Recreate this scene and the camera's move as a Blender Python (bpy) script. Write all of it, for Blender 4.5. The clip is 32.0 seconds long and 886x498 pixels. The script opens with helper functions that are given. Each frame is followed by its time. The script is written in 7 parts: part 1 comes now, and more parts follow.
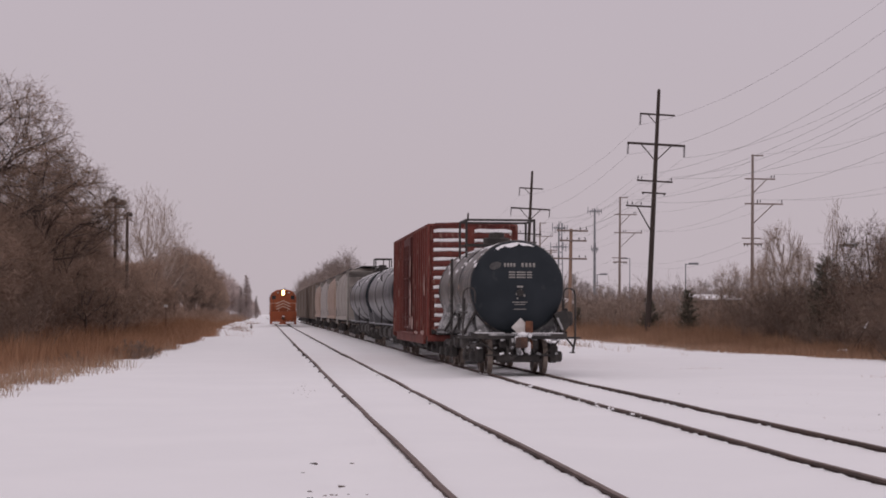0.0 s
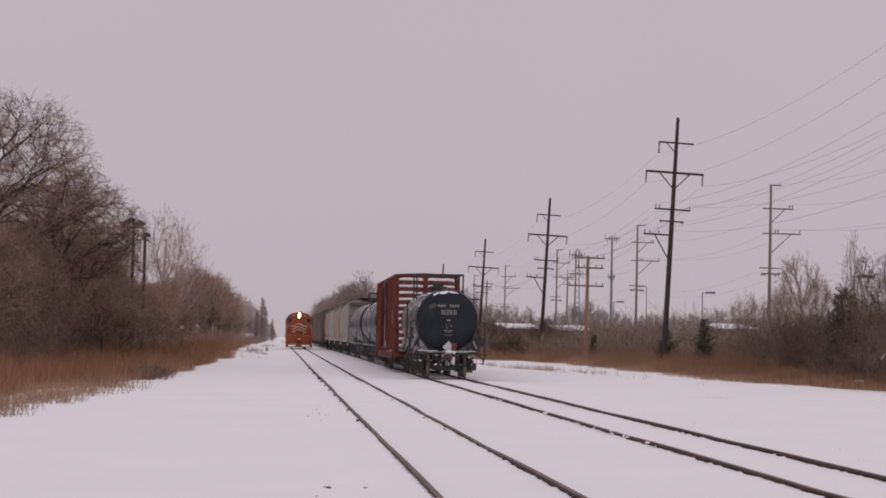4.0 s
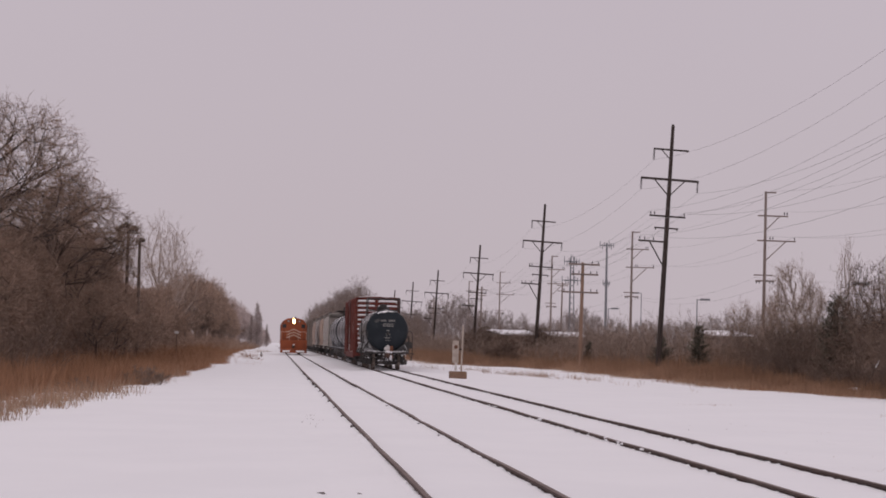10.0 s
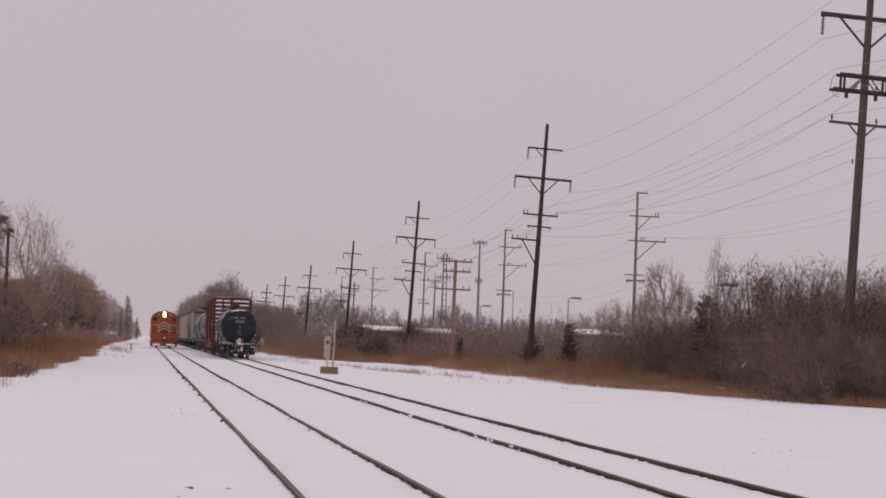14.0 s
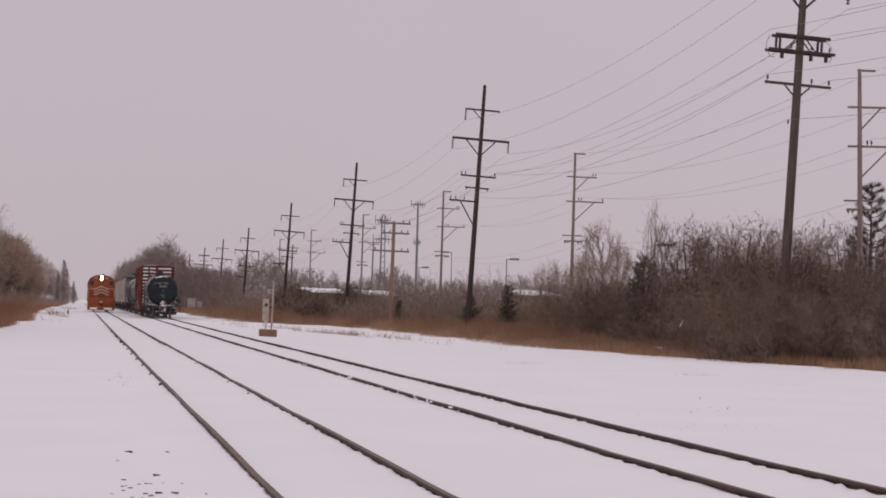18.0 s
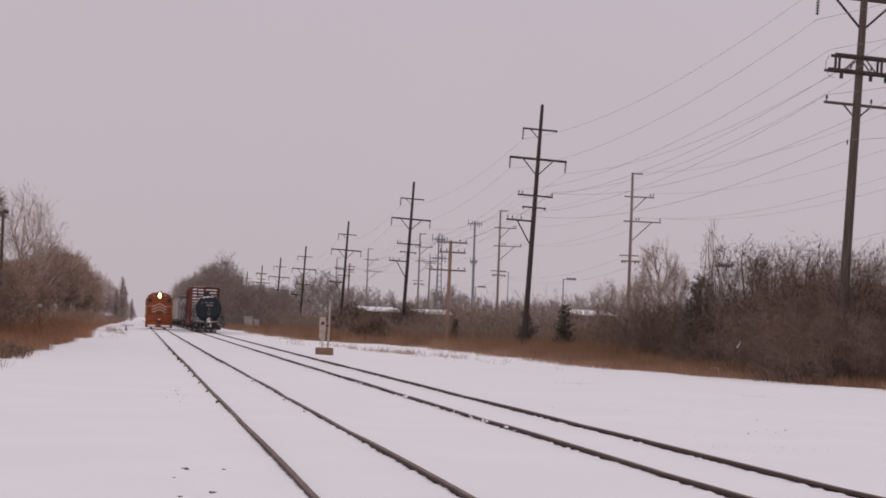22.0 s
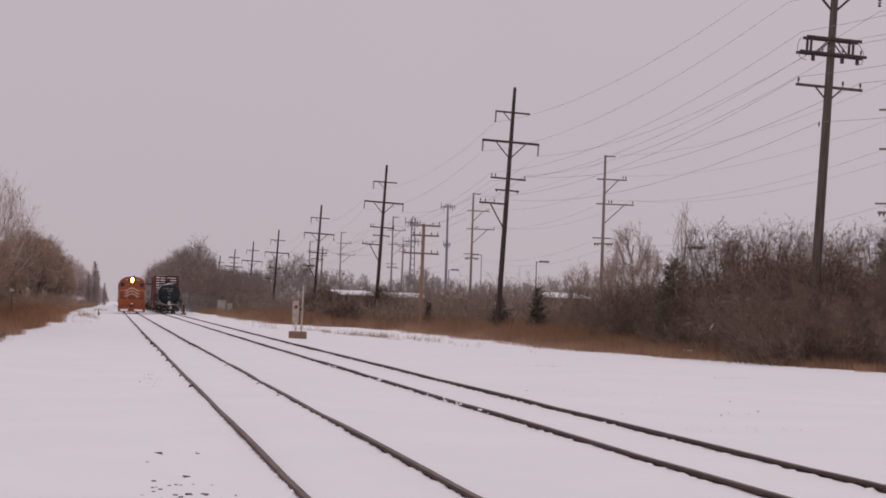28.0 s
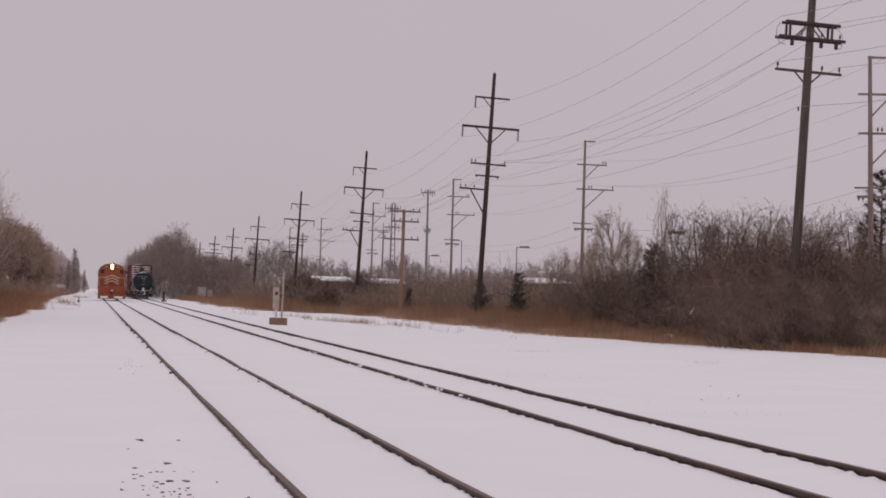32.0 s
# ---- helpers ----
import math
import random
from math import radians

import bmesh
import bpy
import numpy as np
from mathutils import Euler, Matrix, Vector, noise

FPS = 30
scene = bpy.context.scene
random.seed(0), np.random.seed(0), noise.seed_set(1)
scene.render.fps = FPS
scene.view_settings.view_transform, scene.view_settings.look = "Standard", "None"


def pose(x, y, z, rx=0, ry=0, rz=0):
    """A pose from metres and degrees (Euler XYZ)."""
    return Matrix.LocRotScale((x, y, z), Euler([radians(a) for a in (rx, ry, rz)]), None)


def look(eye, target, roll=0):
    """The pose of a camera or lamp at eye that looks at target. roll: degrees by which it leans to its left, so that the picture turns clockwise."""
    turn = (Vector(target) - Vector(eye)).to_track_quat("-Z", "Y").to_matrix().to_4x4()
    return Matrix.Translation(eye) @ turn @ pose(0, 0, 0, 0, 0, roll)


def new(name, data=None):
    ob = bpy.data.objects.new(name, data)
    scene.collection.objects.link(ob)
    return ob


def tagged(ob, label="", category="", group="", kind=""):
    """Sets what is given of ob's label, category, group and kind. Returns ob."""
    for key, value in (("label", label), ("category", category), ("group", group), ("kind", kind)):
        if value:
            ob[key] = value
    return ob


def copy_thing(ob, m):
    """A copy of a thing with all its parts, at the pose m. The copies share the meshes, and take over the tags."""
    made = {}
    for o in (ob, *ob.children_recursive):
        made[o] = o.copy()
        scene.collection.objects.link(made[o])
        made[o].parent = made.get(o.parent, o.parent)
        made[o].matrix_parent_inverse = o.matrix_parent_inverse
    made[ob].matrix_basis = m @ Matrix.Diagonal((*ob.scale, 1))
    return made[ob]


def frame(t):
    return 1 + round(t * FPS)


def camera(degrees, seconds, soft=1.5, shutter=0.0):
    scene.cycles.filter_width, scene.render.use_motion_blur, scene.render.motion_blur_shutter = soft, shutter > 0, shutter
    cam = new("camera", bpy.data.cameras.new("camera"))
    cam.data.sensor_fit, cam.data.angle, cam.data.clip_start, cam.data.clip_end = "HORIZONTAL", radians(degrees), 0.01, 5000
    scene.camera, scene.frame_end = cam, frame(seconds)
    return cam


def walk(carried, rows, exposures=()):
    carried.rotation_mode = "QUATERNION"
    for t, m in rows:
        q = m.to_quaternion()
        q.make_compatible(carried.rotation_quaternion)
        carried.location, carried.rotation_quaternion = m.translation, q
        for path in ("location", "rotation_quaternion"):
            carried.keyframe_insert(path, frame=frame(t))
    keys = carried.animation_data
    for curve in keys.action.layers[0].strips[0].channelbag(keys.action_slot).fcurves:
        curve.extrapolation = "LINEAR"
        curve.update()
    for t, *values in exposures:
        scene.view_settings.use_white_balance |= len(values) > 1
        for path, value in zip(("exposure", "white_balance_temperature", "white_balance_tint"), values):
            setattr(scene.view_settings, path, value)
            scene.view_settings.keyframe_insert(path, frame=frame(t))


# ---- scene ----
cam = camera(26.39, 32.0, soft=1.8)
EYE = Vector((0.0, 0.0, 1.76))


def aim(yaw, tilt, lean):
    a, b = radians(yaw), radians(tilt)
    way = Vector((math.sin(a) * math.cos(b), math.cos(a) * math.cos(b), math.sin(b)))
    return look(EYE, EYE + way * 10, lean)


# heading to the right of the tracks, tilt up, lean, in degrees
walk(cam, [
    (0, aim(5.479, 1.990, 0.24)), (0.5, aim(5.393, 1.961, 0.52)), (1, aim(5.422, 1.973, 0.69)), (1.5, aim(5.222, 2.390, 0.93)),
    (2, aim(4.941, 2.546, 1.02)), (2.5, aim(4.654, 2.724, 1.28)), (3, aim(4.730, 2.927, 1.37)), (3.5, aim(4.982, 2.713, 1.10)),
    (5.5, aim(4.872, 2.938, 1.15)), (6, aim(4.926, 2.824, 1.22)), (6.5, aim(4.898, 2.778, 1.31)), (7, aim(4.851, 2.856, 1.46)),
    (7.5, aim(4.870, 2.950, 1.56)), (8, aim(4.754, 3.131, 1.45)), (8.5, aim(4.758, 3.238, 1.54)), (9, aim(4.792, 2.941, 1.42)),
    (9.5, aim(4.720, 3.128, 1.42)), (10, aim(5.108, 2.935, 1.28)), (10.5, aim(5.765, 2.830, 1.36)), (11, aim(6.428, 2.862, 1.40)),
    (11.5, aim(6.726, 2.976, 1.55)), (12, aim(7.002, 3.077, 1.66)), (12.5, aim(7.494, 3.127, 1.89)), (13, aim(7.719, 3.189, 1.91)),
    (13.5, aim(8.393, 3.188, 2.05)), (14, aim(8.954, 2.921, 1.96)), (14.5, aim(9.396, 2.719, 2.04)), (16.5, aim(10.009, 2.077, 1.25)),
    (17, aim(10.181, 2.043, 1.21)), (17.5, aim(10.573, 1.911, 1.58)), (18, aim(10.862, 1.816, 1.54)), (18.5, aim(11.124, 1.776, 1.49)),
    (19, aim(11.329, 1.816, 1.52)), (19.5, aim(11.028, 1.848, 1.11)), (20, aim(10.370, 1.663, 0.98)), (20.5, aim(9.880, 1.853, 1.21)),
    (21, aim(9.630, 2.170, 1.70)), (21.5, aim(9.458, 2.382, 1.74)), (22, aim(9.125, 2.347, 1.90)), (22.5, aim(8.881, 2.374, 1.82)),
    (23, aim(8.891, 2.219, 1.82)), (23.5, aim(8.870, 2.107, 1.86)), (24, aim(9.294, 1.950, 1.78)), (24.5, aim(9.712, 1.859, 1.72)),
    (25, aim(9.811, 1.791, 1.64)), (25.5, aim(9.805, 1.677, 1.63)), (27.5, aim(9.867, 1.881, 1.62)), (28, aim(9.957, 1.862, 1.67)),
    (28.5, aim(9.956, 1.798, 1.80)), (29, aim(10.045, 1.749, 1.78)), (29.5, aim(10.170, 1.679, 1.69)), (30, aim(10.280, 1.630, 1.44)),
    (30.5, aim(10.329, 1.538, 1.40)), (31, aim(10.437, 1.447, 1.48)), (31.5, aim(10.532, 1.404, 1.47)), (32, aim(10.566, 1.446, 1.43)),
], exposures=[(0, -0.07), (9, -0.05), (14, -0.03), (24, -0.03), (28, -0.07), (30, -0.10), (32, -0.10)])

# ---- light: flat winter overcast ----
world = bpy.data.worlds.new("overcast")
scene.world = world
world.use_nodes = True
wt = world.node_tree
wt.nodes.clear()
w_out = wt.nodes.new("ShaderNodeOutputWorld")
w_bg = wt.nodes.new("ShaderNodeBackground")
w_sky = wt.nodes.new("ShaderNodeTexSky")
w_sky.sky_type = "NISHITA"
w_sky.sun_disc = False
w_sky.sun_elevation = radians(24)
w_sky.sun_rotation = radians(200)
w_sky.air_density, w_sky.dust_density = 1.0, 4.0
w_geo = wt.nodes.new("ShaderNodeTexCoord")
w_sep = wt.nodes.new("ShaderNodeSeparateXYZ")
w_ramp = wt.nodes.new("ShaderNodeValToRGB")
w_noise = wt.nodes.new("ShaderNodeTexNoise")
w_mul = wt.nodes.new("ShaderNodeMix")
w_mix = wt.nodes.new("ShaderNodeMix")
w_sc = wt.nodes.new("ShaderNodeVectorMath")
wt.links.new(w_geo.outputs["Generated"], w_sep.inputs[0])
wt.links.new(w_sep.outputs["Z"], w_ramp.inputs[0])
r = w_ramp.color_ramp
r.elements[0].position, r.elements[0].color = 0.0, (0.545, 0.472, 0.513, 1)
r.elements[1].position, r.elements[1].color = 1.0, (0.805, 0.710, 0.766, 1)
e = r.elements.new(0.2)
e.color = (0.560, 0.485, 0.536, 1)
w_noise.inputs["Scale"].default_value = 2.2
w_noise.inputs["Detail"].default_value = 3.0
wt.links.new(w_geo.outputs["Generated"], w_noise.inputs["Vector"])
w_mul.data_type, w_mul.blend_type = "RGBA", "SOFT_LIGHT"
w_mul.inputs["Factor"].default_value = 0.10
wt.links.new(w_ramp.outputs["Color"], w_mul.inputs[6])
wt.links.new(w_noise.outputs["Fac"], w_mul.inputs[7])
w_sc.operation = "SCALE"
w_sc.inputs[3].default_value = 0.1
wt.links.new(w_sky.outputs["Color"], w_sc.inputs[0])
w_mix.data_type = "RGBA"
w_mix.inputs["Factor"].default_value = 0.04
wt.links.new(w_mul.outputs[2], w_mix.inputs[6])
wt.links.new(w_sc.outputs[0], w_mix.inputs[7])
wt.links.new(w_mix.outputs[2], w_bg.inputs["Color"])
w_bg.inputs["Strength"].default_value = 1.0
wt.links.new(w_bg.outputs[0], w_out.inputs[0])

sun = new("sun", bpy.data.lights.new("sun", "SUN"))
sun.data.energy = 0.3
sun.data.angle = radians(25)
sun.data.color = (1.0, 0.95, 0.93)
sun.matrix_world = look((0, 0, 50), (25, 60, 0))


# ---- materials ----
def material(name, c1, c2=None, scale=6.0, rough=0.7, metal=0.0, bump=0.15, bscale=40.0, c3=None, streak=None, spots=0.5,
             rand=0.0, island=0.0, bdist=0.02, spec=0.5):
    """Two tones mixed by coarse noise, a third in finer spots, with fine relief. streak stretches the coarse noise."""
    m = bpy.data.materials.new(name)
    m.use_nodes = True
    nt = m.node_tree
    b = nt.nodes["Principled BSDF"]
    b.inputs["Roughness"].default_value = rough
    b.inputs["Metallic"].default_value = metal
    b.inputs["Specular IOR Level"].default_value = spec
    tc = nt.nodes.new("ShaderNodeTexCoord")
    mp = nt.nodes.new("ShaderNodeMapping")
    if streak:
        mp.inputs["Scale"].default_value = streak
    nt.links.new(tc.outputs["Object"], mp.inputs["Vector"])
    n1 = nt.nodes.new("ShaderNodeTexNoise")
    n1.inputs["Scale"].default_value = scale
    n1.inputs["Detail"].default_value = 5.0
    nt.links.new(mp.outputs[0], n1.inputs["Vector"])
    ra = nt.nodes.new("ShaderNodeValToRGB")
    ra.color_ramp.elements[0].position, ra.color_ramp.elements[1].position = 0.40, 0.62
    ra.color_ramp.elements[0].color = (*c1, 1)
    ra.color_ramp.elements[1].color = (*(c2 or c1), 1)
    nt.links.new(n1.outputs["Fac"], ra.inputs[0])
    col = ra.outputs["Color"]
    n2 = nt.nodes.new("ShaderNodeTexNoise")
    n2.inputs["Scale"].default_value = bscale
    n2.inputs["Detail"].default_value = 4.0
    nt.links.new(tc.outputs["Object"], n2.inputs["Vector"])
    if c3:
        r2 = nt.nodes.new("ShaderNodeValToRGB")
        r2.color_ramp.elements[0].position, r2.color_ramp.elements[1].position = spots, spots + 0.12
        n3 = nt.nodes.new("ShaderNodeTexNoise")
        n3.inputs["Scale"].default_value = scale * 3.1
        n3.inputs["Detail"].default_value = 6.0
        nt.links.new(mp.outputs[0], n3.inputs["Vector"])
        nt.links.new(n3.outputs["Fac"], r2.inputs[0])
        mx = nt.nodes.new("ShaderNodeMix")
        mx.data_type = "RGBA"
        nt.links.new(r2.outputs["Color"], mx.inputs["Factor"])
        nt.links.new(col, mx.inputs[6])
        mx.inputs[7].default_value = (*c3, 1)
        col = mx.outputs[2]
    for amount, kind in ((rand, "o"), (island, "g")):
        if amount:
            src = nt.nodes.new("ShaderNodeObjectInfo" if kind == "o" else "ShaderNodeNewGeometry")
            mr = nt.nodes.new("ShaderNodeMapRange")
            mr.inputs["To Min"].default_value, mr.inputs["To Max"].default_value = 1 - amount, 1 + amount
            nt.links.new(src.outputs["Random" if kind == "o" else "Random Per Island"], mr.inputs["Value"])
            hs = nt.nodes.new("ShaderNodeHueSaturation")
            nt.links.new(mr.outputs[0], hs.inputs["Value"])
            nt.links.new(col, hs.inputs["Color"])
            col = hs.outputs["Color"]
    nt.links.new(col, b.inputs["Base Color"])
    if bump:
        bu = nt.nodes.new("ShaderNodeBump")
        bu.inputs["Strength"].default_value = bump
        bu.inputs["Distance"].default_value = bdist
        nt.links.new(n2.outputs["Fac"], bu.inputs["Height"])
        nt.links.new(bu.outputs[0], b.inputs["Normal"])
    return m


def glow(name, colour, strength):
    m = bpy.data.materials.new(name)
    m.use_nodes = True
    b = m.node_tree.nodes["Principled BSDF"]
    b.inputs["Base Color"].default_value = (*colour, 1)
    b.inputs["Emission Color"].default_value = (*colour, 1)
    b.inputs["Emission Strength"].default_value = strength
    return m


SNOW = material("snow", (0.84, 0.845, 0.857), (0.862, 0.866, 0.877), 0.35, 0.85, 0, 0.15, 3.0, bdist=0.04)
SNOW_CAP = material("lying_snow", (0.85, 0.85, 0.87), (0.78, 0.78, 0.8), 3.0, 0.85, 0, 0.4, 12.0)
RAIL_STEEL = material("rusty_rail", (0.043, 0.023, 0.017), (0.068, 0.037, 0.028), 2.0, 0.8, 0.0, 0.3, 60.0)
RAIL_TOP = material("worn_rail_head", (0.112, 0.070, 0.057), (0.165, 0.113, 0.096), 1.0, 0.6, 0.15, 0.1, 50.0)
DARK_STEEL = material("grimy_steel", (0.036, 0.0335, 0.0325), (0.064, 0.057, 0.053), 3.0, 0.7, 0.3, 0.3, 30.0, (0.085, 0.068, 0.056), spots=0.62)
WHEEL_RIM = material("worn_wheel_rim", (0.22, 0.18, 0.155), (0.15, 0.12, 0.10), 5.0, 0.5, 0.3, 0.1, 40.0)
WHEEL_STEEL = material("wheel_steel", (0.085, 0.062, 0.052), (0.145, 0.11, 0.094), 4.0, 0.5, 0.6, 0.2, 40.0)
BLACK_PAINT = material("black_tank_paint", (0.0165, 0.0215, 0.027), (0.023, 0.029, 0.0355), 1.2, 0.7, 0.0, 0.12, 20.0, (0.037, 0.041, 0.046), spots=0.64, spec=0.22)
TANK_SIDE = material("weathered_tank_side", (0.17, 0.163, 0.16), (0.042, 0.040, 0.040), 2.6, 0.42, 0.2, 0.25, 20.0, (0.34, 0.25, 0.19), (0.7, 2.2, 0.6), 0.57)
SADDLE = material("snow_streaked_plate", (0.16, 0.16, 0.165), (0.38, 0.38, 0.385), 4.0, 0.7, 0, 0.2, 20.0, (0.78, 0.78, 0.79), spots=0.58)
BOX_RED = material("boxcar_red", (0.165, 0.042, 0.033), (0.108, 0.030, 0.025), 1.3, 0.7, 0.0, 0.2, 25.0, (0.25, 0.135, 0.11), (2.5, 2.5, 0.45), 0.57, spec=0.3)
BOX_DOOR = material("boxcar_door_red", (0.095, 0.023, 0.019), (0.068, 0.018, 0.016), 1.1, 0.7, 0.0, 0.2, 25.0, (0.27, 0.16, 0.125), (3, 3, 0.3), 0.63, spec=0.3)
SILVER = material("silver_tank_paint", (0.19, 0.193, 0.205), (0.085, 0.085, 0.092), 0.9, 0.42, 0.3, 0.15, 20.0, (0.34, 0.335, 0.335), (1, 0.6, 0.6), 0.6)
HOPPER_GREY = material("hopper_grey", (0.40, 0.365, 0.335), (0.31, 0.28, 0.255), 0.7, 0.7, 0.0, 0.1, 20.0, (0.16, 0.125, 0.105), (1.5, 1.5, 0.3), 0.6)
HOPPER_END = material("grimy_hopper_end", (0.22, 0.203, 0.186), (0.15, 0.137, 0.125), 0.9, 0.75, 0.0, 0.1, 20.0, (0.10, 0.075, 0.06), (1.5, 1.5, 0.3), 0.6)
HOPPER_TAN = material("hopper_tan", (0.40, 0.295, 0.235), (0.32, 0.23, 0.185), 0.7, 0.7, 0.0, 0.1, 20.0, (0.19, 0.115, 0.08), (1.5, 1.5, 0.3), 0.6)
HOPPER_PALE = material("hopper_pale", (0.42, 0.39, 0.37), (0.33, 0.30, 0.28), 0.7, 0.7, 0.0, 0.1, 20.0, (0.2, 0.16, 0.13), (1.5, 1.5, 0.3), 0.6)
BROWN_CAR = material("brown_car_paint", (0.165, 0.128, 0.106), (0.125, 0.1, 0.085), 0.8, 0.7, 0.0, 0.1, 20.0)
LOCO_ORANGE = material("locomotive_orange", (0.285, 0.077, 0.033), (0.225, 0.062, 0.028), 0.9, 0.65, 0.0, 0.08, 20.0, (0.17, 0.05, 0.027), (1, 1, 0.4), 0.6, spec=0.25)
STRIPE = material("cream_stripe", (0.60, 0.46, 0.37), (0.50, 0.37, 0.29), 2.0, 0.6, 0, 0.05)
WHITE_PAINT = material("dull_white_paint", (0.62, 0.60, 0.58), (0.48, 0.45, 0.43), 4.0, 0.7, 0, 0.1, c3=(0.25, 0.16, 0.11), spots=0.64)
GLASS_DARK = material("dark_cab_glass", (0.012, 0.013, 0.015), (0.02, 0.02, 0.022), 1.0, 0.08, 0, 0.0)
HEADLAMP = glow("headlamp_glow", (1.0, 0.60, 0.20), 16.0)
RUST = material("rusted_steel", (0.20, 0.085, 0.045), (0.12, 0.05, 0.03), 5.0, 0.85, 0.1, 0.3, 40.0)
POLE_DARK = material("creosoted_pole", (0.040, 0.030, 0.027), (0.065, 0.048, 0.042), 3.0, 0.9, 0, 0.4, 30.0, streak=(4, 4, 0.25))
POLE_NEAR = material("weathered_brown_pole", (0.066, 0.050, 0.042), (0.108, 0.082, 0.069), 3.0, 0.9, 0, 0.4, 30.0, streak=(4, 4, 0.25))
POLE_GREY = material("grey_wood_pole", (0.22, 0.175, 0.158), (0.30, 0.243, 0.22), 3.0, 0.9, 0, 0.4, 30.0, streak=(4, 4, 0.25))
POLE_FRESH = material("tan_wood_pole", (0.33, 0.218, 0.16), (0.26, 0.17, 0.125), 3.0, 0.9, 0, 0.4, 30.0, streak=(4, 4, 0.25))
INSULATOR = material("dark_glazed_insulator", (0.03, 0.026, 0.028), (0.05, 0.042, 0.045), 6.0, 0.3, 0, 0.0)
GALVANISED = material("galvanised_steel", (0.18, 0.185, 0.20), (0.24, 0.245, 0.26), 2.0, 0.55, 0.4, 0.05)
WIRE = material("weathered_wire", (0.17, 0.16, 0.165), (0.22, 0.21, 0.21), 1.0, 0.6, 0.2, 0.0)
BARK = material("grey_brown_bark", (0.068, 0.052, 0.044), (0.115, 0.089, 0.076), 4.0, 0.95, 0, 0.5, 25.0, streak=(3, 3, 0.5), rand=0.15)
BARK_DARK = material("dark_brown_bark", (0.060, 0.044, 0.036), (0.094, 0.070, 0.058), 4.0, 0.95, 0, 0.5, 25.0, streak=(3, 3, 0.5), rand=0.15)
BARK_WHITE = material("whitish_bark", (0.36, 0.295, 0.255), (0.45, 0.375, 0.33), 4.0, 0.95, 0, 0.4, 25.0)
SCRAPE = material("scraped_pinkish_paint", (0.42, 0.29, 0.26), (0.24, 0.12, 0.10), 5.0, 0.85, 0, 0.2, 30.0, (0.55, 0.50, 0.48), (2, 2, 0.6), 0.58)
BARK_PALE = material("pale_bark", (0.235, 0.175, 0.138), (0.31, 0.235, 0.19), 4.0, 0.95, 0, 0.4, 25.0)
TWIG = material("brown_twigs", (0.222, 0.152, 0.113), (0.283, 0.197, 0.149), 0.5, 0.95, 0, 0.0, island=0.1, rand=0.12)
# TWIG lightened for the farther woods: distance haze put into the colour
TWIG_MID = material("haze_paled_brown_twigs", (0.295, 0.207, 0.158), (0.38, 0.27, 0.207), 0.5, 0.95, 0, 0.0, island=0.1, rand=0.12)
TWIG_DARK = material("dark_scrub_twigs", (0.146, 0.104, 0.081), (0.20, 0.144, 0.114), 0.5, 0.95, 0, 0.0, island=0.15, rand=0.25)
TWIG_RED = material("reddish_scrub_twigs", (0.158, 0.104, 0.078), (0.215, 0.146, 0.111), 0.5, 0.95, 0, 0.0, island=0.15, rand=0.2)
TWIG_BLACK = material("blackish_brown_twigs", (0.098, 0.070, 0.055), (0.135, 0.097, 0.077), 0.5, 0.95, 0, 0.0, island=0.15, rand=0.2)
# greyed and lightened to paint distance haze on the skyline trees
TWIG_GREY = material("haze_greyed_far_twigs", (0.22, 0.181, 0.166), (0.30, 0.25, 0.23), 0.4, 0.95, 0, 0.0, island=0.15, rand=0.15)
# far siding scrub: its dull light tone is haze mixed into the colour
TWIG_HAZE = material("haze_dulled_scrub_twigs", (0.21, 0.158, 0.128), (0.29, 0.222, 0.182), 0.4, 0.95, 0, 0.0, island=0.15, rand=0.15)
TWIG_PALE = material("pale_twigs", (0.29, 0.215, 0.17), (0.37, 0.28, 0.225), 0.5, 0.95, 0, 0.0, island=0.2)
# twigs of the farthest trees, pale because haze is painted into them
TWIG_FAR = material("haze_paled_far_twigs", (0.40, 0.335, 0.315), (0.50, 0.425, 0.405), 0.4, 0.95, 0, 0.0, island=0.15, rand=0.15)
GRASS = material("dry_winter_grass", (0.25, 0.128, 0.070), (0.345, 0.19, 0.11), 0.25, 0.9, 0, 0.0, island=0.22)
GRASS_DULL = material("dull_dry_grass", (0.235, 0.131, 0.078), (0.335, 0.204, 0.130), 0.2, 0.9, 0, 0.0, island=0.22)
GRASS_PALE = material("pale_dry_weeds", (0.30, 0.20, 0.14), (0.38, 0.27, 0.19), 0.4, 0.9, 0, 0.0, island=0.3)
LITTER = material("leaf_litter", (0.10, 0.055, 0.03), (0.16, 0.085, 0.045), 1.2, 0.95, 0, 0.5, 12.0, (0.24, 0.15, 0.09), spots=0.6)
NEEDLES = material("dark_evergreen", (0.085, 0.079, 0.060), (0.128, 0.117, 0.090), 1.0, 0.9, 0, 0.0, island=0.3)
STONE = material("ballast_stone", (0.07, 0.055, 0.048), (0.17, 0.135, 0.115), 6.0, 0.9, 0, 0.3)
EMBLEM = material("faded_emblem", (0.05, 0.05, 0.052), (0.085, 0.082, 0.08), 9.0, 0.8, 0, 0.0)
LETTER = material("faded_lettering", (0.36, 0.34, 0.32), (0.2, 0.19, 0.18), 9.0, 0.8, 0, 0.0)
DARK_RUST = material("dark_rust", (0.11, 0.06, 0.042), (0.055, 0.036, 0.03), 6.0, 0.85, 0.1, 0.3, 40.0, (0.5, 0.48, 0.47), spots=0.66)
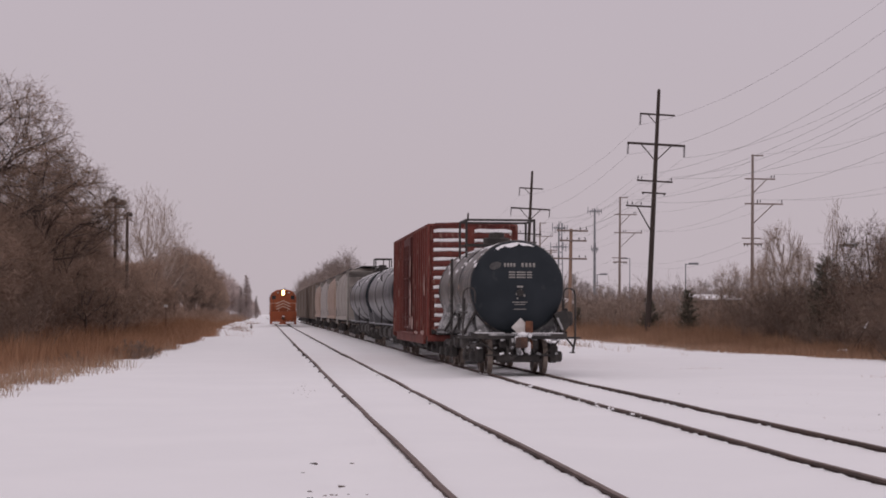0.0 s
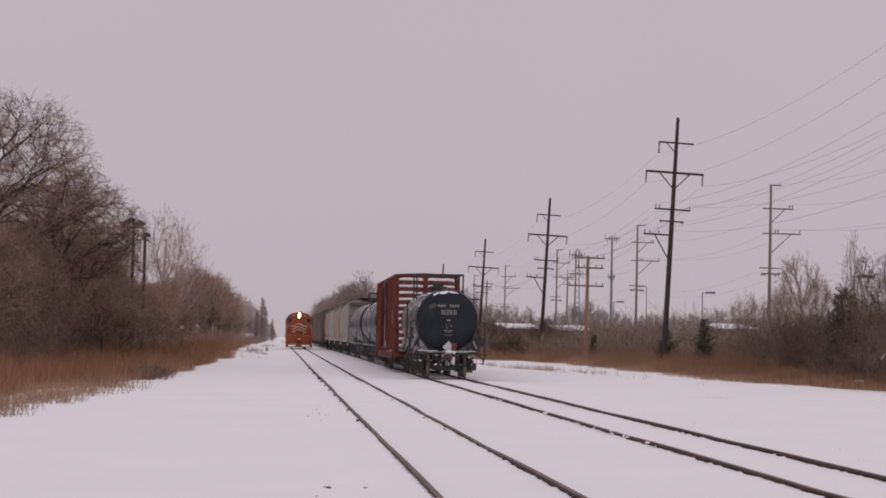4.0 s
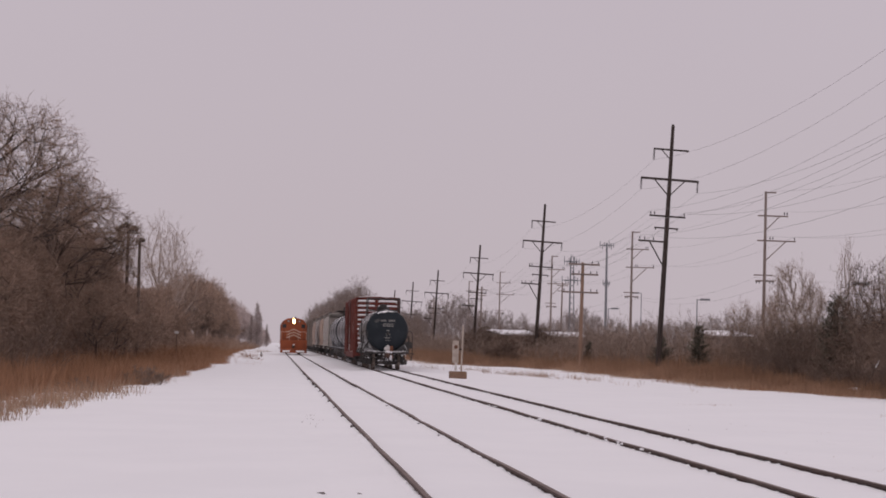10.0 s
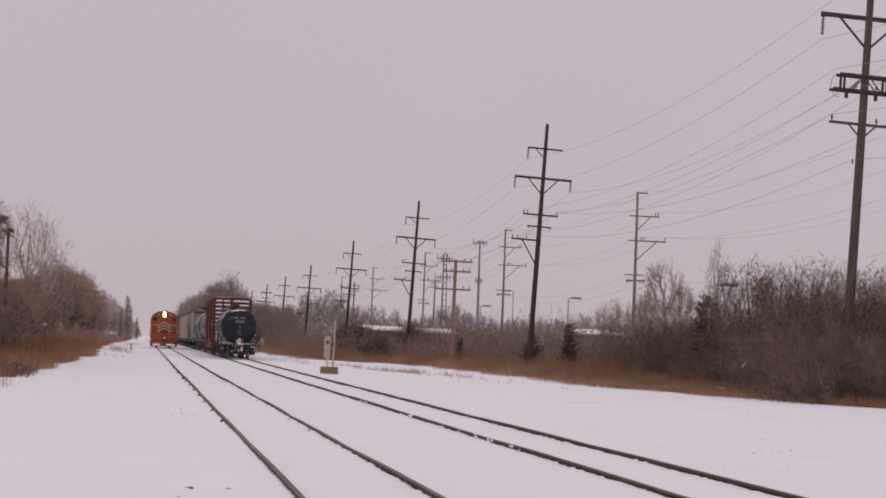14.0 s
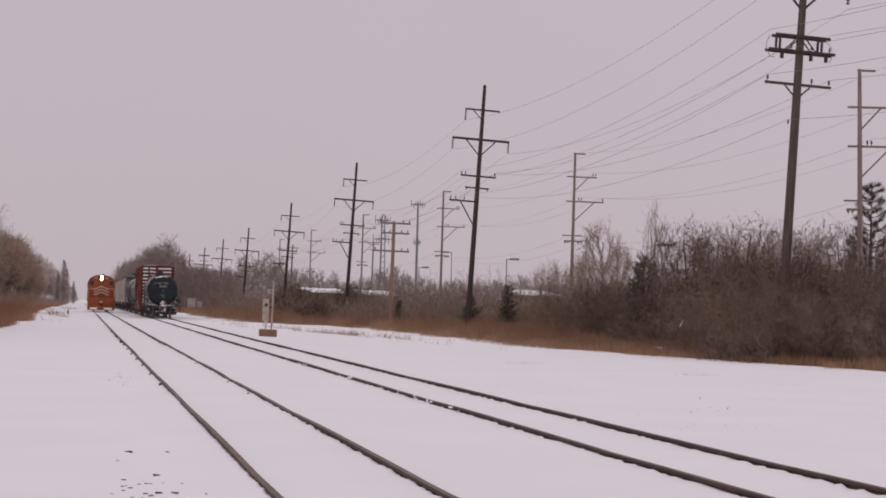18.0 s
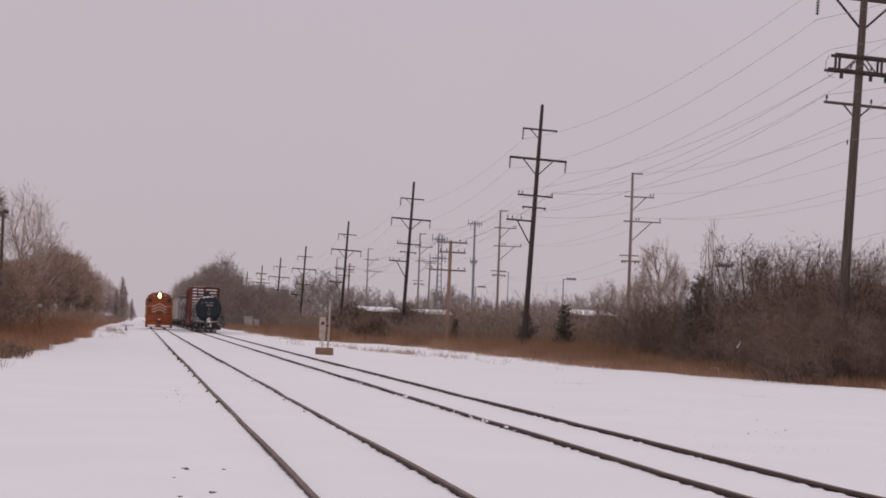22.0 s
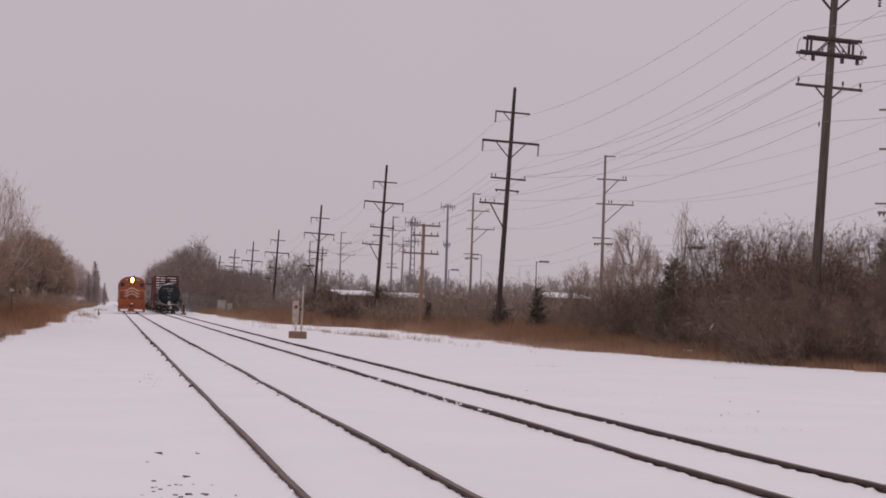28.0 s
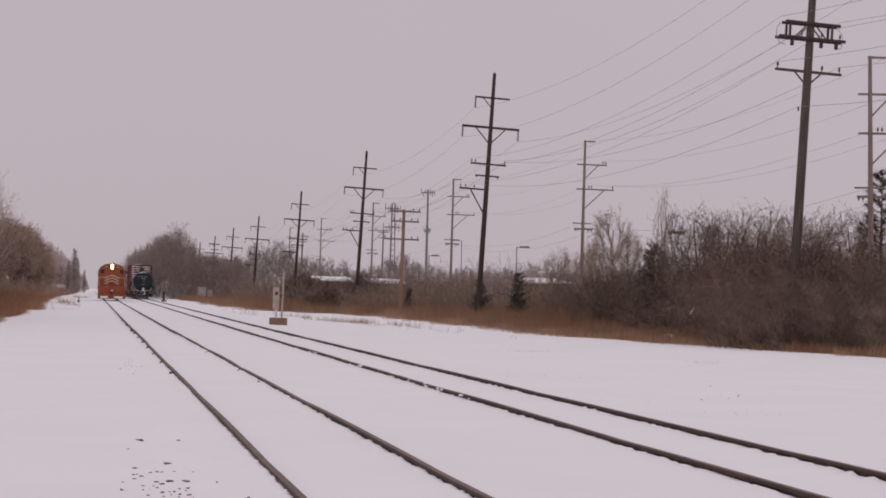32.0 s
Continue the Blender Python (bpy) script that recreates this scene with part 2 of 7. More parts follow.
CABINET = material("pale_grey_cabinet", (0.44, 0.42, 0.40), (0.36, 0.34, 0.325), 2.0, 0.6, 0, 0.05)
PANEL = material("weathered_sign_panel", (0.42, 0.36, 0.31), (0.33, 0.275, 0.235), 5.0, 0.8, 0, 0.1, c3=(0.2, 0.13, 0.09), spots=0.6)
TIMBER = material("weathered_timber", (0.24, 0.15, 0.10), (0.17, 0.10, 0.068), 4.0, 0.9, 0, 0.3, streak=(1, 1, 4))
BUILDING = material("dull_building_wall", (0.19, 0.15, 0.135), (0.15, 0.12, 0.11), 1.0, 0.9, 0, 0.1)


# ---- mesh tools ----
class Form:
    """Collects vertices and faces of one mesh."""

    def __init__(self):
        self.v, self.f, self.n = [], [], 0

    def add(self, verts, faces):
        self.v.append(np.asarray(verts, float).reshape(-1, 3))
        self.f += [tuple(i + self.n for i in q) for q in faces]
        self.n += len(self.v[-1])
        return self

    def box(self, c, s, m=None, ch=0.015):
        """A box with chamfered edges, centre c and size s."""
        h = np.array(s, float) / 2
        ch = min(ch, h.min() * 0.45)
        vs, idx = [], {}
        for sx in (-1, 1):
            for sy in (-1, 1):
                for sz in (-1, 1):
                    for a in range(3):
                        q = np.array((sx, sy, sz)) * (h - ch)
                        q[a] = (sx, sy, sz)[a] * h[a]
                        idx[sx, sy, sz, a] = len(vs)
                        vs.append(q)
        fs = []
        for a in range(3):
            b, c2 = (a + 1) % 3, (a + 2) % 3
            for s1 in (-1, 1):
                ring = []
                for u, w in ((-1, -1), (1, -1), (1, 1), (-1, 1)):
                    k = [0, 0, 0]
                    k[a], k[b], k[c2] = s1, u, w
                    ring.append(idx[(*k, a)])
                fs.append(tuple(ring if s1 > 0 else ring[::-1]))
            for u in (-1, 1):
                for w in (-1, 1):
                    lo, hi = [0, 0, 0], [0, 0, 0]
                    lo[a], hi[a] = -1, 1
                    lo[b] = hi[b] = u
                    lo[c2] = hi[c2] = w
                    ring = [idx[(*lo, b)], idx[(*hi, b)], idx[(*hi, c2)], idx[(*lo, c2)]]
                    fs.append(tuple(ring if u * w < 0 else ring[::-1]))
        for sx in (-1, 1):
            for sy in (-1, 1):
                for sz in (-1, 1):
                    ring = [idx[sx, sy, sz, a] for a in range(3)]
                    fs.append(tuple(ring if sx * sy * sz > 0 else ring[::-1]))
        vs = np.array(vs)
        if m is not None:
            vs = vs @ np.array(m.to_3x3()).T
        return self.add(vs + np.array(c, float), fs)

    def tube(self, pts, radii, n=8, caps=True):
        """A round bar along pts."""
        pts = np.array(pts, float)
        if np.isscalar(radii):
            radii = [radii] * len(pts)
        vs, k = [], len(pts)
        d = np.gradient(pts, axis=0)
        d /= np.linalg.norm(d, axis=1)[:, None] + 1e-12
        ref = np.array((0, 0, 1.0)) if abs(d[0][2]) < 0.9 else np.array((1.0, 0, 0))
        for i in range(k):
            u = np.cross(d[i], ref)
            if np.linalg.norm(u) < 1e-3:
                u = np.cross(d[i], (0.3, 1.0, 0.2))
            u /= np.linalg.norm(u)
            w = np.cross(d[i], u)
            a = np.arange(n) * 2 * math.pi / n
            vs.append(pts[i] + radii[i] * (np.cos(a)[:, None] * u + np.sin(a)[:, None] * w))
        fs = []
        for i in range(k - 1):
            for j in range(n):
                fs.append((i * n + j, i * n + (j + 1) % n, (i + 1) * n + (j + 1) % n, (i + 1) * n + j))
        if caps:
            fs += [tuple(range(n))[::-1], tuple(range((k - 1) * n, k * n))]
        return self.add(np.concatenate(vs), fs)

    def lathe(self, prof, c, axis="y", n=32):
        """Turns (along, radius) pairs round the axis through c."""
        a = np.arange(n) * 2 * math.pi / n
        vs = []
        for s, rr in prof:
            x, y = rr * np.cos(a), rr * np.sin(a)
            z = np.full(n, s)
            vs.append(np.stack({"y": (x, z, y), "z": (x, y, z), "x": (z, x, y)}[axis], -1))
        k, fs = len(prof), []
        for i in range(k - 1):
            for j in range(n):
                q = (i * n + j, i * n + (j + 1) % n, (i + 1) * n + (j + 1) % n, (i + 1) * n + j)
                fs.append(q if axis != "y" else q[::-1])
        fs += [tuple(range(n)), tuple(range((k - 1) * n, k * n))[::-1]]
        return self.add(np.concatenate(vs) + np.array(c, float), fs)

    def prism(self, outline, y0, y1, caps=True):
        """An (x, z) outline drawn out along y."""
        o = np.array(outline, float)
        n = len(o)
        a = np.stack([o[:, 0], np.full(n, y0), o[:, 1]], -1)
        b = np.stack([o[:, 0], np.full(n, y1), o[:, 1]], -1)
        fs = [(j, (j + 1) % n, n + (j + 1) % n, n + j) for j in range(n)]
        if caps:
            fs += [tuple(range(n))[::-1], tuple(range(n, 2 * n))]
        return self.add(np.concatenate([a, b]), fs)

    def mesh(self, name, mat, smooth=False):
        me = bpy.data.meshes.new(name)
        me.from_pydata([tuple(q) for q in np.concatenate(self.v)], [], self.f)
        me.materials.append(mat)
        if smooth:
            me.polygons.foreach_set("use_smooth", [True] * len(me.polygons))
        me.update()
        return me


def raw_mesh(name, verts, tris, mat):
    """A large triangle mesh from arrays."""
    me = bpy.data.meshes.new(name)
    nv, nt = len(verts), len(tris)
    me.vertices.add(nv)
    me.vertices.foreach_set("co", np.asarray(verts, np.float32).ravel())
    me.loops.add(nt * 3)
    me.loops.foreach_set("vertex_index", np.asarray(tris, np.int32).ravel())
    me.polygons.add(nt)
    me.polygons.foreach_set("loop_start", np.arange(0, nt * 3, 3, dtype=np.int32))
    me.materials.append(mat)
    me.update()
    me.validate()
    return me


def part(name, form, mat, parent, label="", smooth=False, at=None):
    me = form if isinstance(form, bpy.types.Mesh) else form.mesh(name, mat, smooth)
    ob = new(name, me)
    ob.parent = parent
    if at is not None:
        ob.matrix_basis = at
    if label:
        tagged(ob, label)
    return ob


def thing(name, label, category, group="", kind="", at=None):
    ob = new(name)
    ob.empty_display_size = 0.2
    if at is not None:
        ob.matrix_basis = at
    return tagged(ob, label, category, group, kind)


rng = np.random.default_rng(7)


def lattice(x, y, seed=0):
    """Smooth value noise in -1..1 for arrays."""
    xi, yi = np.floor(x).astype(np.int64), np.floor(y).astype(np.int64)
    u, v = x - xi, y - yi
    u, v = u * u * (3 - 2 * u), v * v * (3 - 2 * v)

    def h(a, b):
        k = (a * 374761393 + b * 668265263 + seed * 974634777) & 0x7FFFFFFF
        k = ((k ^ (k >> 13)) * 1274126177) & 0x7FFFFFFF
        return (k ^ (k >> 16)) % 10007 / 5003.0 - 1

    return (h(xi, yi) * (1 - u) + h(xi + 1, yi) * u) * (1 - v) + (h(xi, yi + 1) * (1 - u) + h(xi + 1, yi + 1) * u) * v


RISE = 0.36


def lie(y):
    """Height of the land along the tracks: a slight rise away from the crossing."""
    u = np.clip(np.asarray(y, float) / 300, 0, 1)
    return RISE * u * u * (3 - 2 * u)


def snow_z(x, y):
    x, y = np.asarray(x, float), np.asarray(y, float)
    z = lie(y) + 0.03 * lattice(x / 3.1, y / 5.0, 3) + 0.011 * lattice(x / 0.8, y / 1.1, 5)
    near = np.exp(-((np.minimum(abs(x - 2.48), abs(x - 6.94)) / 2.2) ** 4))
    z = z * (1 - near) + (lie(y) + 0.016 * lattice(x / 0.5, y / 0.7, 8) + 0.066) * near
    # drifts along the wood's edge, and old wheel ruts across the open ground beside the siding
    z = z + 0.42 * np.maximum(0, lattice(x / 1.3 + 7, y / 8.0, 14) + 0.1) * np.exp(-(((x + 3.0) / 1.5) ** 2)) * np.clip((y - 125) / 40, 0, 1) * np.clip((330 - y) / 60, 0, 1)
    rut = y - 0.42 * (x - 12) - 30
    open_ground = np.clip((x - 9.5) / 2, 0, 1) * np.clip((30 - x) / 4, 0, 1)
    for off in (0.0, 1.7, 6.4, 8.1):
        z = z - 0.085 * np.exp(-(((rut - off - 0.5 * lattice(x / 4.0, y * 0, 27)) / 0.22) ** 2)) * open_ground * (0.55 + 0.45 * lattice(x / 1.1, y / 1.1, 28))
    z = z + 0.03 * np.maximum(0, lattice(x / 0.55, y / 1.4, 29) - 0.25) * open_ground
    return z - 0.07 * np.maximum(0, lattice(x / 0.24 + 3, y / 0.62, 6) - 0.1) * np.exp(-(((x - 0.85 - 0.25 * lattice(y / 6.0, x * 0, 2)) / 0.42) ** 2)) * (y < 46)


HEAD = 0.14
TRACK_A, TRACK_B = 2.48, 6.94


def right_edge(y):
    """Where the snow ends and the rough ground begins."""
    return np.interp(y, [40, 63, 70, 77, 83, 95, 110, 134, 148, 156, 166, 230, 300, 700], [33, 26.3, 24.9, 22.5, 21.5, 21.7, 21.4, 21.0, 19.3, 15.0, 13.6, 13.0, 12.5, 12])


def left_edge(y):
    return np.interp(y, [0, 44, 52, 62, 82, 100, 126, 180, 240, 330, 700], [-6.4, -5.7, -5.1, -4.7, -4.6, -4.2, -3.7, -3.6, -4.3, -3.8, -3.5])


# ---- ground ----
gx = np.concatenate([[-3000, -1200, -500, -220, -110, -60, -40, -30], np.arange(-24, -8, 1.0), np.arange(-8, -0.3, 0.35), np.arange(-0.3, 1.9, 0.11), np.arange(1.9, 9, 0.3), np.arange(9, 25, 0.25), np.arange(25, 36, 0.6),
                     [38, 42, 50, 65, 90, 130, 200, 400, 1000, 3000]])
gy = np.concatenate([[-600, -150, -50, -20, -8], np.arange(0, 12, 0.5), np.arange(12, 44, 0.2), np.arange(44, 60, 0.4), np.arange(60, 160, 0.9), np.arange(160, 320, 2.5), np.arange(320, 700, 12),
                     [720, 800, 1000, 1500, 2500, 4500]])
X, Y = np.meshgrid(gx, gy)
Z = snow_z(X, Y)
far = (Y > 700) | (abs(X) > 60)
Z[far] = lie(Y)[far]
nx, ny = len(gx), len(gy)
i = (np.arange(ny - 1)[:, None] * nx + np.arange(nx - 1)[None]).ravel()
gt = np.concatenate([np.stack([i, i + 1, i + nx + 1], -1), np.stack([i, i + nx + 1, i + nx], -1)])
gm = raw_mesh("ground", np.stack([X.ravel(), Y.ravel(), Z.ravel()], -1), gt, SNOW)
gm.polygons.foreach_set("use_smooth", np.ones(len(gt), bool))
tagged(new("ground", gm), "wide field of fresh trampled snow beside the tracks", "snow", kind="structure")


def verge(name, label, ys, near, farx, seed):
    """A strip of matted litter standing a little above the snow, with a ragged edge."""
    vs, ts = [], []
    for k, y in enumerate(ys):
        a, b = near(y), farx(y)
        a += (0.8 * lattice(np.array(y / 3.0), np.array(0.5), seed) + 0.5 * lattice(np.array(y / 1.1), np.array(3.5), seed)) * (1 if b > a else -1)
        cols = np.concatenate([[0, 0.02], np.linspace(0.06, 1, 10)])
        x = a + (b - a) * cols
        yy = np.full(len(x), y)
        z = snow_z(x, yy) + 0.05 + 0.06 * (lattice(x / 1.3, yy / 1.3, seed + 1) + 0.6)
        z[0] = snow_z(x[:1], yy[:1])[0] - 0.05
        vs.append(np.stack([x, yy, z], -1))
    c = 12
    for k in range(len(ys) - 1):
        for j in range(c - 1):
            q = k * c + j
            ts += [(q, q + 1, q + c + 1), (q, q + c + 1, q + c)]
    return tagged(new(name, raw_mesh(name, np.concatenate(vs), ts, LITTER)), label, "ground", kind="structure")


verge("verge_left", "matted brown leaf litter under the wood", np.arange(38, 460, 0.8), lambda y: float(left_edge(y)) - float(np.interp(y, [40, 56, 66], [2.4, 1.9, 0.6])), lambda y: -45.0, 11)
verge("verge_right", "matted brown litter under the scrub", np.arange(52, 330, 0.8), lambda y: float(right_edge(y)) + 0.8, lambda y: float(right_edge(y)) + 45.0, 21)

# ---- tracks ----
RAIL_OUT = [(-0.07, -0.17), (0.07, -0.17), (0.07, -0.15), (0.012, -0.125), (0.012, -0.045), (0.039, -0.032), (0.039, -0.006), (0.032, 0.0),
            (-0.032, 0.0), (-0.039, -0.006), (-0.039, -0.032), (-0.012, -0.045), (-0.012, -0.125), (-0.07, -0.15)]
rail_ys = np.concatenate([np.arange(-60, 0, 6), np.arange(0, 96, 0.8), np.arange(96, 120, 1.2), np.arange(120, 320, 4), np.arange(320, 760, 40)])


def sag(x, y):
    """How far a worn rail dips near its joints."""
    low = 0.0
    for yj in JOINTS[round(x, 3)]:
        low += (0.034 if abs(yj - 40.9) < 0.1 and x < 4 else 0.013) * math.exp(-abs(y - yj) / 1.7)
    return low


JOINTS = {}
for x0 in (TRACK_A, TRACK_B):
    for off, first in ((-0.755, 16.5 + x0 * 0.7), (0.755, 17.12 + (x0 - TRACK_A) * 0.7)):
        JOINTS[round(x0 + off, 3)] = [first + 11.89 * k for k in range(13)]


def rail_form(x, wob):
    fm = Form()
    n = len(RAIL_OUT)
    vs = []
    for y in rail_ys:
        dx = wob * float(lattice(np.array(y / 9.0), np.array(x), 4))
        dz = 0.6 * wob * float(lattice(np.array(y / 6.0), np.array(x + 9), 4))
        vs += [(x + dx + a, y, float(lie(y)) + HEAD + b + dz - sag(x, y)) for a, b in RAIL_OUT]
    fs = []
    for k in range(len(rail_ys) - 1):
        for j in range(n):
            fs.append((k * n + j, (k + 1) * n + j, (k + 1) * n + (j + 1) % n, k * n + (j + 1) % n))
    fs += [tuple(range(n))]
    return fm.add(vs, fs)


def track(name, x0, label):
    t = thing(name, label, "railway track", kind="structure")
    for s in (-0.755, 0.755):
        rail = part("rail", rail_form(x0 + s, 0.018), RAIL_STEEL, t, "rust-brown steel rail half sunk in snow")
        rail.data.materials.append(RAIL_TOP)
        for p in rail.data.polygons:
            if p.normal.z > 0.9 and abs(p.area) > 0.01 and p.center.z - float(lie(p.center.y)) > HEAD - 0.05:
                p.material_index = 1
        # splice bars
        for y in JOINTS[round(x0 + s, 3)]:
            fm, top = Form(), lie(y) + HEAD - sag(x0 + s, y)
            for side in (-1, 1):
                fm.box((x0 + s + side * 0.03, y, top - 0.085), (0.03, 0.9, 0.07))
                for k in (-0.3, -0.1, 0.1, 0.3):
                    fm.tube([(x0 + s + side * 0.04, y + k, top - 0.085), (x0 + s + side * 0.065, y + k, top - 0.085)], 0.016, 6)
            part("splice_bar", fm, RAIL_STEEL, rail)
        # ragged snow lying against the rail
        vs, fs = [], []
        ys = np.arange(9.0, 70.0, 0.11)
        sunk = 0.02 if x0 > 5 else 0.0
        for k, y in enumerate(ys):
            tie = max(0.0, math.cos(y * 2 * math.pi / 0.55)) ** 3
            top = 0.035 + 0.022 * float(lattice(np.array(y / 0.16), np.array(x0 + s), 51)) + 0.03 * tie * (0.5 + 0.5 * float(lattice(np.array(y / 2.2), np.array(x0 + s), 52)))
            for dx, z in ((-0.34, 0.035), (-0.14, 0.068 - sunk), (-0.075, 0.073 - sunk + top * 0.6), (-0.03, 0.052 - sunk + top)):
                vs.append((x0 + s + dx, y, float(lie(y)) + z))
        for k in range(len(ys) - 1):
            fs += [(k * 4 + j, k * 4 + j + 1, k * 4 + j + 5, k * 4 + j + 4) for j in range(3)]
        part("lying_snow", Form().add(vs, fs), SNOW, rail, "ragged snow along the rail", smooth=True)
    return t


track_a = track("track_1", TRACK_A, "single track of rusty rails in snow")
track("track_2", TRACK_B, "parallel siding of rusty rails in snow")
# tie ends and spikes that show beside the first rail
for y in (37.9, 43.1, 48.5, 53.6, 58.7, 64.0, 69.5, 74.5, 84.0, 96.0):
    part("tie_end", Form().box((TRACK_A - 0.755 - 0.062, y, float(lie(y)) + 0.08), (0.1, 0.3, 0.085), ch=0.035), POLE_DARK, track_a, "dark wooden tie end poking out of snow")
for y in (40.0, 51.2, 35.1):
    part("tie_end", Form().box((TRACK_A + 0.755 - 0.07, y, float(lie(y)) + 0.05), (0.1, 0.3, 0.09), ch=0.03), POLE_DARK, track_a)

# ---- rolling stock ----
# every car stands on the rail heads with its near end at y = 0 and runs on along +y


def truck(parent, y):
    """A two-axle truck under a car."""
    tr = part("truck", Form().box((0, y, 0.62), (2.1, 0.34, 0.3), ch=0.04), DARK_STEEL, parent, "grimy cast-steel freight truck")
    for sx in (-1, 1):
        fm = Form()
        fm.prism([(sx * 1.0 - 0.06, 0.30), (sx * 1.0 + 0.06, 0.30), (sx * 1.0 + 0.06, 0.44), (sx * 1.0 - 0.06, 0.44)], y - 0.55, y + 0.55)
        fm.box((sx * 1.0, y, 0.74), (0.2, 1.9, 0.17), ch=0.04)
        for k in (-1, 1):
            fm.tube([(sx * 1.0, y + k * 0.32, 0.36), (sx * 1.0, y + k * 0.75, 0.66)], 0.075, 6)
            fm.box((sx * 1.0, y + k * 0.86, 0.54), (0.28, 0.4, 0.5), ch=0.08)
        for k in (-0.17, 0, 0.17):
            fm.tube([(sx * 1.0, y + k, 0.42), (sx * 1.0, y + k, 0.68)], 0.07, 8)
        part("side_frame", fm, DARK_STEEL, tr)
        for k in (-1, 1):
            bm = Form().lathe([(sx * 1.1, 0.02), (sx * 1.1, 0.16), (sx * 1.24, 0.15), (sx * 1.27, 0.1)], (0, y + k * 0.86, 0.46), "x", 10)
            part("bearing_cap", bm, DARK_STEEL, tr)
    for k in (-1, 1):
        ax = Form().tube([(-0.95, y + k * 0.86, 0.46), (0.95, y + k * 0.86, 0.46)], 0.075, 10)
        part("axle", ax, DARK_STEEL, tr)
        for sx in (-1, 1):
            a = sx * 0.69
            w = Form().lathe([(a, 0.08), (a, 0.40), (a, 0.485), (a + sx * 0.03, 0.475), (a + sx * 0.035, 0.46), (a + sx * 0.13, 0.455), (a + sx * 0.13, 0.40),
                              (a + sx * 0.07, 0.36), (a + sx * 0.07, 0.14), (a + sx * 0.15, 0.11)], (0, y + k * 0.86, 0.46), "x", 28)
            wh = part("wheel", w, WHEEL_STEEL, tr, "worn steel wheel with bright tread", smooth=False)
            wh.data.materials.append(WHEEL_RIM)
            for p in wh.data.polygons:
                if math.hypot(p.center.y - y - k * 0.86, p.center.z - 0.46) > 0.39:
                    p.material_index = 1
        part("brake_beam", Form().box((0, y + k * 1.25, 0.44), (1.2, 0.16, 0.26), ch=0.05), DARK_STEEL, tr)
    return tr


def coupler(parent, y, d):
    """Knuckle coupler at an end sill; d = -1 faces back, 1 ahead."""
    fm = Form().box((0, y + d * 0.25, 0.86), (0.2, 0.55, 0.2), ch=0.03)
    fm.box((0.0, y + d * 0.55, 0.86), (0.29, 0.22, 0.3), ch=0.07)
    fm.box((0.13 * d, y + d * 0.70, 0.86), (0.12, 0.2, 0.28), ch=0.05)
    cp = part("coupler", fm, DARK_RUST, parent, "rusty knuckle coupler with packed snow")
    part("snow_lump", Form().lathe([(0, 0.02), (0.02, 0.16), (0.08, 0.12), (0.11, 0.03)], (0.02, y + d * 0.5, 1.03), "z", 9), SNOW_CAP, cp, smooth=True)
    hose = Form().tube([(-0.35, y + d * 0.1, 0.75), (-0.36, y + d * 0.35, 0.55), (-0.3, y + d * 0.5, 0.42), (-0.18, y + d * 0.6, 0.5)], 0.03, 6)
    part("brake_hose", hose, DARK_STEEL, cp)
    return cp


def ladder(parent, x, y, z0, z1, w=0.4, along="y", mat=None):
    fm = Form()
    for s in (-w / 2, w / 2):
        q = (x, y + s) if along == "y" else (x + s, y)
        fm.box((q[0], q[1], (z0 + z1) / 2), (0.04, 0.04, z1 - z0), ch=0.005)
    for z in np.arange(z0 + 0.15, z1, 0.36):
        a, b = ((x, y - w / 2, z), (x, y + w / 2, z)) if along == "y" else ((x - w / 2, y, z), (x + w / 2, y, z))
        fm.tube([a, b], 0.014, 5)
    return part("ladder", fm, mat or DARK_STEEL, parent)


def dished(y0, y1, r, dish=0.28):
    prof = []
    for k in range(7):
        a = k / 6 * math.pi / 2
        prof.append((y0 + dish * (1 - math.sin(a)), max(r * math.cos(math.pi / 2 - a) if k else 0.02, 0.02)))
    prof[-1] = (y0 + dish * 0.0, prof[-1][1])
    prof = [(y0 + dish * (1 - math.cos(a)), r * math.sin(a)) for a in np.linspace(0.02, math.pi / 2, 8)]
    return prof + [(y1 - (p - y0), q) for p, q in reversed(prof)]


def dome_and_rails(parent, y, ztop, half=0.95, long=1.5, post=1.0):
    """Manway dome with a safety walkway and railing round it."""
    dm = Form().lathe([(ztop - 0.15, 0.4), (ztop + 0.24, 0.4), (ztop + 0.27, 0.36), (ztop + 0.27, 0.24), (ztop + 0.42, 0.22), (ztop + 0.44, 0.08)], (0, y, 0), "z", 18)
    d = part("manway_dome", dm, DARK_STEEL, parent, "black manway dome with valve housing")
    for s in (-1, 1):
        wk = part("walkway", Form().box((0, y + s * (long / 2 + 0.1), ztop + 0.05), (2 * half, 0.5, 0.04), ch=0.01), DARK_STEEL, parent, "grated walkway dusted with snow")
    for sx in (-1, 1):
        for sy in (-1, 1):
            part("railing_post", Form().box((sx * half, y + sy * long, ztop - 0.1 + post / 2), (0.065, 0.065, post + 0.5), ch=0.01), DARK_STEEL, parent)
    ring = [(-half, -long), (half, -long), (half, long), (-half, long), (-half, -long)]
    for z in (post + 0.12,):
        part("safety_railing", Form().tube([(a, y + b, ztop + z) for a, b in ring], 0.036, 6), DARK_STEEL, parent, "black pipe safety railing")
    return d


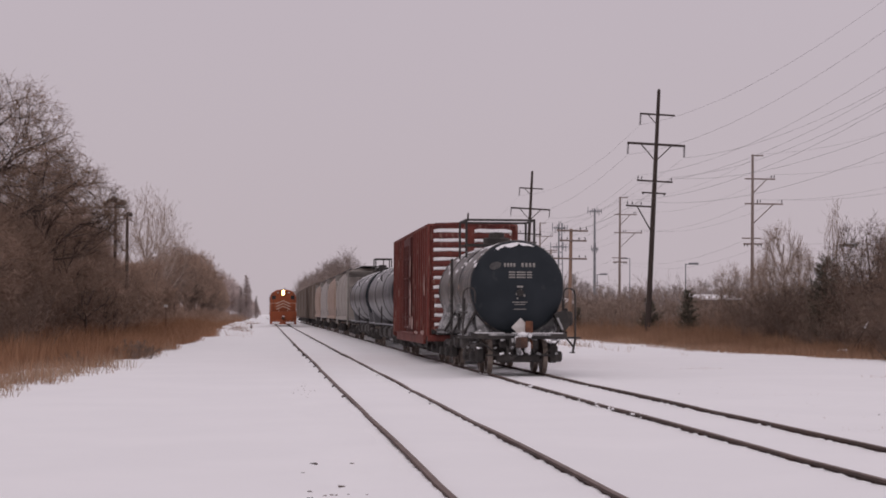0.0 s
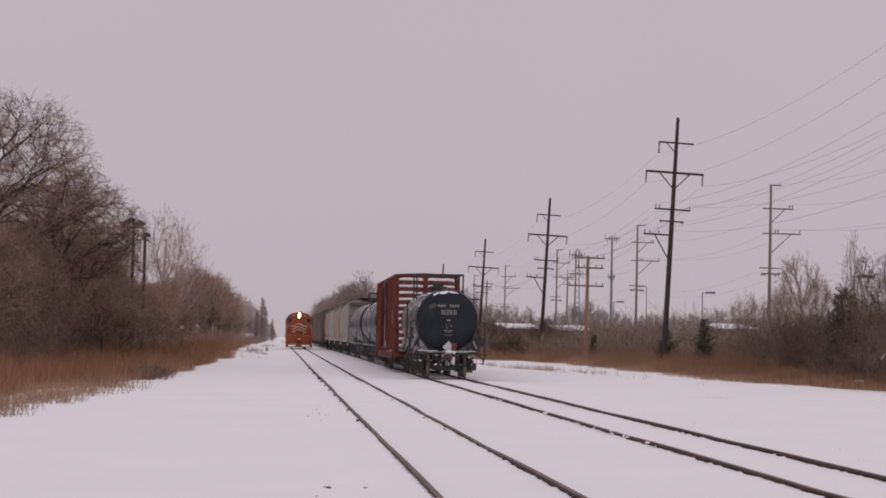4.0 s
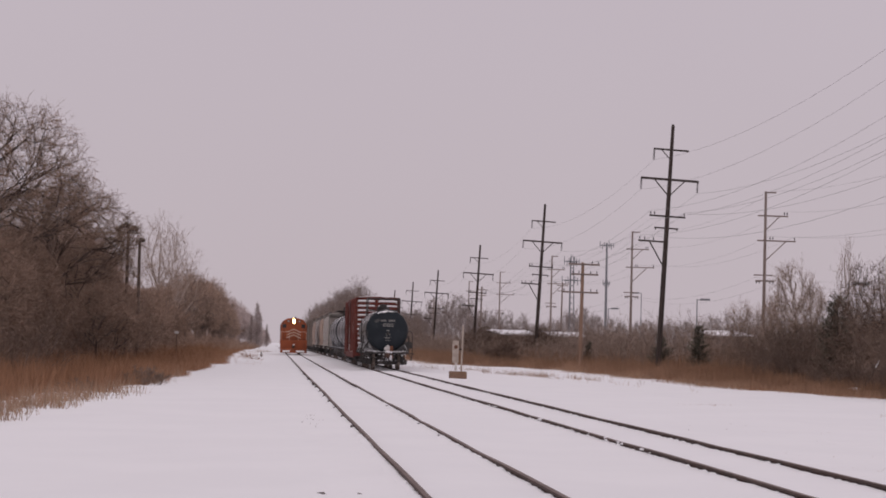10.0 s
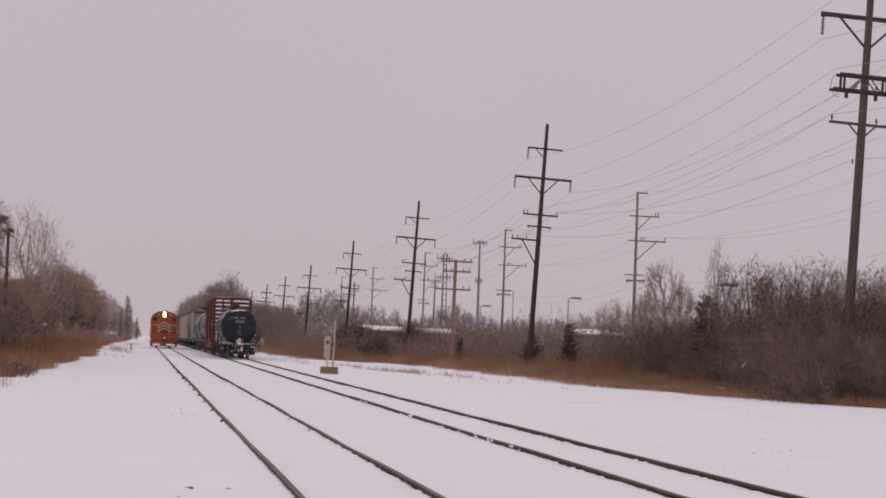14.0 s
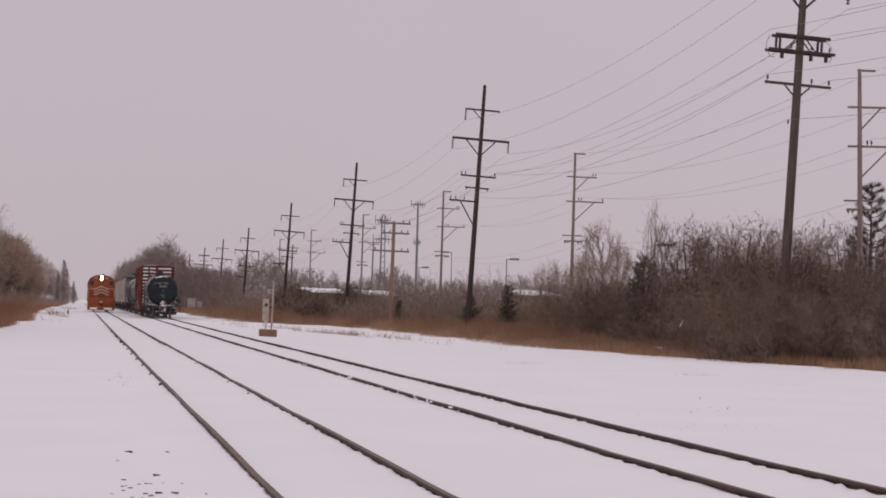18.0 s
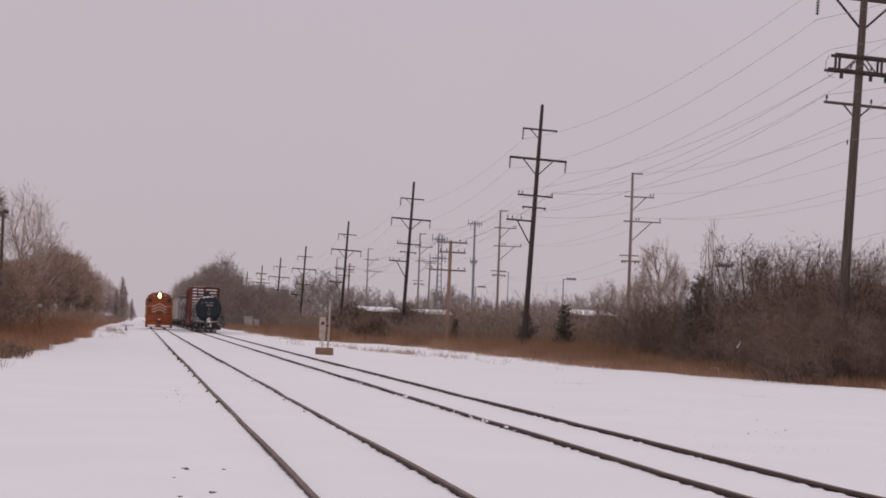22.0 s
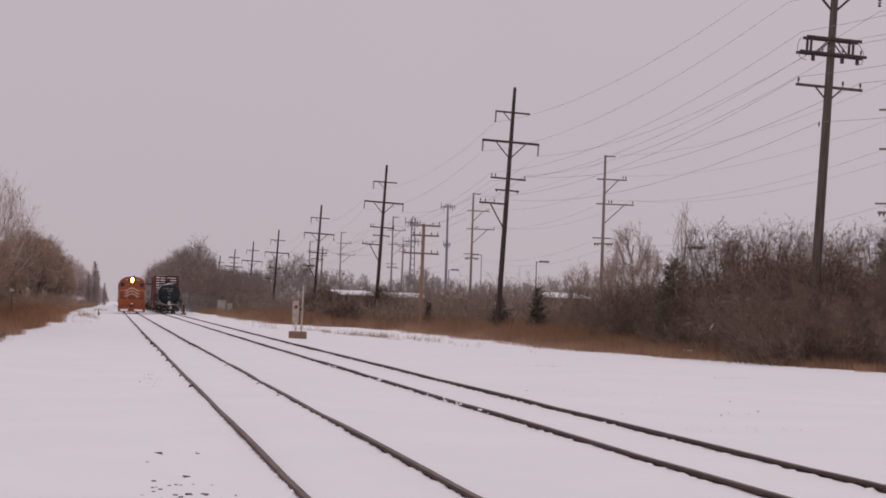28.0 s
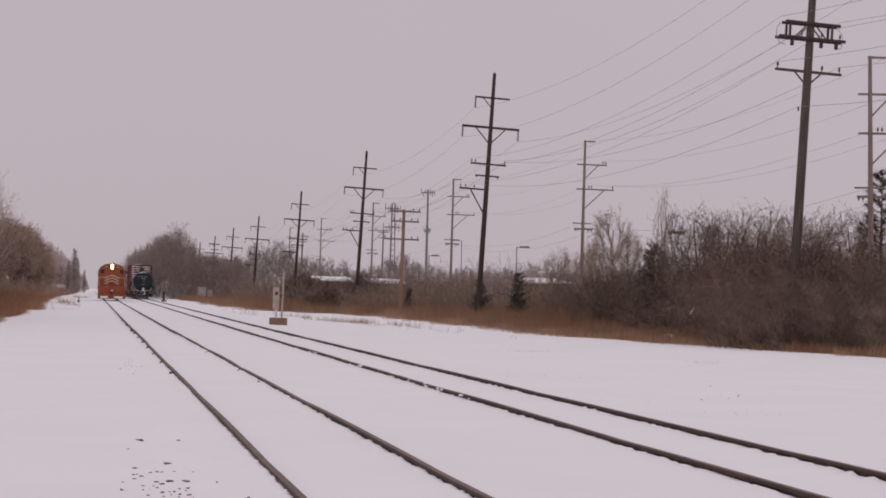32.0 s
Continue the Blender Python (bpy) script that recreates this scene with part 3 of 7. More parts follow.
def underframe(parent, y0, y1, wide=2.6):
    fm = Form().box((0, (y0 + y1) / 2, 0.86), (0.55, y1 - y0, 0.34), ch=0.03)
    part("centre_sill", fm, DARK_STEEL, parent)
    for y in (y0 + 0.14, y1 - 0.14):
        es = part("end_sill", Form().box((0, y, 1.02), (wide, 0.26, 0.16), ch=0.02), DARK_STEEL, parent)
        for x, w in ((-wide * 0.31, 0.8), (wide * 0.02, 0.5), (wide * 0.29, 0.85)):
            part("lying_snow", Form().box((x, y - 0.02, 1.103), (w, 0.2, 0.024), ch=0.01), SNOW_CAP, es)


def tank_car(name, label, shell_len, r, zc, side, head, detailed, mark):
    t = thing(name, label, "tank car", "freight train")
    y0, y1 = 0.0, shell_len
    sh = part("tank_shell", Form().lathe(dished(y0, y1, r), (0, 0, zc), "y", 40), side, t, "cylindrical riveted tank" if detailed else "", smooth=True)
    sh.data.materials.append(head)
    for p in sh.data.polygons:
        if p.center.y < y0 + 0.27 or p.center.y > y1 - 0.27:
            p.material_index = 1
    # seams and straps
    n = 4
    for k in range(n):
        y = y0 + 0.4 + (shell_len - 0.8) * k / (n - 1)
        wdt = 0.05 if detailed else 0.06
        st = Form().lathe([(y - wdt, r - 0.02), (y - wdt, r + 0.022), (y + wdt, r + 0.022), (y + wdt, r - 0.02)], (0, 0, zc), "y", 40)
        part("strap", st, DARK_STEEL if not detailed else side, t, smooth=False)
    # snow lying along the top
    fm, cols = Form(), 9
    ys = np.arange(y0 + 0.5, y1 - 0.3, 0.3)
    grid = []
    for y in ys:
        half = 0.50 + 0.10 * float(lattice(np.array(y * 1.3), np.array(0.2), 31))
        for a in np.linspace(-half, half, cols):
            lift = 0.028 * (1 - (a / half) ** 2) + 0.012 * float(lattice(np.array(y * 2.0), np.array(a * 7), 33)) - 0.006
            q = min(1, (y - y0) / 0.28) if y < y0 + 0.28 else 1
            rr = r * (0.965 + 0.035 * q) + lift
            grid.append((rr * math.sin(a), y, zc + rr * math.cos(a)))
    fs = [(k * cols + j, k * cols + j + 1, (k + 1) * cols + j + 1, (k + 1) * cols + j) for k in range(len(ys) - 1) for j in range(cols - 1)]
    part("lying_snow", fm.add(grid, fs), SNOW_CAP, t, "patchy snow along the tank top", smooth=True)
    # thin smears of snow further down the tank's sides
    fm = Form()
    for k in range(70 if detailed else 40):
        a0, yc = rng.choice((-1, -1, 1)) * (0.42 + 0.75 * rng.uniform(0, 1) ** 1.8), rng.uniform(y0 + 0.3, y1 - 0.3)
        da, dy, m = rng.uniform(0.02, 0.12), rng.uniform(0.08, 0.45), 9
        ring = [(a0 + da * math.cos(q) * rng.uniform(0.5, 1.1), yc + dy * math.sin(q) * rng.uniform(0.5, 1.1)) for q in np.linspace(0, 6.283, m, endpoint=False)]
        vs = [((r + 0.006) * math.sin(a), y, zc + (r + 0.006) * math.cos(a)) for a, y in ring] + [((r + 0.03) * math.sin(a0), yc, zc + (r + 0.03) * math.cos(a0))]
        fm.add(vs, [(j, (j + 1) % m, m) for j in range(m)])
    tagged(part("snow_smear", fm, SNOW_CAP, t), "smears of snow on the tank's side", kind="stuff")
    underframe(t, y0 - 0.3, y1 + 0.3)
    if not detailed:
        for y, w in ((4.2, 1.8), (7.0, 2.4), (10.6, 2.0), (13.8, 2.2)):
            part("under_gear", Form().box((0, y, 0.72), (2.2, w, 0.55), ch=0.12), DARK_STEEL, t)
    truck(t, 1.32)
    truck(t, y1 - 1.32)
    coupler(t, y0 - 0.3, -1)
    coupler(t, y1 + 0.3, 1)
    dome_and_rails(t, shell_len * 0.5, zc + r - 0.02, 1.0 if detailed else 0.45, 0.9, 0.64)
    for y in (1.2, y1 - 1.2):
        for sx in (-1, 1):
            fm = Form().add([(sx * 0.3, y - 0.25, 1.0), (sx * 1.15, y - 0.25, 1.0), (sx * r * 0.93, y - 0.25, zc - 0.42), (sx * 0.55, y - 0.25, zc - r + 0.06),
                    (sx * 0.3, y + 0.25, 1.0), (sx * 1.15, y + 0.25, 1.0), (sx * r * 0.93, y + 0.25, zc - 0.42), (sx * 0.55, y + 0.25, zc - r + 0.06)],
                   [(0, 1, 2, 3), (7, 6, 5, 4), (1, 5, 6, 2), (0, 3, 7, 4), (0, 4, 5, 1), (3, 2, 6, 7)])
            part("saddle", fm, SADDLE if detailed else side, t, "tank saddle plate streaked with snow")
    for sx in (-1, 1):
        fm = Form().tube([(sx * 1.38, 0.4, 1.12), (sx * 1.38, y1 - 0.4, 1.12)], 0.035, 6)
        part("side_handrail", fm, DARK_STEEL if detailed else GALVANISED, t)
        ladder(t, sx * 1.33, shell_len * 0.5, 0.7, zc + 0.9)
    if detailed:
        for sx in (-1, 1):
            x = -1.52 if sx < 0 else 1.06
            pts = [(sx * 1.2, -0.22, 1.9), (sx * 1.21, -0.22, 2.2), (sx * 1.24, -0.22, 2.28), (sx * 1.3, -0.22, 2.32), (sx * 1.42, -0.22, 2.31), (sx * 1.5, -0.22, 2.25), (sx * 1.53, -0.22, 2.1), (sx * 1.53, -0.22, 0.98)]
            part("grab_hoop", Form().tube(pts, 0.026, 7), DARK_STEEL, t, "black bent-pipe grab iron")
            fm = Form().box((sx * 1.42, -0.15, 0.98), (0.46, 0.5, 0.05), ch=0.01)
            fm.tube([(sx * 1.3, -0.2, 0.96), (sx * 1.49, -0.22, 0.72)], 0.03, 6)
            fm.tube([(sx * 1.54, -0.2, 0.98), (sx * 1.46, -0.22, 0.58)], 0.034, 6)
            fm.box((sx * 1.45, -0.22, 0.58), (0.14, 0.12, 0.03), ch=0.005)
            part("corner_step", fm, DARK_STEEL, t)
            if sx > 0:
                fm = Form().tube([(1.05, -0.1, 1.1), (1.4, 0.5, 1.75)], 0.05, 6)
                fm.box((1.4, 0.35, 1.5), (0.28, 0.3, 0.4), ch=0.05)
                part("valve_box", fm, DARK_STEEL, t)
            fm = Form()
            fm.tube([(sx * 1.38, 0.2, 1.66), (sx * 1.38, 2.3, 1.66)], 0.03, 6)
            for y, h in ((0.9, 1.0), (2.3, 0.6)):
                fm.box((sx * 1.38, y, 1.05 + h / 2), (0.07, 0.07, h), ch=0.01)
            part("side_railing", fm, DARK_STEEL, t)
        # crust of snow on the upper rim of the head
        for a0, a1, lo in ((-0.52, -0.30, 0.90), (-0.32, 0.02, 0.875), (0.02, 0.40, 0.90)):
            vs, n = [], 9
            for a in np.linspace(a0, a1, n):
                edge = lo + 0.03 * float(lattice(np.array(a * 14), np.array(1.5), 41)) + 0.05 * (2 * (a - a0) / (a1 - a0) - 1) ** 4
                for q in (edge, (edge + 0.955) / 2, 0.955 + 0.012 * float(lattice(np.array(a * 17), np.array(7.5), 42))):
                    vs.append((r * q * math.sin(a), 0.28 * (1 - math.sqrt(max(0, 1 - q * q))) - 0.018, zc + r * q * math.cos(a)))
            fs = [(k * 3 + j, k * 3 + j + 1, (k + 1) * 3 + j + 1, (k + 1) * 3 + j) for k in range(n - 1) for j in range(2)]
            part("snow_crust", Form().add(vs, fs), SNOW_CAP, t, smooth=True)
        # brake gear and clutter under the end
        for x, z, w, h in ((-0.40, 0.8, 0.26, 0.26), (0.42, 0.78, 0.26, 0.3), (-0.22, 0.64, 0.2, 0.2), (0.26, 0.6, 0.24, 0.16)):
            part("brake_gear", Form().box((x, 0.1, z), (w, 0.3, h), ch=0.05), DARK_STEEL, t)
        for x0, z0, x1, z1 in ((-1.2, 1.0, -0.6, 0.55), (1.2, 1.0, 0.7, 0.5), (-0.9, 0.5, 0.9, 0.5), (0.2, 1.0, 0.5, 0.45)):
            part("brake_rod", Form().tube([(x0, -0.12, z0), (x1, -0.05, z1)], 0.028, 6), DARK_STEEL, t)
        part("snow_lump", Form().box((0.0, -0.45, 0.93), (0.3, 0.3, 0.18), ch=0.08), SNOW_CAP, t)
        part("snow_lump", Form().box((0.22, -0.3, 0.72), (0.16, 0.16, 0.3), ch=0.06), SNOW_CAP, t)
        for k in range(34):
            sx = -1 if k % 3 else 1
            yy, sc = rng.uniform(0.2, 3.0), rng.uniform(0.03, 0.08)
            part("snow_lump", Form().box((sx * rng.uniform(0.95, 1.2), yy, rng.choice((0.82, 0.66, 1.1)) + sc * 0.3), (sc, sc * 2.2, sc * 0.8), pose(0, 0, 0, rng.uniform(-20, 20), 0, rng.uniform(-30, 30)), ch=sc * 0.25), SNOW_CAP if k % 3 == 0 else SADDLE, t)
        for k in range(22):
            x, sc = rng.uniform(-1.15, 1.15), rng.uniform(0.03, 0.085)
            part("snow_lump", Form().box((x, -0.2, rng.choice((0.93, 0.7, 0.55))), (sc * 1.6, sc, sc * 0.8), pose(0, 0, 0, 0, rng.uniform(-25, 25), 0), ch=sc * 0.25), SNOW_CAP if k % 3 == 0 else SADDLE, t)
        for y in (2.5, 4.8, 7.0):
            for sx in (-1, 1):
                part("under_gear", Form().box((sx * 0.75, y, 0.78), (0.6, 0.9, 0.4), ch=0.08), DARK_STEEL, t)
        pl = Form().box((0, 0, 0), (0.36, 0.02, 0.36), pose(0, 0, 0, 0, 45, 0), ch=0.004)
        part("placard", pl, WHITE_PAINT, t, "white diamond placard", at=pose(0.06, -0.06, 1.26))
        part("placard_holder", Form().box((0.28, -0.12, 1.05), (0.2, 0.1, 0.75), ch=0.02), RUST, t, "rust-brown bracket")
        for sx in (-1, 1):
            for ya, yb in ((0.35, 1.5), (1.6, 2.9), (y1 - 2.9, y1 - 1.6), (y1 - 1.5, y1 - 0.35)):
                g = Form().add([(sx * 1.36, ya, 1.02), (sx * 1.36, yb, 1.02), (sx * 1.16, yb - 0.25, 1.72), (sx * 1.16, ya + 0.25, 1.72),
                                (sx * 1.32, ya, 1.02), (sx * 1.32, yb, 1.02), (sx * 1.12, yb - 0.25, 1.72), (sx * 1.12, ya + 0.25, 1.72)],
                               [(0, 1, 2, 3), (7, 6, 5, 4), (0, 4, 5, 1), (1, 5, 6, 2), (2, 6, 7, 3), (3, 7, 4, 0)])
                part("anchor_plate", g, SADDLE, t, "grey anchor plate caked with snow")
        part("crossover_platform", Form().box((0, -0.2, 1.06), (1.66, 0.42, 0.05), ch=0.01), SADDLE, t, "grated end platform crusted with snow")
        # draught gear under the placard, hung with lumps of dirty snow
        for k in range(16):
            x, z, sc = rng.normal() * 0.2 + 0.03, 1.04 - abs(rng.normal()) * 0.22, rng.uniform(0.05, 0.13)
            part("snow_lump", Form().box((x, -0.4 - rng.uniform(0, 0.2), z), (sc, sc * 1.2, sc * rng.uniform(0.8, 1.8)), pose(0, 0, 0, rng.uniform(-25, 25), rng.uniform(-30, 30), rng.uniform(-40, 40)), ch=sc * 0.32), SADDLE if k % 3 else SNOW_CAP, t)
        # pale gusset plates between the side sill and the tank
        for y, k in ((0.4, 1.0), (2.7, 1.05), (5.2, 1.05)):
            for q in ([(-1.45, 1.12), (-1.12, 1.12), (-1.24, 1.5), (-1.4, 1.58)], [(-1.06, 1.12), (-0.74, 1.12), (-0.9, 1.36), (-1.14, 1.64)], [(-1.36, 1.66), (-1.16, 1.68), (-1.2, 1.9), (-1.3, 1.92)]):
                g = Form().add([(a * k, y, c) for a, c in q] + [(a * k, y + 0.05, c) for a, c in q], [(0, 1, 2, 3), (7, 6, 5, 4), (0, 4, 5, 1), (1, 5, 6, 2), (2, 6, 7, 3), (3, 7, 4, 0)])
                part("gusset_plate", g, SADDLE, t, "pale gusset plate streaked with snow")
            part("gusset_brace", Form().tube([(-1.44 * k, y - 0.05, 1.1), (-1.1 * k, y - 0.05, 1.72)], 0.035, 6), DARK_STEEL, t)
        # slanting bracket at one corner of the end
        g = Form().add([(0.98, -0.05, 1.62), (1.3, -0.05, 1.72), (1.44, -0.05, 1.36), (1.22, -0.05, 1.08), (0.98, 0.3, 1.62), (1.3, 0.3, 1.72), (1.44, 0.3, 1.36), (1.22, 0.3, 1.08)],
                       [(0, 1, 2, 3), (7, 6, 5, 4), (0, 4, 5, 1), (1, 5, 6, 2), (2, 6, 7, 3), (3, 7, 4, 0)])
        cb = part("corner_bracket", g, DARK_STEEL, t, "dark slanting corner bracket")
        part("lying_snow", Form().box((1.14, -0.07, 1.36), (0.05, 0.03, 0.36), pose(0, 0, 0, 0, -24, 0), ch=0.012), SADDLE, cb)
        # lettering on the tank head, as plain strokes
        for x0, wd, z, hh in mark:
            k = part("lettering", Form().box((0, 0, 0), (wd, 0.012, hh), ch=0.001), LETTER, t)
            rr = math.hypot(x0, z - zc) / r
            k.matrix_basis = pose(x0, 0.28 * (1 - math.cos(math.asin(min(rr, 0.98)))) - 0.008, z)
        part("valve_flange", Form().lathe([(0.0, 0.1), (-0.09, 0.1), (-0.09, 0.05), (-0.13, 0.05)], (0.05, 0.02, 2.19), "y", 12), DARK_STEEL, t)
    return t


BAR = [(-0.36 + 0.085 * k, 0.055, 2.95, 0.1) for k in range(4)] + [(0.12 + 0.105 * k, 0.06, 2.95, 0.11) for k in range(4)]
BAR += [(x, w, z, 0.034) for z in (2.755, 2.685, 2.615) for x, w in ((-0.17, 0.17), (0.08, 0.25), (0.31, 0.13))]
BAR += [(0.05, 0.16, 2.36, 0.05), (-0.04, 0.05, 2.16, 0.06), (0.17, 0.05, 2.12, 0.06), (0.07, 0.06, 2.27, 0.04), (-0.02, 0.04, 2.04, 0.05), (0.05, 0.42, 1.94, 0.022), (0.05, 0.3, 1.88, 0.018), (0.05, 0.34, 1.75, 0.018)]
first_tank = tank_car("tank_car", "black and grey acid tank car dusted with snow on the siding", 9.6, 1.28, 2.345, TANK_SIDE, BLACK_PAINT, True, BAR)
logo = Form().lathe([(0, 0.17), (-0.012, 0.165), (-0.014, 0.02)], (0, 0, 0), "y", 18)
part("emblem", logo, EMBLEM, first_tank, "faded oval emblem", at=Matrix.LocRotScale((-0.62, 0.06, 2.93), Euler((0, -0.35, 0)), (1.0, 1.0, 0.6)))


def boxcar(name, label, length, mat, door_mat, detailed):
    t = thing(name, label, "boxcar", "freight train")
    hw, z0, z1 = 1.46, 0.86, 4.55
    roof = [(-hw, z0), (hw, z0), (hw, z1), (0, z1 + 0.06), (-hw, z1)]
    part("body", Form().prism(roof, 0.08, length - 0.08), mat, t, "riveted steel boxcar body")
    fm = Form().prism([(-hw - 0.03, z1 - 0.05), (-hw - 0.03, z1 + 0.03), (0, z1 + 0.10), (hw + 0.03, z1 + 0.03), (hw + 0.03, z1 - 0.05), (0, z1 + 0.03)], 0.0, length)
    part("roof", fm, mat, t)
    if detailed:
        # dreadnought end: horizontal ridges with snow on their ledges
        for e, s in ((0.08, -1), (length - 0.08, 1)):
            for k in range(11):
                z = 1.12 + 0.31 * k
                seg = ((-1.36, -0.12), (0.0, 1.36))
                for a, b in seg:
                    pr = Form()
                    vs, n = [], 7
                    for x, sc in ((a, 0.15), (a + 0.16, 1), (b - 0.16, 1), (b, 0.15)):
                        for i in range(n):
                            an = math.pi * i / (n - 1)
                            vs.append((x, e + s * 0.10 * sc * math.sin(an), z + 0.13 * sc * math.cos(an)))
                    fs = [(c * n + i, c * n + i + 1, (c + 1) * n + i + 1, (c + 1) * n + i) for c in range(3) for i in range(n - 1)]
                    rb = part("end_ridge", pr.add(vs, fs), mat, t, smooth=True)
                    if s < 0 and (k > 2 or a < -0.5):
                        wd = (b - a) - 0.12
                        x = (a + b) / 2
                        if k < 4:
                            wd *= 0.45
                            x = a + 0.35
                        st, vs = 14, []
                        for i in range(st + 1):
                            f = i / st
                            xx = x - wd / 2 + wd * f
                            hh = (0.085 + 0.03 * float(lattice(np.array(xx * 3.1), np.array(z * 3.0), 71))) * (1.1 - 0.3 * f) * min(1, 6 * f + 0.3, 6 * (1 - f) + 0.3)
                            dip = 0.02 * float(lattice(np.array(xx * 5.3), np.array(z * 3.0), 72))
                            vs += [(xx, e + s * 0.0, z + 0.155 + hh * 0.62), (xx, e + s * 0.075, z + 0.14 + hh * 0.42), (xx, e + s * 0.112, z + 0.13 - hh * 0.1), (xx, e + s * 0.104, z + 0.085 + dip), (xx, e, z + 0.06)]
                        fs = [(i * 5 + j, i * 5 + j + 1, i * 5 + j + 6, i * 5 + j + 5) for i in range(st) for j in range(4)]
                        part("lying_snow", Form().add(vs, fs), SNOW_CAP, rb, smooth=True)
            for x in (-hw, hw):
                part("corner_post", Form().box((x, e + s * 0.0, (z0 + z1) / 2), (0.1, 0.2, z1 - z0), ch=0.02), mat, t)
            part("end_sill", Form().box((0, e, z0 - 0.06), (2.95, 0.22, 0.2), ch=0.02), mat, t)
        for sx in (-1, 1):
            for y in np.concatenate([np.linspace(0.9, length / 2 - 2.0, 7), np.linspace(length / 2 + 2.0, length - 0.9, 7)]):
                part("side_post", Form().box((sx * (hw + 0.025), y, (z0 + z1) / 2), (0.06, 0.14, z1 - z0 - 0.1), ch=0.015), mat, t)
            d = part("door", Form().box((sx * (hw + 0.06), length / 2, (z0 + z1) / 2 + 0.02), (0.09, 3.1, z1 - z0 - 0.35), ch=0.02), door_mat, t, "sliding plug door with scraped paint")
            for z in (1.5, 2.2, 2.9, 3.6):
                part("door_rib", Form().box((sx * (hw + 0.12), length / 2, z), (0.05, 2.9, 0.09), ch=0.015), door_mat, d)
            for k in (-1.0, -0.4, 0.4, 1.0):
                part("lock_bar", Form().tube([(sx * (hw + 0.15), length / 2 + k, 1.15), (sx * (hw + 0.15), length / 2 + k, 4.1)], 0.022, 6), door_mat, d)
            part("side_sill", Form().box((sx * (hw - 0.02), length / 2, z0 - 0.1), (0.1, length - 3.2, 0.34), ch=0.02), mat, t)
            part("door_track", Form().box((sx * (hw + 0.07), length / 2, z0 + 0.06), (0.1, 6.6, 0.07), ch=0.01), mat, t)
            ladder(t, sx * (hw + 0.06), 0.45, 0.75, 2.2, 0.42, "y", mat)
            ladder(t, sx * (hw + 0.06), length - 0.45, 0.75, z1, 0.42, "y", mat)
        for k in range(7):
            part("lettering", Form().box((0.62 + 0.09 * k + (0.1 if k > 2 else 0), 0.005, 4.28), (0.06, 0.012, 0.13), ch=0.001), WHITE_PAINT, t)
        for y, z, wy, hz in ((length / 2 - 1.5, 1.9, 0.9, 1.7), (length / 2 - 1.45, 3.3, 0.5, 1.1), (length / 2 - 2.4, 1.3, 0.8, 0.6), (1.1, 0.98, 1.8, 0.2), (3.6, 0.96, 1.8, 0.14), (length / 2 + 0.9, 1.5, 0.7, 0.6), (0.5, 2.6, 0.3, 0.9), (length / 2 - 0.4, 1.2, 0.8, 0.24)):
            m, q = 9, []
            for k in range(m):
                a = 6.283 * k / m
                q.append((-hw - 0.112, y + wy / 2 * math.cos(a) * rng.uniform(0.6, 1.1), z + hz / 2 * math.sin(a) * rng.uniform(0.6, 1.1)))
            part("scraped_paint", Form().add(q + [(a + 0.01, b, c) for a, b, c in q], [tuple(range(m))[::-1]] + [(k, (k + 1) % m, m + (k + 1) % m, m + k) for k in range(m)]), SCRAPE, t)
        part("roof_snow", Form().box((-0.6, 0.12, z1 + 0.09), (1.3, 0.2, 0.03), pose(0, 0, 0, 0, -2, 0), ch=0.015), SNOW_CAP, t)
        part("crossover_platform", Form().box((0, -0.12, 1.0), (2.6, 0.3, 0.05), ch=0.01), DARK_STEEL, t)
        bw = Form().tube([(0.55 + 0.26 * math.cos(a), -0.1, 2.0 + 0.26 * math.sin(a)) for a in np.linspace(0, 6.28, 17)], 0.018, 5)
        part("brake_wheel", bw, DARK_STEEL, t)
    else:
        for sx in (-1, 1):
            for y in np.linspace(0.8, length - 0.8, 10):
                part("side_post", Form().box((sx * (hw + 0.03), y, (z0 + z1) / 2), (0.07, 0.15, z1 - z0 - 0.1), ch=0.02), mat, t)
            part("door", Form().box((sx * (hw + 0.05), length / 2, (z0 + z1) / 2), (0.08, 3, z1 - z0 - 0.4), ch=0.02), door_mat, t)
    underframe(t, 0.0, length, 2.7)
    for y, w in ((4.6, 1.8), (7.4, 2.2), (10.6, 1.8)):
        part("under_gear", Form().box((0, y, 0.62), (2.3, w, 0.5), ch=0.12), DARK_STEEL, t)
    truck(t, 1.75)
    truck(t, length - 1.75)
    coupler(t, 0, -1)
    coupler(t, length, 1)
    return t


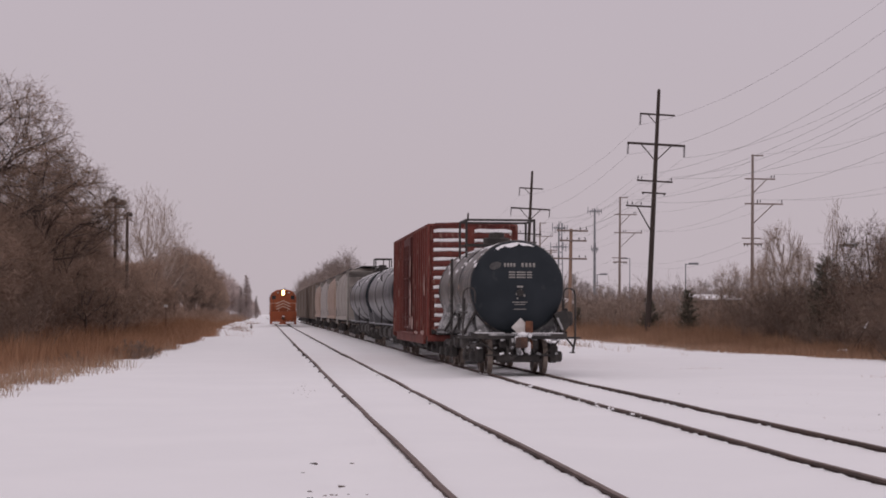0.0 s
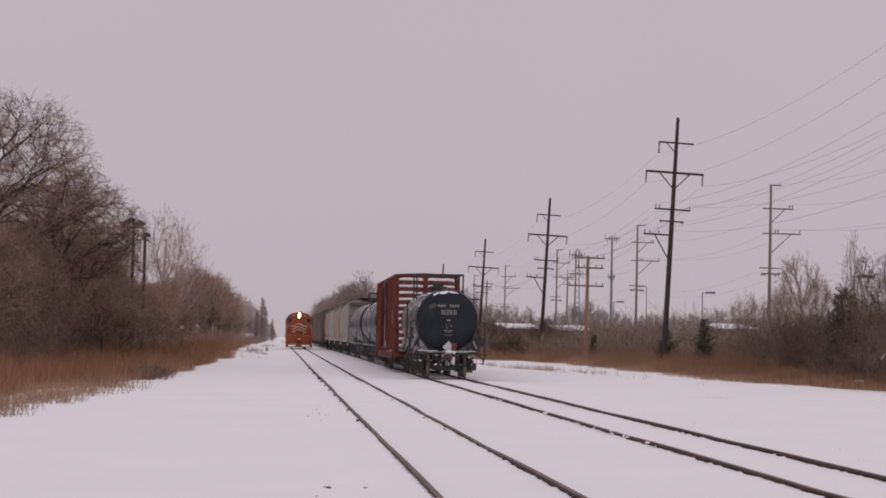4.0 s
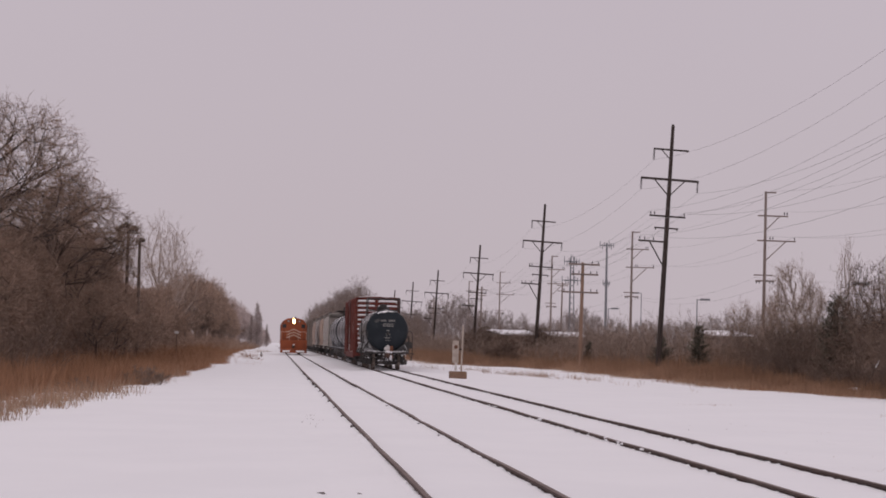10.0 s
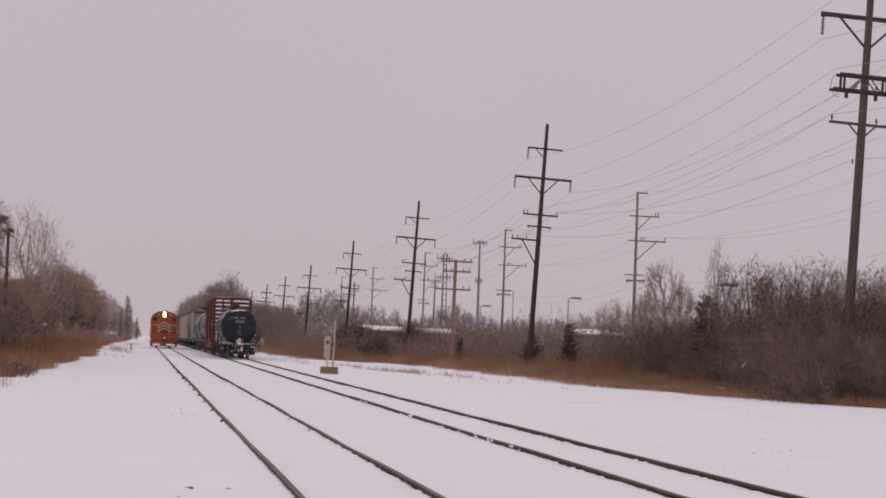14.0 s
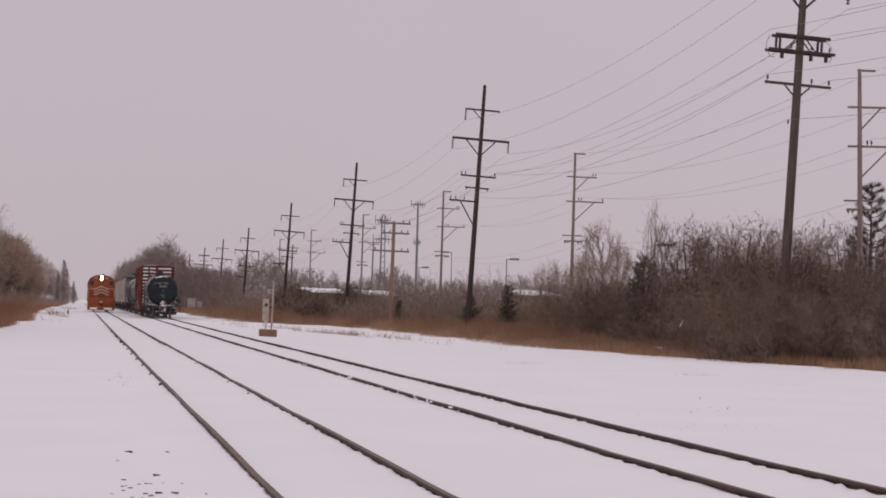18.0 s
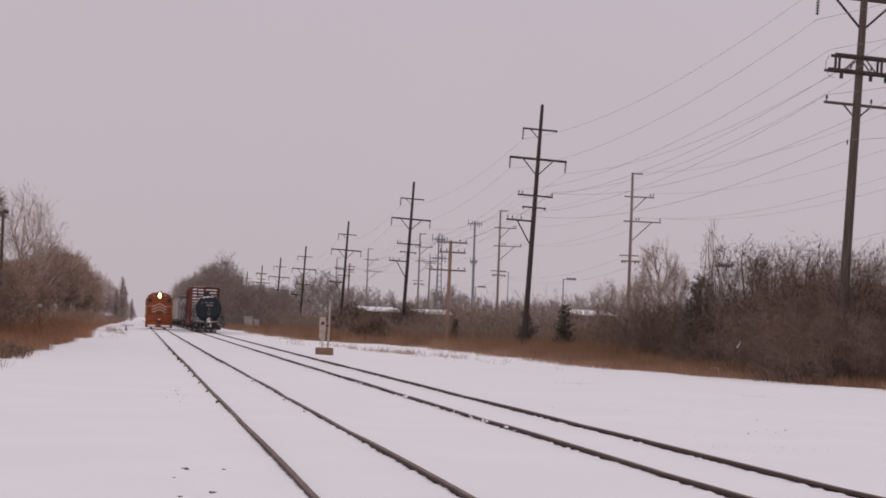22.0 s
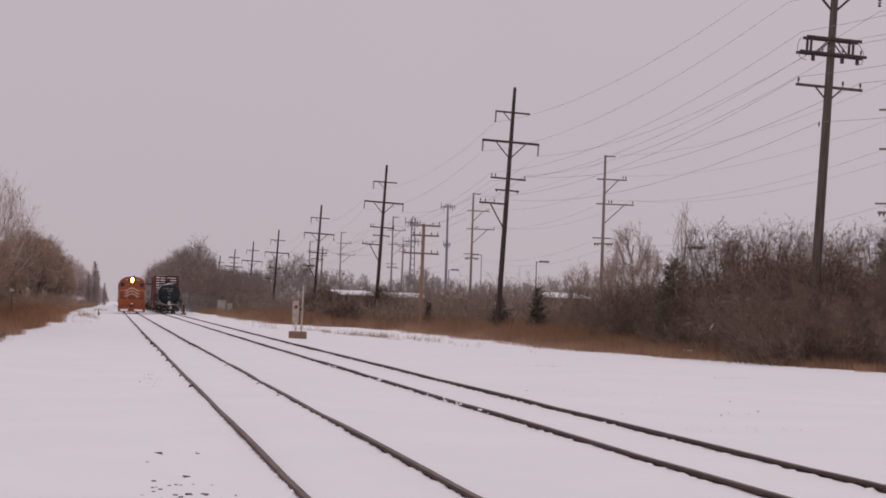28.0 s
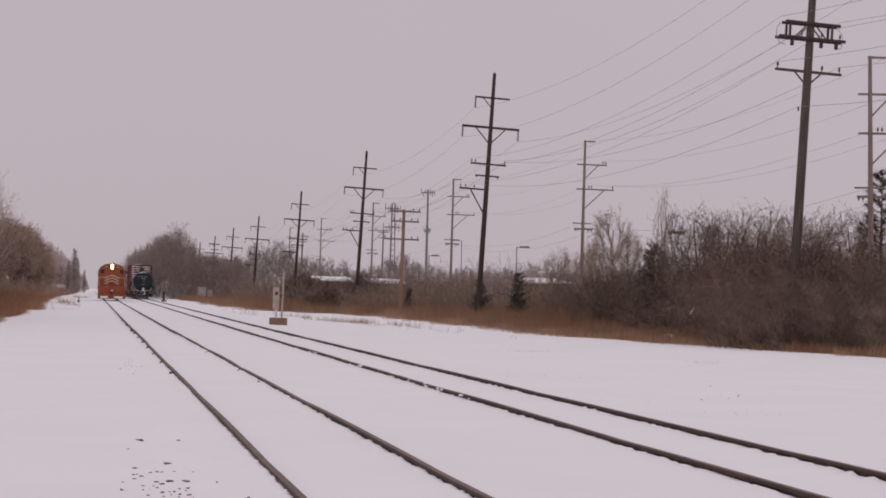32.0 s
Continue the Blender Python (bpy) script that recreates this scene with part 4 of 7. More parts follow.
def hopper(name, label, length, mat):
    t = thing(name, label, "hopper car", "freight train")
    o = [(-0.55, 0.95), (0.55, 0.95), (1.42, 1.35), (1.56, 1.9), (1.6, 2.6), (1.56, 3.3), (1.4, 3.95), (1.05, 4.35), (0.6, 4.45),
         (-0.6, 4.45), (-1.05, 4.35), (-1.4, 3.95), (-1.56, 3.3), (-1.6, 2.6), (-1.56, 1.9), (-1.42, 1.35)]
    part("body", Form().prism(o, 1.3, length - 1.3), mat, t, "curved-side covered hopper body")
    for k in range(4):
        y = 1.4 + (length - 2.8) * k / 3
        part("side_seam", Form().prism([(a * 1.006, 2.6 + (b - 2.6) * 1.006) for a, b in o], y - 0.035, y + 0.035), HOPPER_END, t)
    for sy, y in ((-1, 1.3), (1, length - 1.3)):
        e = y + sy * 1.1
        sl = Form().add([(-1.5, y, 3.9), (1.5, y, 3.9), (1.5, e, 4.2), (-1.5, e, 4.2), (-1.5, y, 4.3), (1.5, y, 4.3), (1.5, e, 4.26), (-1.5, e, 4.26)],
                        [(0, 1, 2, 3), (7, 6, 5, 4), (0, 3, 7, 4), (1, 5, 6, 2), (3, 2, 6, 7), (0, 4, 5, 1)])
        part("end_roof", sl, HOPPER_END, t)
        slope = Form().add([(-1.4, y, 3.3), (1.4, y, 3.3), (0.5, e, 1.3), (-0.5, e, 1.3), (-1.4, y, 3.1), (1.4, y, 3.1), (0.5, e - sy * 0.1, 1.15), (-0.5, e - sy * 0.1, 1.15)],
                           [(0, 1, 2, 3), (7, 6, 5, 4), (0, 3, 7, 4), (1, 5, 6, 2), (3, 2, 6, 7), (0, 4, 5, 1)])
        part("slope_sheet", slope, HOPPER_END, t)
        for sx in (-1, 1):
            part("end_post", Form().box((sx * 1.42, e, 2.6), (0.1, 0.1, 3.2), ch=0.02), HOPPER_END, t)
            ladder(t, sx * 1.45, e - sy * 0.3, 0.8, 4.2, 0.42, "y", WHITE_PAINT)
    for k in range(3):
        y = length * (0.25 + 0.25 * k)
        part("discharge_chute", Form().add([(-0.9, y - 1.4, 1.35), (0.9, y - 1.4, 1.35), (0.9, y + 1.4, 1.35), (-0.9, y + 1.4, 1.35), (-0.3, y - 0.35, 0.4), (0.3, y - 0.35, 0.4), (0.3, y + 0.35, 0.4), (-0.3, y + 0.35, 0.4)],
             [(0, 1, 2, 3), (7, 6, 5, 4), (0, 4, 5, 1), (1, 5, 6, 2), (2, 6, 7, 3), (3, 7, 4, 0)]), mat, t)
    part("running_board", Form().box((0, length / 2, 4.58), (1.1, length - 1, 0.05), ch=0.01), DARK_STEEL, t)
    for sx in (-1, 1):
        part("roof_rail", Form().tube([(sx * 1.18, 0.7, 4.42), (sx * 1.18, length - 0.7, 4.42)], 0.045, 6), DARK_STEEL, t)
    part("side_sill", Form().box((-1.5, length / 2, 1.25), (0.12, length - 0.6, 0.24), ch=0.02), mat, t)
    part("side_sill", Form().box((1.5, length / 2, 1.25), (0.12, length - 0.6, 0.24), ch=0.02), mat, t)
    underframe(t, 0, length, 2.8)
    truck(t, 1.6)
    truck(t, length - 1.6)
    coupler(t, 0, -1)
    coupler(t, length, 1)
    return t


consist = [(0.0, first_tank)]
consist.append((11.2, boxcar("boxcar", "oxide-red boxcar with snow on its ribbed end", 15.7, BOX_RED, BOX_DOOR, True)))
second_tank = tank_car("tank_car", "silver-grey tank car with dark straps and a snowy top", 18.4, 1.46, 2.5, SILVER, BLACK_PAINT, False, [])
consist.append((28.4, second_tank))
consist.append((48.6, copy_thing(second_tank, Matrix())))
hop1 = hopper("hopper_car", "weathered grey curved-side covered hopper car", 16.6, HOPPER_GREY)
hop2 = hopper("hopper_car", "tan dusty curved-side covered hopper car", 16.6, HOPPER_TAN)
hop3 = hopper("hopper_car", "pale grey curved-side covered hopper car", 16.6, HOPPER_PALE)
consist += [(70.0, hop1), (88.0, hop2), (106.0, hop3), (124.0, copy_thing(hop2, Matrix()))]
brown = boxcar("boxcar", "dull grey-brown boxcar far along the train", 15.7, BROWN_CAR, BROWN_CAR, False)
consist += [(142.0, brown)] + [(142.0 + 17.2 * k, copy_thing(brown, Matrix())) for k in (1, 2, 3, 4, 5)]


# ---- locomotive ----
def locomotive():
    t = thing("locomotive", "bright orange diesel locomotive with cream chevrons and lit headlight", "locomotive")
    hw = 0.98
    o = [(-hw, 1.55), (hw, 1.55), (hw, 3.55), (0.82, 3.85), (0.5, 4.02), (-0.5, 4.02), (-0.82, 3.85), (-hw, 3.55)]
    arch = [(1.47, 1.3), (1.47, 3.2), (1.4, 3.48), (1.22, 3.74), (0.95, 3.95), (0.55, 4.08), (0.0, 4.12)]
    arch = arch + [(-a, b) for a, b in reversed(arch[:-1])]
    nose = Form().prism(arch[::-1], 0.9, 3.3)
    rim = [(a * 0.955, 1.3 + (b - 1.3) * 0.975) for a, b in arch[::-1]]
    n = len(arch)
    vs = [(a, 0.9, b) for a, b in arch[::-1]] + [(a, 0.75, b) for a, b in rim]
    nose.add(vs, [(n + j, n + (j + 1) % n, (j + 1) % n, j) for j in range(n)] + [tuple(range(2 * n - 1, n - 1, -1))])
    nz = part("nose", nose, LOCO_ORANGE, t, "full-width orange nose with a rounded top")
    for sx in (-1, 1):
        part("nose_window", Form().box((sx * 1.06, 0.745, 3.2), (0.42, 0.03, 0.42), ch=0.01), GLASS_DARK, nz, "dark front window")
        part("nose_seam", Form().box((sx * 1.1, 0.742, 2.3), (0.03, 0.02, 1.7), ch=0.004), DARK_STEEL, nz)
    part("nose_rail", Form().box((0, 0.735, 1.62), (2.7, 0.04, 0.06), ch=0.01), DARK_STEEL, nz)
    cab = [(-1.52, 1.55), (1.52, 1.55), (1.5, 3.25), (1.28, 3.75), (0.7, 4.09), (-0.7, 4.09), (-1.28, 3.75), (-1.5, 3.25)]
    cb = part("cab", Form().prism(cab, 3.3, 5.9), LOCO_ORANGE, t)
    for sx in (-1, 1):
        for y in (4.1, 5.1):
            part("cab_window", Form().box((sx * 1.51, y, 3.0), (0.04, 0.7, 0.6), ch=0.01), GLASS_DARK, cb)
    part("long_hood", Form().prism(o, 5.9, 16.2), LOCO_ORANGE, t)
    part("frame", Form().box((0, 8.6, 1.35), (3.02, 16.4, 0.36), ch=0.05), LOCO_ORANGE, t)
    part("end_plate", Form().box((0, 0.3, 1.12), (3.02, 0.14, 1.0), ch=0.05), LOCO_ORANGE, t)
    pl = Form().add([(-1.5, 0.25, 0.72), (0, -0.35, 0.72), (1.5, 0.25, 0.72), (-1.2, 0.1, 0.16), (0, -0.55, 0.16), (1.2, 0.1, 0.16), (-1.5, 0.5, 0.72), (1.5, 0.5, 0.72), (-1.5, 0.4, 0.16), (1.5, 0.4, 0.16)],
                    [(0, 3, 4, 1), (1, 4, 5, 2), (0, 1, 2, 7, 6), (3, 8, 9, 5, 4), (6, 8, 3, 0), (2, 5, 9, 7), (6, 7, 9, 8)])
    pw = part("plough", pl, LOCO_ORANGE, t, "snow plough pilot caked with snow")
    for x in (-0.72, 0.72):
        part("lying_snow", Form().box((x, -0.22, 0.34), (1.0, 0.2, 0.22), ch=0.08), SNOW_CAP, pw)
    coupler(t, 0.2, -1)
    # headlight in a dark housing
    hl = part("headlight_housing", Form().box((0, 0.72, 3.72), (0.46, 0.16, 0.66), ch=0.06), DARK_STEEL, t)
    for z in (3.62, 3.85):
        part("headlight", Form().lathe([(0.0, 0.15), (-0.05, 0.135), (-0.06, 0.02)], (0.0, 0.64, z), "y", 16), HEADLAMP, hl, "lit amber-white headlight")
    for sx in (-1, 1):
        nb = part("number_board", Form().box((sx * 0.62, 0.74, 3.74), (0.3, 0.1, 0.2), ch=0.02), DARK_STEEL, t)
        part("lettering", Form().box((sx * 0.62, 0.685, 3.74), (0.22, 0.012, 0.1), ch=0.001), WHITE_PAINT, nb)
    # chevrons
    for k in range(3):
        z = 2.15 + 0.32 * k
        half = 0.8
        for sx in (-1, 1):
            c = Form().add([(0, 0.742, z), (sx * half, 0.742, z - 0.36), (sx * half, 0.742, z - 0.25), (0, 0.742, z + 0.11), (0, 0.752, z), (sx * half, 0.752, z - 0.36), (sx * half, 0.752, z - 0.25), (0, 0.752, z + 0.11)],
                           [(0, 1, 2, 3) if sx < 0 else (3, 2, 1, 0), (0, 4, 5, 1), (1, 5, 6, 2), (2, 6, 7, 3), (3, 7, 4, 0)])
            part("chevron", c, STRIPE, t, "cream chevron stripe")
    for sx in (-1, 1):
        # dark panels added for the shading along the nose's rounded edges
        part("side_shield", Form().box((sx * 1.475, 1.6, 2.75), (0.03, 1.4, 1.5), ch=0.01), GLASS_DARK, nz)
        part("marker_light", Form().lathe([(0.0, 0.07), (-0.04, 0.06), (-0.045, 0.01)], (sx * 1.15, 0.74, 3.58), "y", 10), DARK_STEEL, nz)
    # railings, steps, stanchions
    for sx in (-1, 1):
        for x, y in ((1.42, 0.35), (0.5, 0.35)):
            part("stanchion", Form().tube([(sx * x, y, 1.5), (sx * x, y, 2.55)], 0.02, 6), STRIPE, t)
        part("handrail", Form().tube([(sx * 0.5, 0.35, 2.55), (sx * 1.42, 0.35, 2.55), (sx * 1.48, 0.8, 2.5)], 0.02, 6), STRIPE, t)
        part("handrail", Form().tube([(sx * 1.46, 6.0, 2.55), (sx * 1.46, 16.0, 2.55)], 0.02, 6), STRIPE, t)
        for k in range(4):
            part("step", Form().box((sx * 1.3, 0.55, 0.35 + 0.3 * k), (0.42, 0.3, 0.05), ch=0.01), DARK_STEEL, t)
        for k in range(6):
            part("stanchion", Form().tube([(sx * 1.46, 6 + 2 * k, 1.5), (sx * 1.46, 6 + 2 * k, 2.55)], 0.02, 6), STRIPE, t)
        for k in range(4):
            part("hood_door", Form().box((sx * (hw + 0.01), 7.4 + 2.2 * k, 2.8), (0.03, 1.9, 1.9), ch=0.01), LOCO_ORANGE, t)
    part("fuel_tank", Form().box((0, 8.6, 0.75), (2.5, 4.2, 0.75), ch=0.1), DARK_STEEL, t)
    for y in (3.2, 14.0):
        truck(t, y)
    for y in (8.5, 11.5, 14.0):
        part("radiator_fan", Form().lathe([(4.0, 0.55), (4.16, 0.55), (4.18, 0.4)], (0, y, 0), "z", 16), DARK_STEEL, t)
    part("horn", Form().tube([(0.2, 3.8, 4.2), (0.2, 3.2, 4.2)], [0.03, 0.09], 8), DARK_STEEL, t)
    return t


loco = locomotive()
loco.matrix_basis = pose(TRACK_A - 0.03, 214.0, float(lie(214)) + HEAD)

# ---- pole lines ----
LEAN = 2.7


def crossarm(parent, mat, z, x0, x1, thick=0.105, y=0.0):
    return part("crossarm", Form().box(((x0 + x1) / 2, y, z), (x1 - x0, thick, thick * 1.15), ch=0.01), mat, parent)


def brace(parent, mat, a, b, r=0.035):
    return part("brace", Form().tube([a, b], r, 6), mat, parent)


def hanger(parent, x, z, long=0.75, y=0.0):
    """A string of insulator discs hanging from an arm."""
    prof, n = [(0, 0.02)], 7
    for k in range(n):
        s = -long * (k + 0.3) / n
        prof += [(s, 0.025), (s - 0.01, 0.085), (s - 0.045, 0.075), (s - 0.05, 0.025)]
    prof.append((-long, 0.02))
    return part("insulator", Form().lathe([(z + a, q) for a, q in prof], (x, y, 0), "z", 8), INSULATOR, parent)


def pin(parent, x, z, y=0.0, s=1.0):
    s *= 0.72
    prof = [(z, 0.02), (z + 0.1 * s, 0.02), (z + 0.12 * s, 0.07 * s), (z + 0.2 * s, 0.075 * s), (z + 0.22 * s, 0.045 * s), (z + 0.28 * s, 0.06 * s), (z + 0.34 * s, 0.02)]
    return part("insulator", Form().lathe(prof, (x, y, 0), "z", 8), INSULATOR, parent)


def tall_pole(h, mat):
    """Transmission pole: base at z = 0, h metres high, arms across the line."""
    t = thing("utility_pole", "tall dark leaning wooden transmission pole with stacked crossarms", "utility pole", "transmission line poles")
    part("shaft", Form().tube([(0, 0, -0.3), (0, 0, h * 0.5), (0, 0, h - 0.1), (0, 0, h)], [0.21, 0.175, 0.12, 0.055], 12), mat, t, smooth=False)
    z = h - 1.85
    crossarm(t, mat, z, -1.3, 1.25)
    brace(t, mat, (-0.75, 0, z), (-0.05, 0, z - 0.7))
    hanger(t, -1.25, z - 0.06)
    z = h - 4.0
    crossarm(t, mat, z, -2.1, 2.1, 0.14)
    for s in (-1, 1):
        brace(t, mat, (s * 1.15, 0, z), (s * 0.06, 0, z - 1.15), 0.045)
        hanger(t, s * 2.05, z - 0.06)
    z = h - 6.65
    crossarm(t, mat, z, -1.3, 1.3)
    for x in (-1.22, -0.95, 1.22):
        pin(t, x, z + 0.06)
    z = h - 7.5
    crossarm(t, mat, z, -0.9, 0.85, 0.09)
    for x in (-0.8, 0.75):
        pin(t, x, z - 0.2)
    z = h - 8.5
    crossarm(t, mat, z, -2.0, 0.12)
    brace(t, mat, (-1.2, 0, z), (-0.12, 0, z - 1.7), 0.05)
    for x in (-1.9, -1.55, -0.9):
        pin(t, x, z + 0.06)
    return t


def near_pole(h):
    """The nearest transmission pole carries a dead-end frame of paired arms."""
    mat = POLE_NEAR
    t = thing("utility_pole", "tall brown wooden transmission pole with a paired dead-end frame", "utility pole", "transmission line poles")
    part("shaft", Form().tube([(0, 0, -0.3), (0, 0, h * 0.5), (0, 0, h - 0.1), (0, 0, h)], [0.21, 0.18, 0.13, 0.07], 14), mat, t)
    z = 15.6
    crossarm(t, POLE_DARK, z, -2.05, 2.05, 0.15)
    for s in (-1, 1):
        brace(t, POLE_DARK, (s * 1.3, 0, z), (s * 0.1, 0, z - 1.2), 0.05)
        hanger(t, s * 1.95, z - 0.06, 0.8)
    crossarm(t, POLE_DARK, 17.4, -1.3, 1.3)
    for y in (-0.22, 0.22):
        crossarm(t, POLE_DARK, 13.2, -1.15, 1.2, 0.1, y)
        crossarm(t, POLE_DARK, 12.58, -1.4, 1.45, 0.1, y)
        for x in (-0.95, 0.85):
            part("strut", Form().box((x, y, 12.9), (0.09, 0.08, 0.6), ch=0.01), POLE_DARK, t)
        for s in (-1, 1):
            brace(t, POLE_DARK, (s * 0.6, y, 12.62), (s * 0.12, y, 13.15), 0.028)
    for x in (-0.75, 0.5, 1.15):
        hanger(t, x, 12.53, 0.24)
    for x in (-0.45, 0.42, 1.2):
        pin(t, x, 12.63, -0.22, 0.9)
    for x in (-1.3, 1.3):
        loop = [(x * 0.95, 0.25, 13.2), (x * 1.08, 0.1, 12.9), (x * 1.1, 0, 12.6), (x * 1.0, -0.1, 12.3), (x * 0.85, -0.2, 12.25)]
        part("jumper_wire", Form().tube(loop, 0.014, 5), WIRE, t)
    z = 11.25
    crossarm(t, mat, z, -1.4, 1.45, 0.095)
    for s in (-1, 1):
        brace(t, mat, (s * 0.6, 0, z), (s * 0.1, 0, z - 0.5))
    for x in (-1.3, 0.6, 1.35):
        pin(t, x, z + 0.06)
    pin(t, -0.3, 9.6, 0, 0.8)
    return t


P_X = 28.32
P_POLES = [(72.8, 18.4), (133.2, 17.9), (197.0, 16.7), (259.0, 15.5), (325.0, 14.5), (383.0, 14.3), (440.0, 14.2), (500.0, 14.2)]
for k, (y, h) in enumerate(P_POLES):
    base = pose(P_X - h * math.tan(radians(LEAN)), y, float(lie(y)), 0, LEAN, 0)
    if k == 0:
        near_pole(h).matrix_basis = pose(P_X + 0.3 - 13.5 * math.tan(radians(LEAN)), y, float(lie(y)), 0, LEAN, 0)
    else:
        tall_pole(h, POLE_DARK).matrix_basis = base


def bracket_pole(h, mat):
    """Distribution pole with its arms all to one side."""
    t = thing("utility_pole", "slim grey wooden pole with one-sided bracket arms", "utility pole", "distribution line poles")
    part("shaft", Form().tube([(0, 0, -0.3), (0, 0, h * 0.5), (0, 0, h)], [0.18, 0.145, 0.105], 12), mat, t)
    crossarm(t, mat, h - 0.08, -0.12, 0.95)
    z = h - 2.15
    crossarm(t, mat, z, -0.7, 2.05)
    brace(t, mat, (1.3, 0, z), (0.12, 0, z - 1.2), 0.05)
    for x in (1.7, 1.95):
        pin(t, x, z + 0.06, 0, 1.2)
    z = h - 4.35
    crossarm(t, mat, z, -0.7, 2.75)
    brace(t, mat, (1.9, 0, z), (0.12, 0, z - 1.7), 0.05)
    for x in (0.45, 0.7, 2.65):
        pin(t, x, z + 0.06, 0, 1.2)
    z = h - 7.4
    crossarm(t, mat, z, -0.95, 0.75, 0.09)
    z = h - 7.9
    crossarm(t, mat, z, -0.8, 0.9, 0.12)
    for x in (-0.7, -0.45, 0.5, 0.8):
        pin(t, x, z - 0.25, 0, 1.2)
    return t


Q_X = 43.0
q_first = bracket_pole(15.8, POLE_GREY)
Q_YS = [99.5, 163.1, 225.1, 291.0, 358.0, 415.0]
q_first.matrix_basis = pose(Q_X + 0.02, Q_YS[0], 0.05, 0, -1.4, 0)
for y in Q_YS[1:]:
    copy_thing(q_first, pose(Q_X, y, float(lie(y)), 0, 0.3, 0))

# orange-brown pole at the edge of the scrub
t_pole = thing("utility_pole", "tan weathered wooden service pole with double crossarms", "utility pole")
t_pole.matrix_basis = pose(24.6, 150.0, 0.1, 0, 0.8, 0)
part("shaft", Form().tube([(0, 0, -0.3), (0, 0, 4.5), (0, 0, 8.6)], [0.16, 0.145, 0.125], 12), POLE_FRESH, t_pole)
for z, a, b in ((8.45, -1.15, 1.35), (7.65, -0.9, 1.25), (6.2, -1.55, 1.3)):
    for y in (-0.15, 0.15):
        crossarm(t_pole, POLE_GREY, z, a, b, 0.11, y)
    for x in (a + 0.1, a + 0.6, b - 0.6, b - 0.1):
        pin(t_pole, x, z + 0.05, 0, 0.95)

# plain stub poles far along the line
for x, y, h in ((46.9, 306.0, 12.2), (33.0, 300.0, 11.0), (30.5, 360.0, 10.5), (21.0, 330.0, 10.0)):
    s = thing("utility_pole", "plain slim weathered wooden pole", "utility pole", at=pose(x, y, float(lie(y)), 0, 1, 0))
    part("shaft", Form().tube([(0, 0, -0.3), (0, 0, h)], [0.17, 0.12], 10), POLE_GREY, s)
    for z, wd in ((h - 0.5, 1.9), (h - 1.4, 1.5)):
        part("crossarm", Form().box((0, 0, z), (wd, 0.1, 0.12), ch=0.01), POLE_GREY, s)


def span(a, b, sag, n=14):
    s = np.linspace(0, 1, n)[:, None]
    q = np.array(a) * (1 - s) + np.array(b) * s
    q[:, 2] -= (4 * sag * s * (1 - s))[:, 0]
    return q


def wire(points, sag, r=0.0074):
    pts = []
    for a, b in zip(points[:-1], points[1:]):
        q = span(a, b, sag)
        pts.append(q if not pts else q[1:])
    ob = new("overhead_wire", Form().tube(np.concatenate(pts), r, 4).mesh("overhead_wire", WIRE))
    return tagged(ob, "thin dark overhead wire sagging between poles", "wire", "overhead wires")


def p_at(k, x, down):
    y, h = P_POLES[k]
    z = h - down
    xb = P_X - h * math.tan(radians(LEAN)) if k else P_X + 0.3 - 13.5 * math.tan(radians(LEAN))
    a = radians(LEAN)
    return (xb + x * math.cos(a) + z * math.sin(a), y, float(lie(y)) + z * math.cos(a) - x * math.sin(a))


for x, d, d0, x0 in ((-1.25, 2.65, 1.9, -1.25), (-2.05, 4.85, 3.85, -1.95), (2.05, 4.85, 3.85, 1.95), (-1.25, 6.3, 5.0, -1.3), (1.25, 6.3, 5.0, 1.3), (-1.25, 6.9, 5.75, -0.8),
                     (1.22, 6.35, 6.85, 1.35), (-1.9, 8.1, 6.85, -1.3), (-0.9, 8.1, 8.6, -0.3)):
    a = p_at(0, x0, d0)
    wire([(a[0] + 1.0, 14.0, a[2] + 0.6), a] + [p_at(k, x, d) for k in range(1, 7)], 1.3)
for x, d in ((0.9, -0.05), (1.95, 1.75), (2.65, 3.95), (0.5, 3.95), (-0.75, 7.6), (0.75, 8.1)):
    wire([(Q_X + x, 30.0, 16.2 - d)] + [(Q_X + x, y, float(lie(y)) + 15.8 - d) for y in Q_YS], 1.2, 0.0066)


def shoebox_lamp(h, x, y, side, tilt=0):
    t = thing("street_lamp", "parking-lot lamp with a flat shoebox head on a steel pole", "lamp post", "parking lot lamps", at=pose(x, y, float(lie(y)), 0, 0, tilt))
    part("pole", Form().tube([(0, 0, -0.3), (0, 0, h)], [0.1, 0.07], 10), GALVANISED, t)
    part("arm", Form().tube([(0, 0, h - 0.1), (side * 0.7, 0, h)], 0.05, 6), GALVANISED, t)
    part("lamp_head", Form().box((side * 1.1, 0, h), (1.3, 0.7, 0.28), ch=0.05), GALVANISED, t)


def bearing(az, d):
    return d * math.sin(radians(az)), d * math.cos(radians(az))


for az, el, d, s in ((12.8, 1.60, 260, 1), (17.25, 2.17, 165, 1), (11.13, 1.75, 350, -1), (10.15, 1.27, 330, 1)):
    x, y = bearing(az, d)
    shoebox_lamp(d * math.tan(radians(el)) + 1.6 - float(lie(y)), x, y, s)


